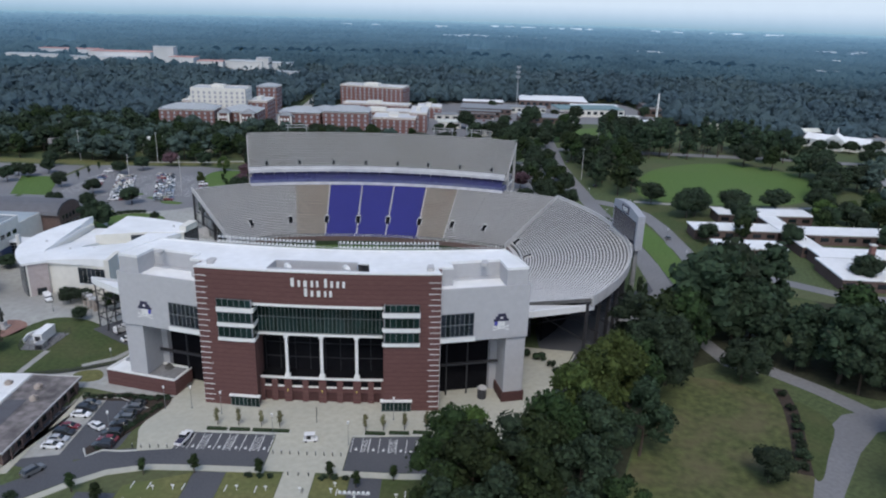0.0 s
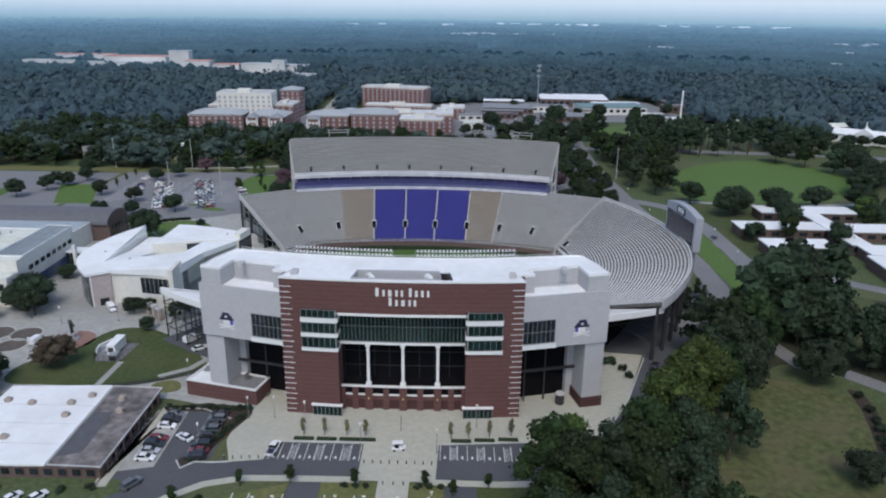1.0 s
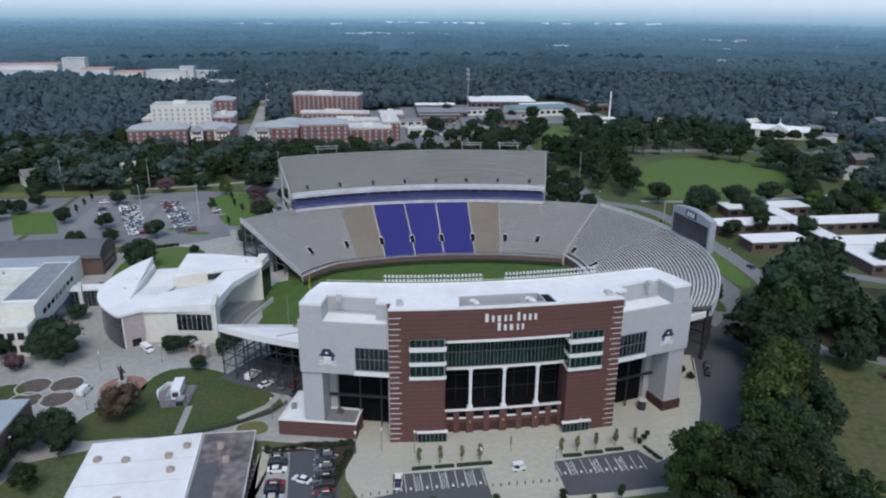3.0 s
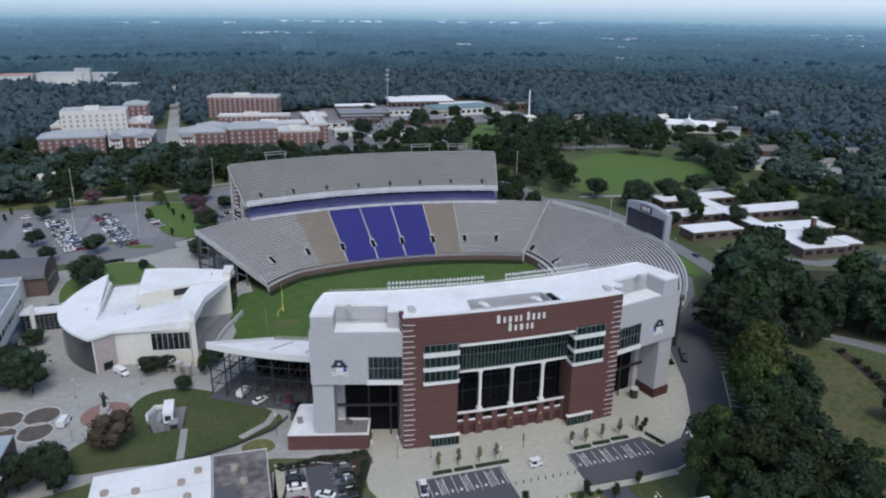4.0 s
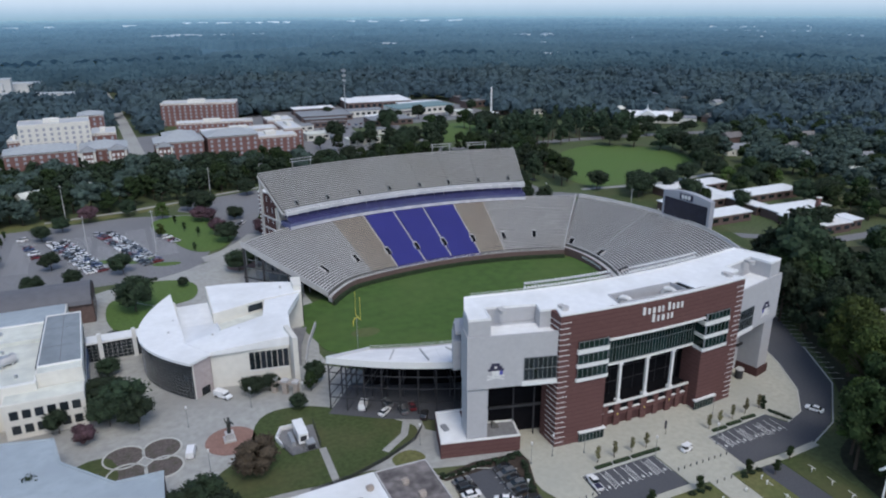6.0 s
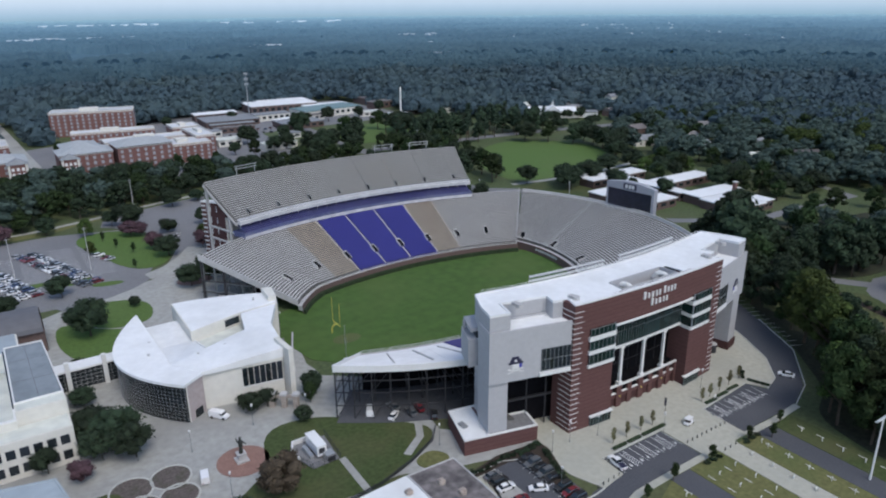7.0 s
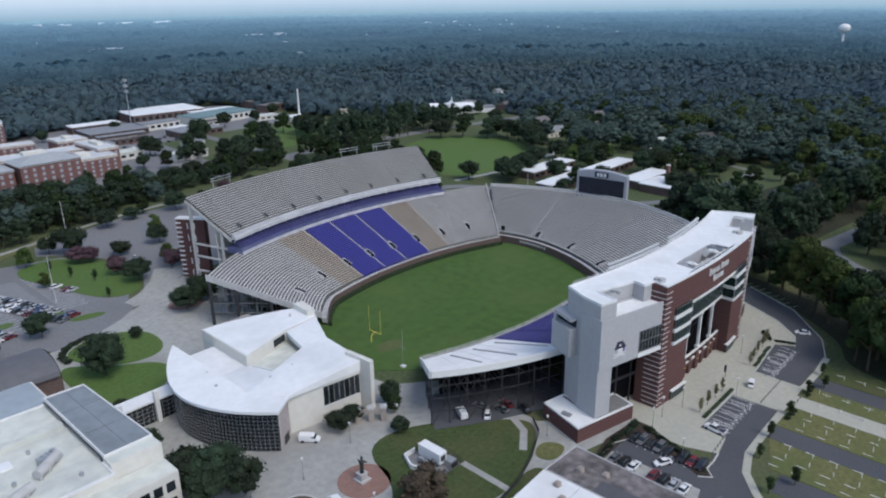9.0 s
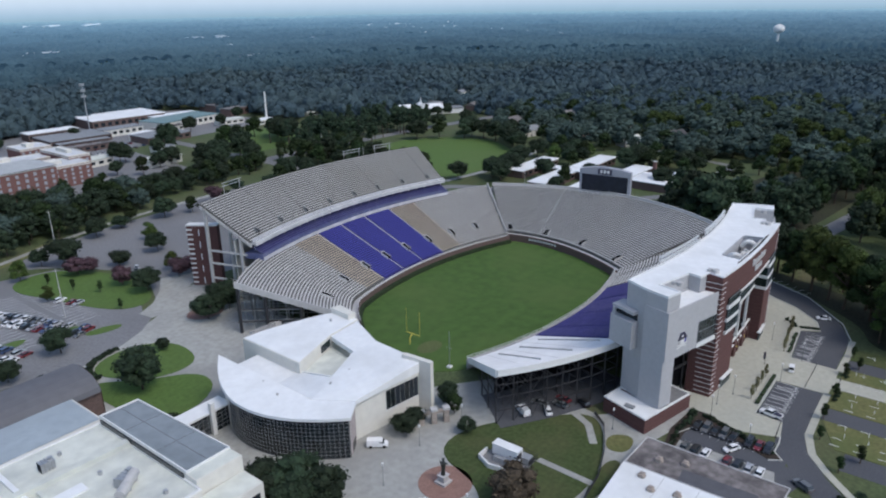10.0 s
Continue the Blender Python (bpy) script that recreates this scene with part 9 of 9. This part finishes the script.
# forecourt saplings and street trees on the kerbside
for x in (-51.4, -46.4, -41.0, -36.6, -16.2, -12.0, -7.0, -1.8, 3.6):
    tree("sapling", x, 145.2 + (0.1 * (x + 14) if x > -20 else 0), tr.uniform(4.2, 5.2), 1.0, "on the forecourt")
for x, y in ((-73, 119.5), (-61, 125.8), (-50.5, 127), (-36.5, 126.8), (-21.5, 126.8), (-8, 126.6), (-66, 116), (-15.6, 124)):
    tree("small", x, y, tr.uniform(4.0, 5.2), 1.5, "by the kerb")
for x, y, h, w in ((-38.8, 126.4, 1.1, 1.4), (-36.4, 126.4, 1.1, 1.4), (-34.2, 126.4, 1.1, 1.3), (-23, 126.4, 1.1, 1.4), (-20.6, 126.4, 1.1, 1.4), (-18.2, 126.6, 1.1, 1.4), (32, 180, 2.4, 0.8), (33, 176, 2.4, 0.8), (29, 184, 2.6, 1.2), (25, 186, 2.6, 1.2), (4.6, 146.4, 2.0, 0.6), (6.4, 147.8, 2.0, 0.6), (8, 149.6, 2.0, 0.6),
                   (92, 168, 2.2, 0.9), (91, 161, 2.2, 0.9), (90, 156, 2.2, 0.9), (88.8, 152, 2.4, 1), (87, 148, 2.0, 1), (86, 144, 2.6, 1), (84.6, 140, 3, 1), (83, 136, 2.2, 1), (-97, 160, 1.6, 1), (-80, 113.5, 1.4, 1.4), (-84, 117, 1.6, 1.3), (-92, 123.5, 1.5, 1.3), (-98, 122.5, 1.4, 1.3), (-112, 122.8, 1.4, 1.3)):
    tree("shrub", x, y, h, w, "in a planting bed")
for i in range(24):
    t = i / 23
    x, y = (lerp(-88, -67, t / 0.45), 155.6 - 0.4 * math.sin(i)) if t < 0.45 else (lerp(-67.5, -74.6, (t - 0.45) / 0.55), lerp(153.5, 134, (t - 0.45) / 0.55))
    tree("shrub", x, y, tr.uniform(0.9, 1.5), 1.25, "in the bed by the small car park")
for i in range(8):
    tree("shrub", 5.2 + i * 0.25, 144.4 - i * 0.7, 0.9, 1.2, "along the forecourt edge")
# ---- far woods ----
dorm_clear = [(-240, 512), (-60, 510), (40, 520), (60, 640), (10, 745), (-40, 745), (-120, 752), (-128, 660), (-150, 690), (-186, 690), (-190, 640), (-240, 625)]
CLEAR = [dorm_clear, [(-10, 535), (235, 540), (235, 640), (-10, 650)], *[sight(x, y) for x, y in HOUSES], *[[campus(x, y) for x, y in p] for p in ([(-270, 1015), (-175, 1000), (-170, 1060), (-225, 1080), (-225, 1180), (-330, 1180), (-335, 1085)], [(-385, 1110), (-325, 1110), (-325, 1165), (-385, 1170)], [(-430, 1130), (-375, 1130), (-375, 1190), (-460, 1210), (-462, 1150)], [(-610, 1150), (-465, 1150), (-465, 1250), (-605, 1210)], [(-710, 1150), (-610, 1150), (-610, 1215), (-705, 1220)])], [(-5, 625), (190, 628), (205, 720), (180, 800), (-5, 768)], sweep([(-135, 530), (-145, 720), (-153, 880), (-162, 1020)], 20), [(60, 535), (140, 535), (190, 610), (150, 650), (80, 620)], [(235, 480), (310, 480), (350, 520), (345, 580), (275, 580), (262, 540)], [(370, 560), (420, 560), (430, 700), (385, 690)],
         [(-330, 420), (-40, 455), (62, 480), (62, 520), (-125, 530), (-330, 560)], [(90, 360), (260, 360), (330, 480), (300, 510), (110, 545), (90, 500)], [(-345, 462), (-240, 462), (-240, 492), (-345, 492)]]


def wood_ring(name, r0, r1, spacing, size, a0, a1, seed, lobes, tufts, label, material, kind="stuff"):
    """Thousands of low crowns as one carpet, over a ring round the stadium."""
    rng = np.random.default_rng(seed)
    cx, cy = 0.0, 150.0
    xs, ys = np.meshgrid(np.arange(-r1, r1, spacing), np.arange(-r1, r1, spacing))
    x = xs.ravel() + rng.uniform(-0.48, 0.48, xs.size) * spacing
    y = ys.ravel() + rng.uniform(-0.48, 0.48, xs.size) * spacing
    r, a = np.hypot(x, y), np.degrees(np.arctan2(x, y))
    keep = (r > r0) & (r < r1) & (a > a0) & (a < a1)
    x, y = x[keep] + cx, y[keep] + cy
    ok = [i for i in range(len(x)) if not any(inside(x[i], y[i], c) for c in CLEAR) and not (math.hypot(x[i], y[i] - 150) < 560 and -330 < x[i] < 330 and y[i] < 560)]
    x, y = x[ok], y[ok]
    up = ICO1[1][(ICO1[0][ICO1[1]].mean(axis=1)[:, 2] > -0.6)]
    kinds = []
    for k in range(12):
        pv, pf, m = [], [], 0
        for j in range(lobes):
            a, d = rng.uniform(0, 6.28), (0.62 * math.sqrt(j / max(1, lobes - 1)) if lobes > 1 else 0)
            c = np.array([d * math.cos(a), d * math.sin(a), rng.uniform(-0.1, 0.45) - 0.45 * d])
            v = lumpy(rng, ICO1[0], 0.35) * rng.uniform(0.42, 0.62) * (1.5 if lobes == 1 else 1) + c
            pv.append(v)
            pf.append(up + m)
            m += len(v)
            n_t = tufts // lobes
            q = rng.normal(size=(n_t, 3))
            q /= np.linalg.norm(q, axis=1)[:, None]
            q[:, 2] = np.abs(q[:, 2]) * 0.9 - 0.1
            o = c + q * rng.uniform(0.45, 0.72, (n_t, 1))
            e = rng.normal(size=(n_t, 3, 3)) * 0.17
            pv.append((o[:, None, :] + e).reshape(-1, 3))
            pf.append(m + np.arange(n_t * 3).reshape(-1, 3))
            m += n_t * 3
        kinds.append((np.concatenate(pv), np.concatenate(pf)))
    vs, fs = [], []
    n = 0
    for i in range(len(x)):
        s = size * rng.uniform(0.62, 1.2)
        t = rng.uniform(0, 6.28)
        c, sn = math.cos(t), math.sin(t)
        pv, pf = kinds[rng.integers(12)]
        v = pv * (s, s, s * rng.uniform(0.8, 1.25))
        v = np.stack([v[:, 0] * c - v[:, 1] * sn + x[i], v[:, 0] * sn + v[:, 1] * c + y[i], v[:, 2] + rng.uniform(6, 9.6)], axis=1)
        vs.append(v)
        fs.append(pf + n)
        n += len(v)
    ob = new(name, mesh_from(name, np.concatenate(vs), np.concatenate(fs), material))
    return tagged(ob, label, "woodland" if kind == "stuff" else "backdrop", kind=kind)


# these crowns have their haze in the base colour
wood_ring("woodland", 430, 680, 11.6, 10.4, -48, 90, 3, 5, 50, "dense woodland of rounded crowns, coloured bluish for haze", M["hazed_wood"])
wood_ring("woodland", 680, 900, 12.4, 11.0, -48, 90, 4, 3, 24, "dense woodland of rounded crowns, coloured bluish for haze", M["hazed_wood"])


def canopy(name, r0, r1, a0, a1, cols, density, seed, material, label):
    """Far canopy: a sheet of domes whose crowns stand close together."""
    rng = np.random.default_rng(seed)
    rr = [r0]
    while rr[-1] < r1:
        rr.append(rr[-1] + rr[-1] ** 2 / density)
    rr = np.array(rr)
    aa = np.radians(np.linspace(a0, a1, cols))
    R, A = np.meshgrid(rr, aa, indexing="ij")
    R = R * (1 + rng.uniform(-0.2, 0.2, R.shape) * (R / density))
    x, y = R * np.sin(A), 150 + R * np.cos(A)
    cell = 13.0
    gx, gy = np.floor(x / cell), np.floor(y / cell)
    z = np.zeros_like(x)
    for dx in (-1, 0, 1):
        for dy in (-1, 0, 1):
            ix, iy = gx + dx, gy + dy
            h1 = np.modf(np.abs(np.sin(ix * 12.9898 + iy * 78.233) * 43758.5453))[0]
            h2 = np.modf(np.abs(np.sin(ix * 39.346 + iy * 11.135) * 24634.6345))[0]
            h3 = np.modf(np.abs(np.sin(ix * 73.156 + iy * 52.235) * 13758.5453))[0]
            d = np.hypot(x - (ix + h1) * cell, y - (iy + h2) * cell) / (8.5 + 4 * h3)
            z = np.maximum(z, (11 + 8 * h3) * np.sqrt(np.clip(1 - d * d, 0, 1)))
    big = np.sin(x * 0.006 + 0.7) * np.sin(y * 0.0047) + 0.6 * np.sin(x * 0.0021 - y * 0.0033 + 1.1) + 0.5 * np.sin(x * 0.017 + 2) * np.sin(y * 0.014)
    z = np.where(big > 1.0, 0.6, 4 + z)
    nr, nc = x.shape
    v = np.stack([x, y, z], axis=2).reshape(-1, 3)
    i = (np.arange(nr - 1)[:, None] * nc + np.arange(nc - 1)[None, :]).ravel()
    f = np.stack([i, i + nc, i + nc + 1, i + 1], axis=1)
    ob = new(name, mesh_from(name, v, f, material))
    return tagged(ob, label, "backdrop", kind="structure")


# woods past 895 m carry their haze as emission
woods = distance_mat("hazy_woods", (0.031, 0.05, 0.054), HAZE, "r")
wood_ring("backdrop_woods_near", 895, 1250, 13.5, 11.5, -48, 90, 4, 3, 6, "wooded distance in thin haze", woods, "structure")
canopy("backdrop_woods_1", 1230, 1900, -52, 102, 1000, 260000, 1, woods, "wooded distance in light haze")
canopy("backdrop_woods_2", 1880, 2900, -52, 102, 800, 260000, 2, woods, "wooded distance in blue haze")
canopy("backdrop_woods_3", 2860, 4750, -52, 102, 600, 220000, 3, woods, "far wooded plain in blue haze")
# rim of the plain and the pale overcast sky low over it, painted as one emissive ring
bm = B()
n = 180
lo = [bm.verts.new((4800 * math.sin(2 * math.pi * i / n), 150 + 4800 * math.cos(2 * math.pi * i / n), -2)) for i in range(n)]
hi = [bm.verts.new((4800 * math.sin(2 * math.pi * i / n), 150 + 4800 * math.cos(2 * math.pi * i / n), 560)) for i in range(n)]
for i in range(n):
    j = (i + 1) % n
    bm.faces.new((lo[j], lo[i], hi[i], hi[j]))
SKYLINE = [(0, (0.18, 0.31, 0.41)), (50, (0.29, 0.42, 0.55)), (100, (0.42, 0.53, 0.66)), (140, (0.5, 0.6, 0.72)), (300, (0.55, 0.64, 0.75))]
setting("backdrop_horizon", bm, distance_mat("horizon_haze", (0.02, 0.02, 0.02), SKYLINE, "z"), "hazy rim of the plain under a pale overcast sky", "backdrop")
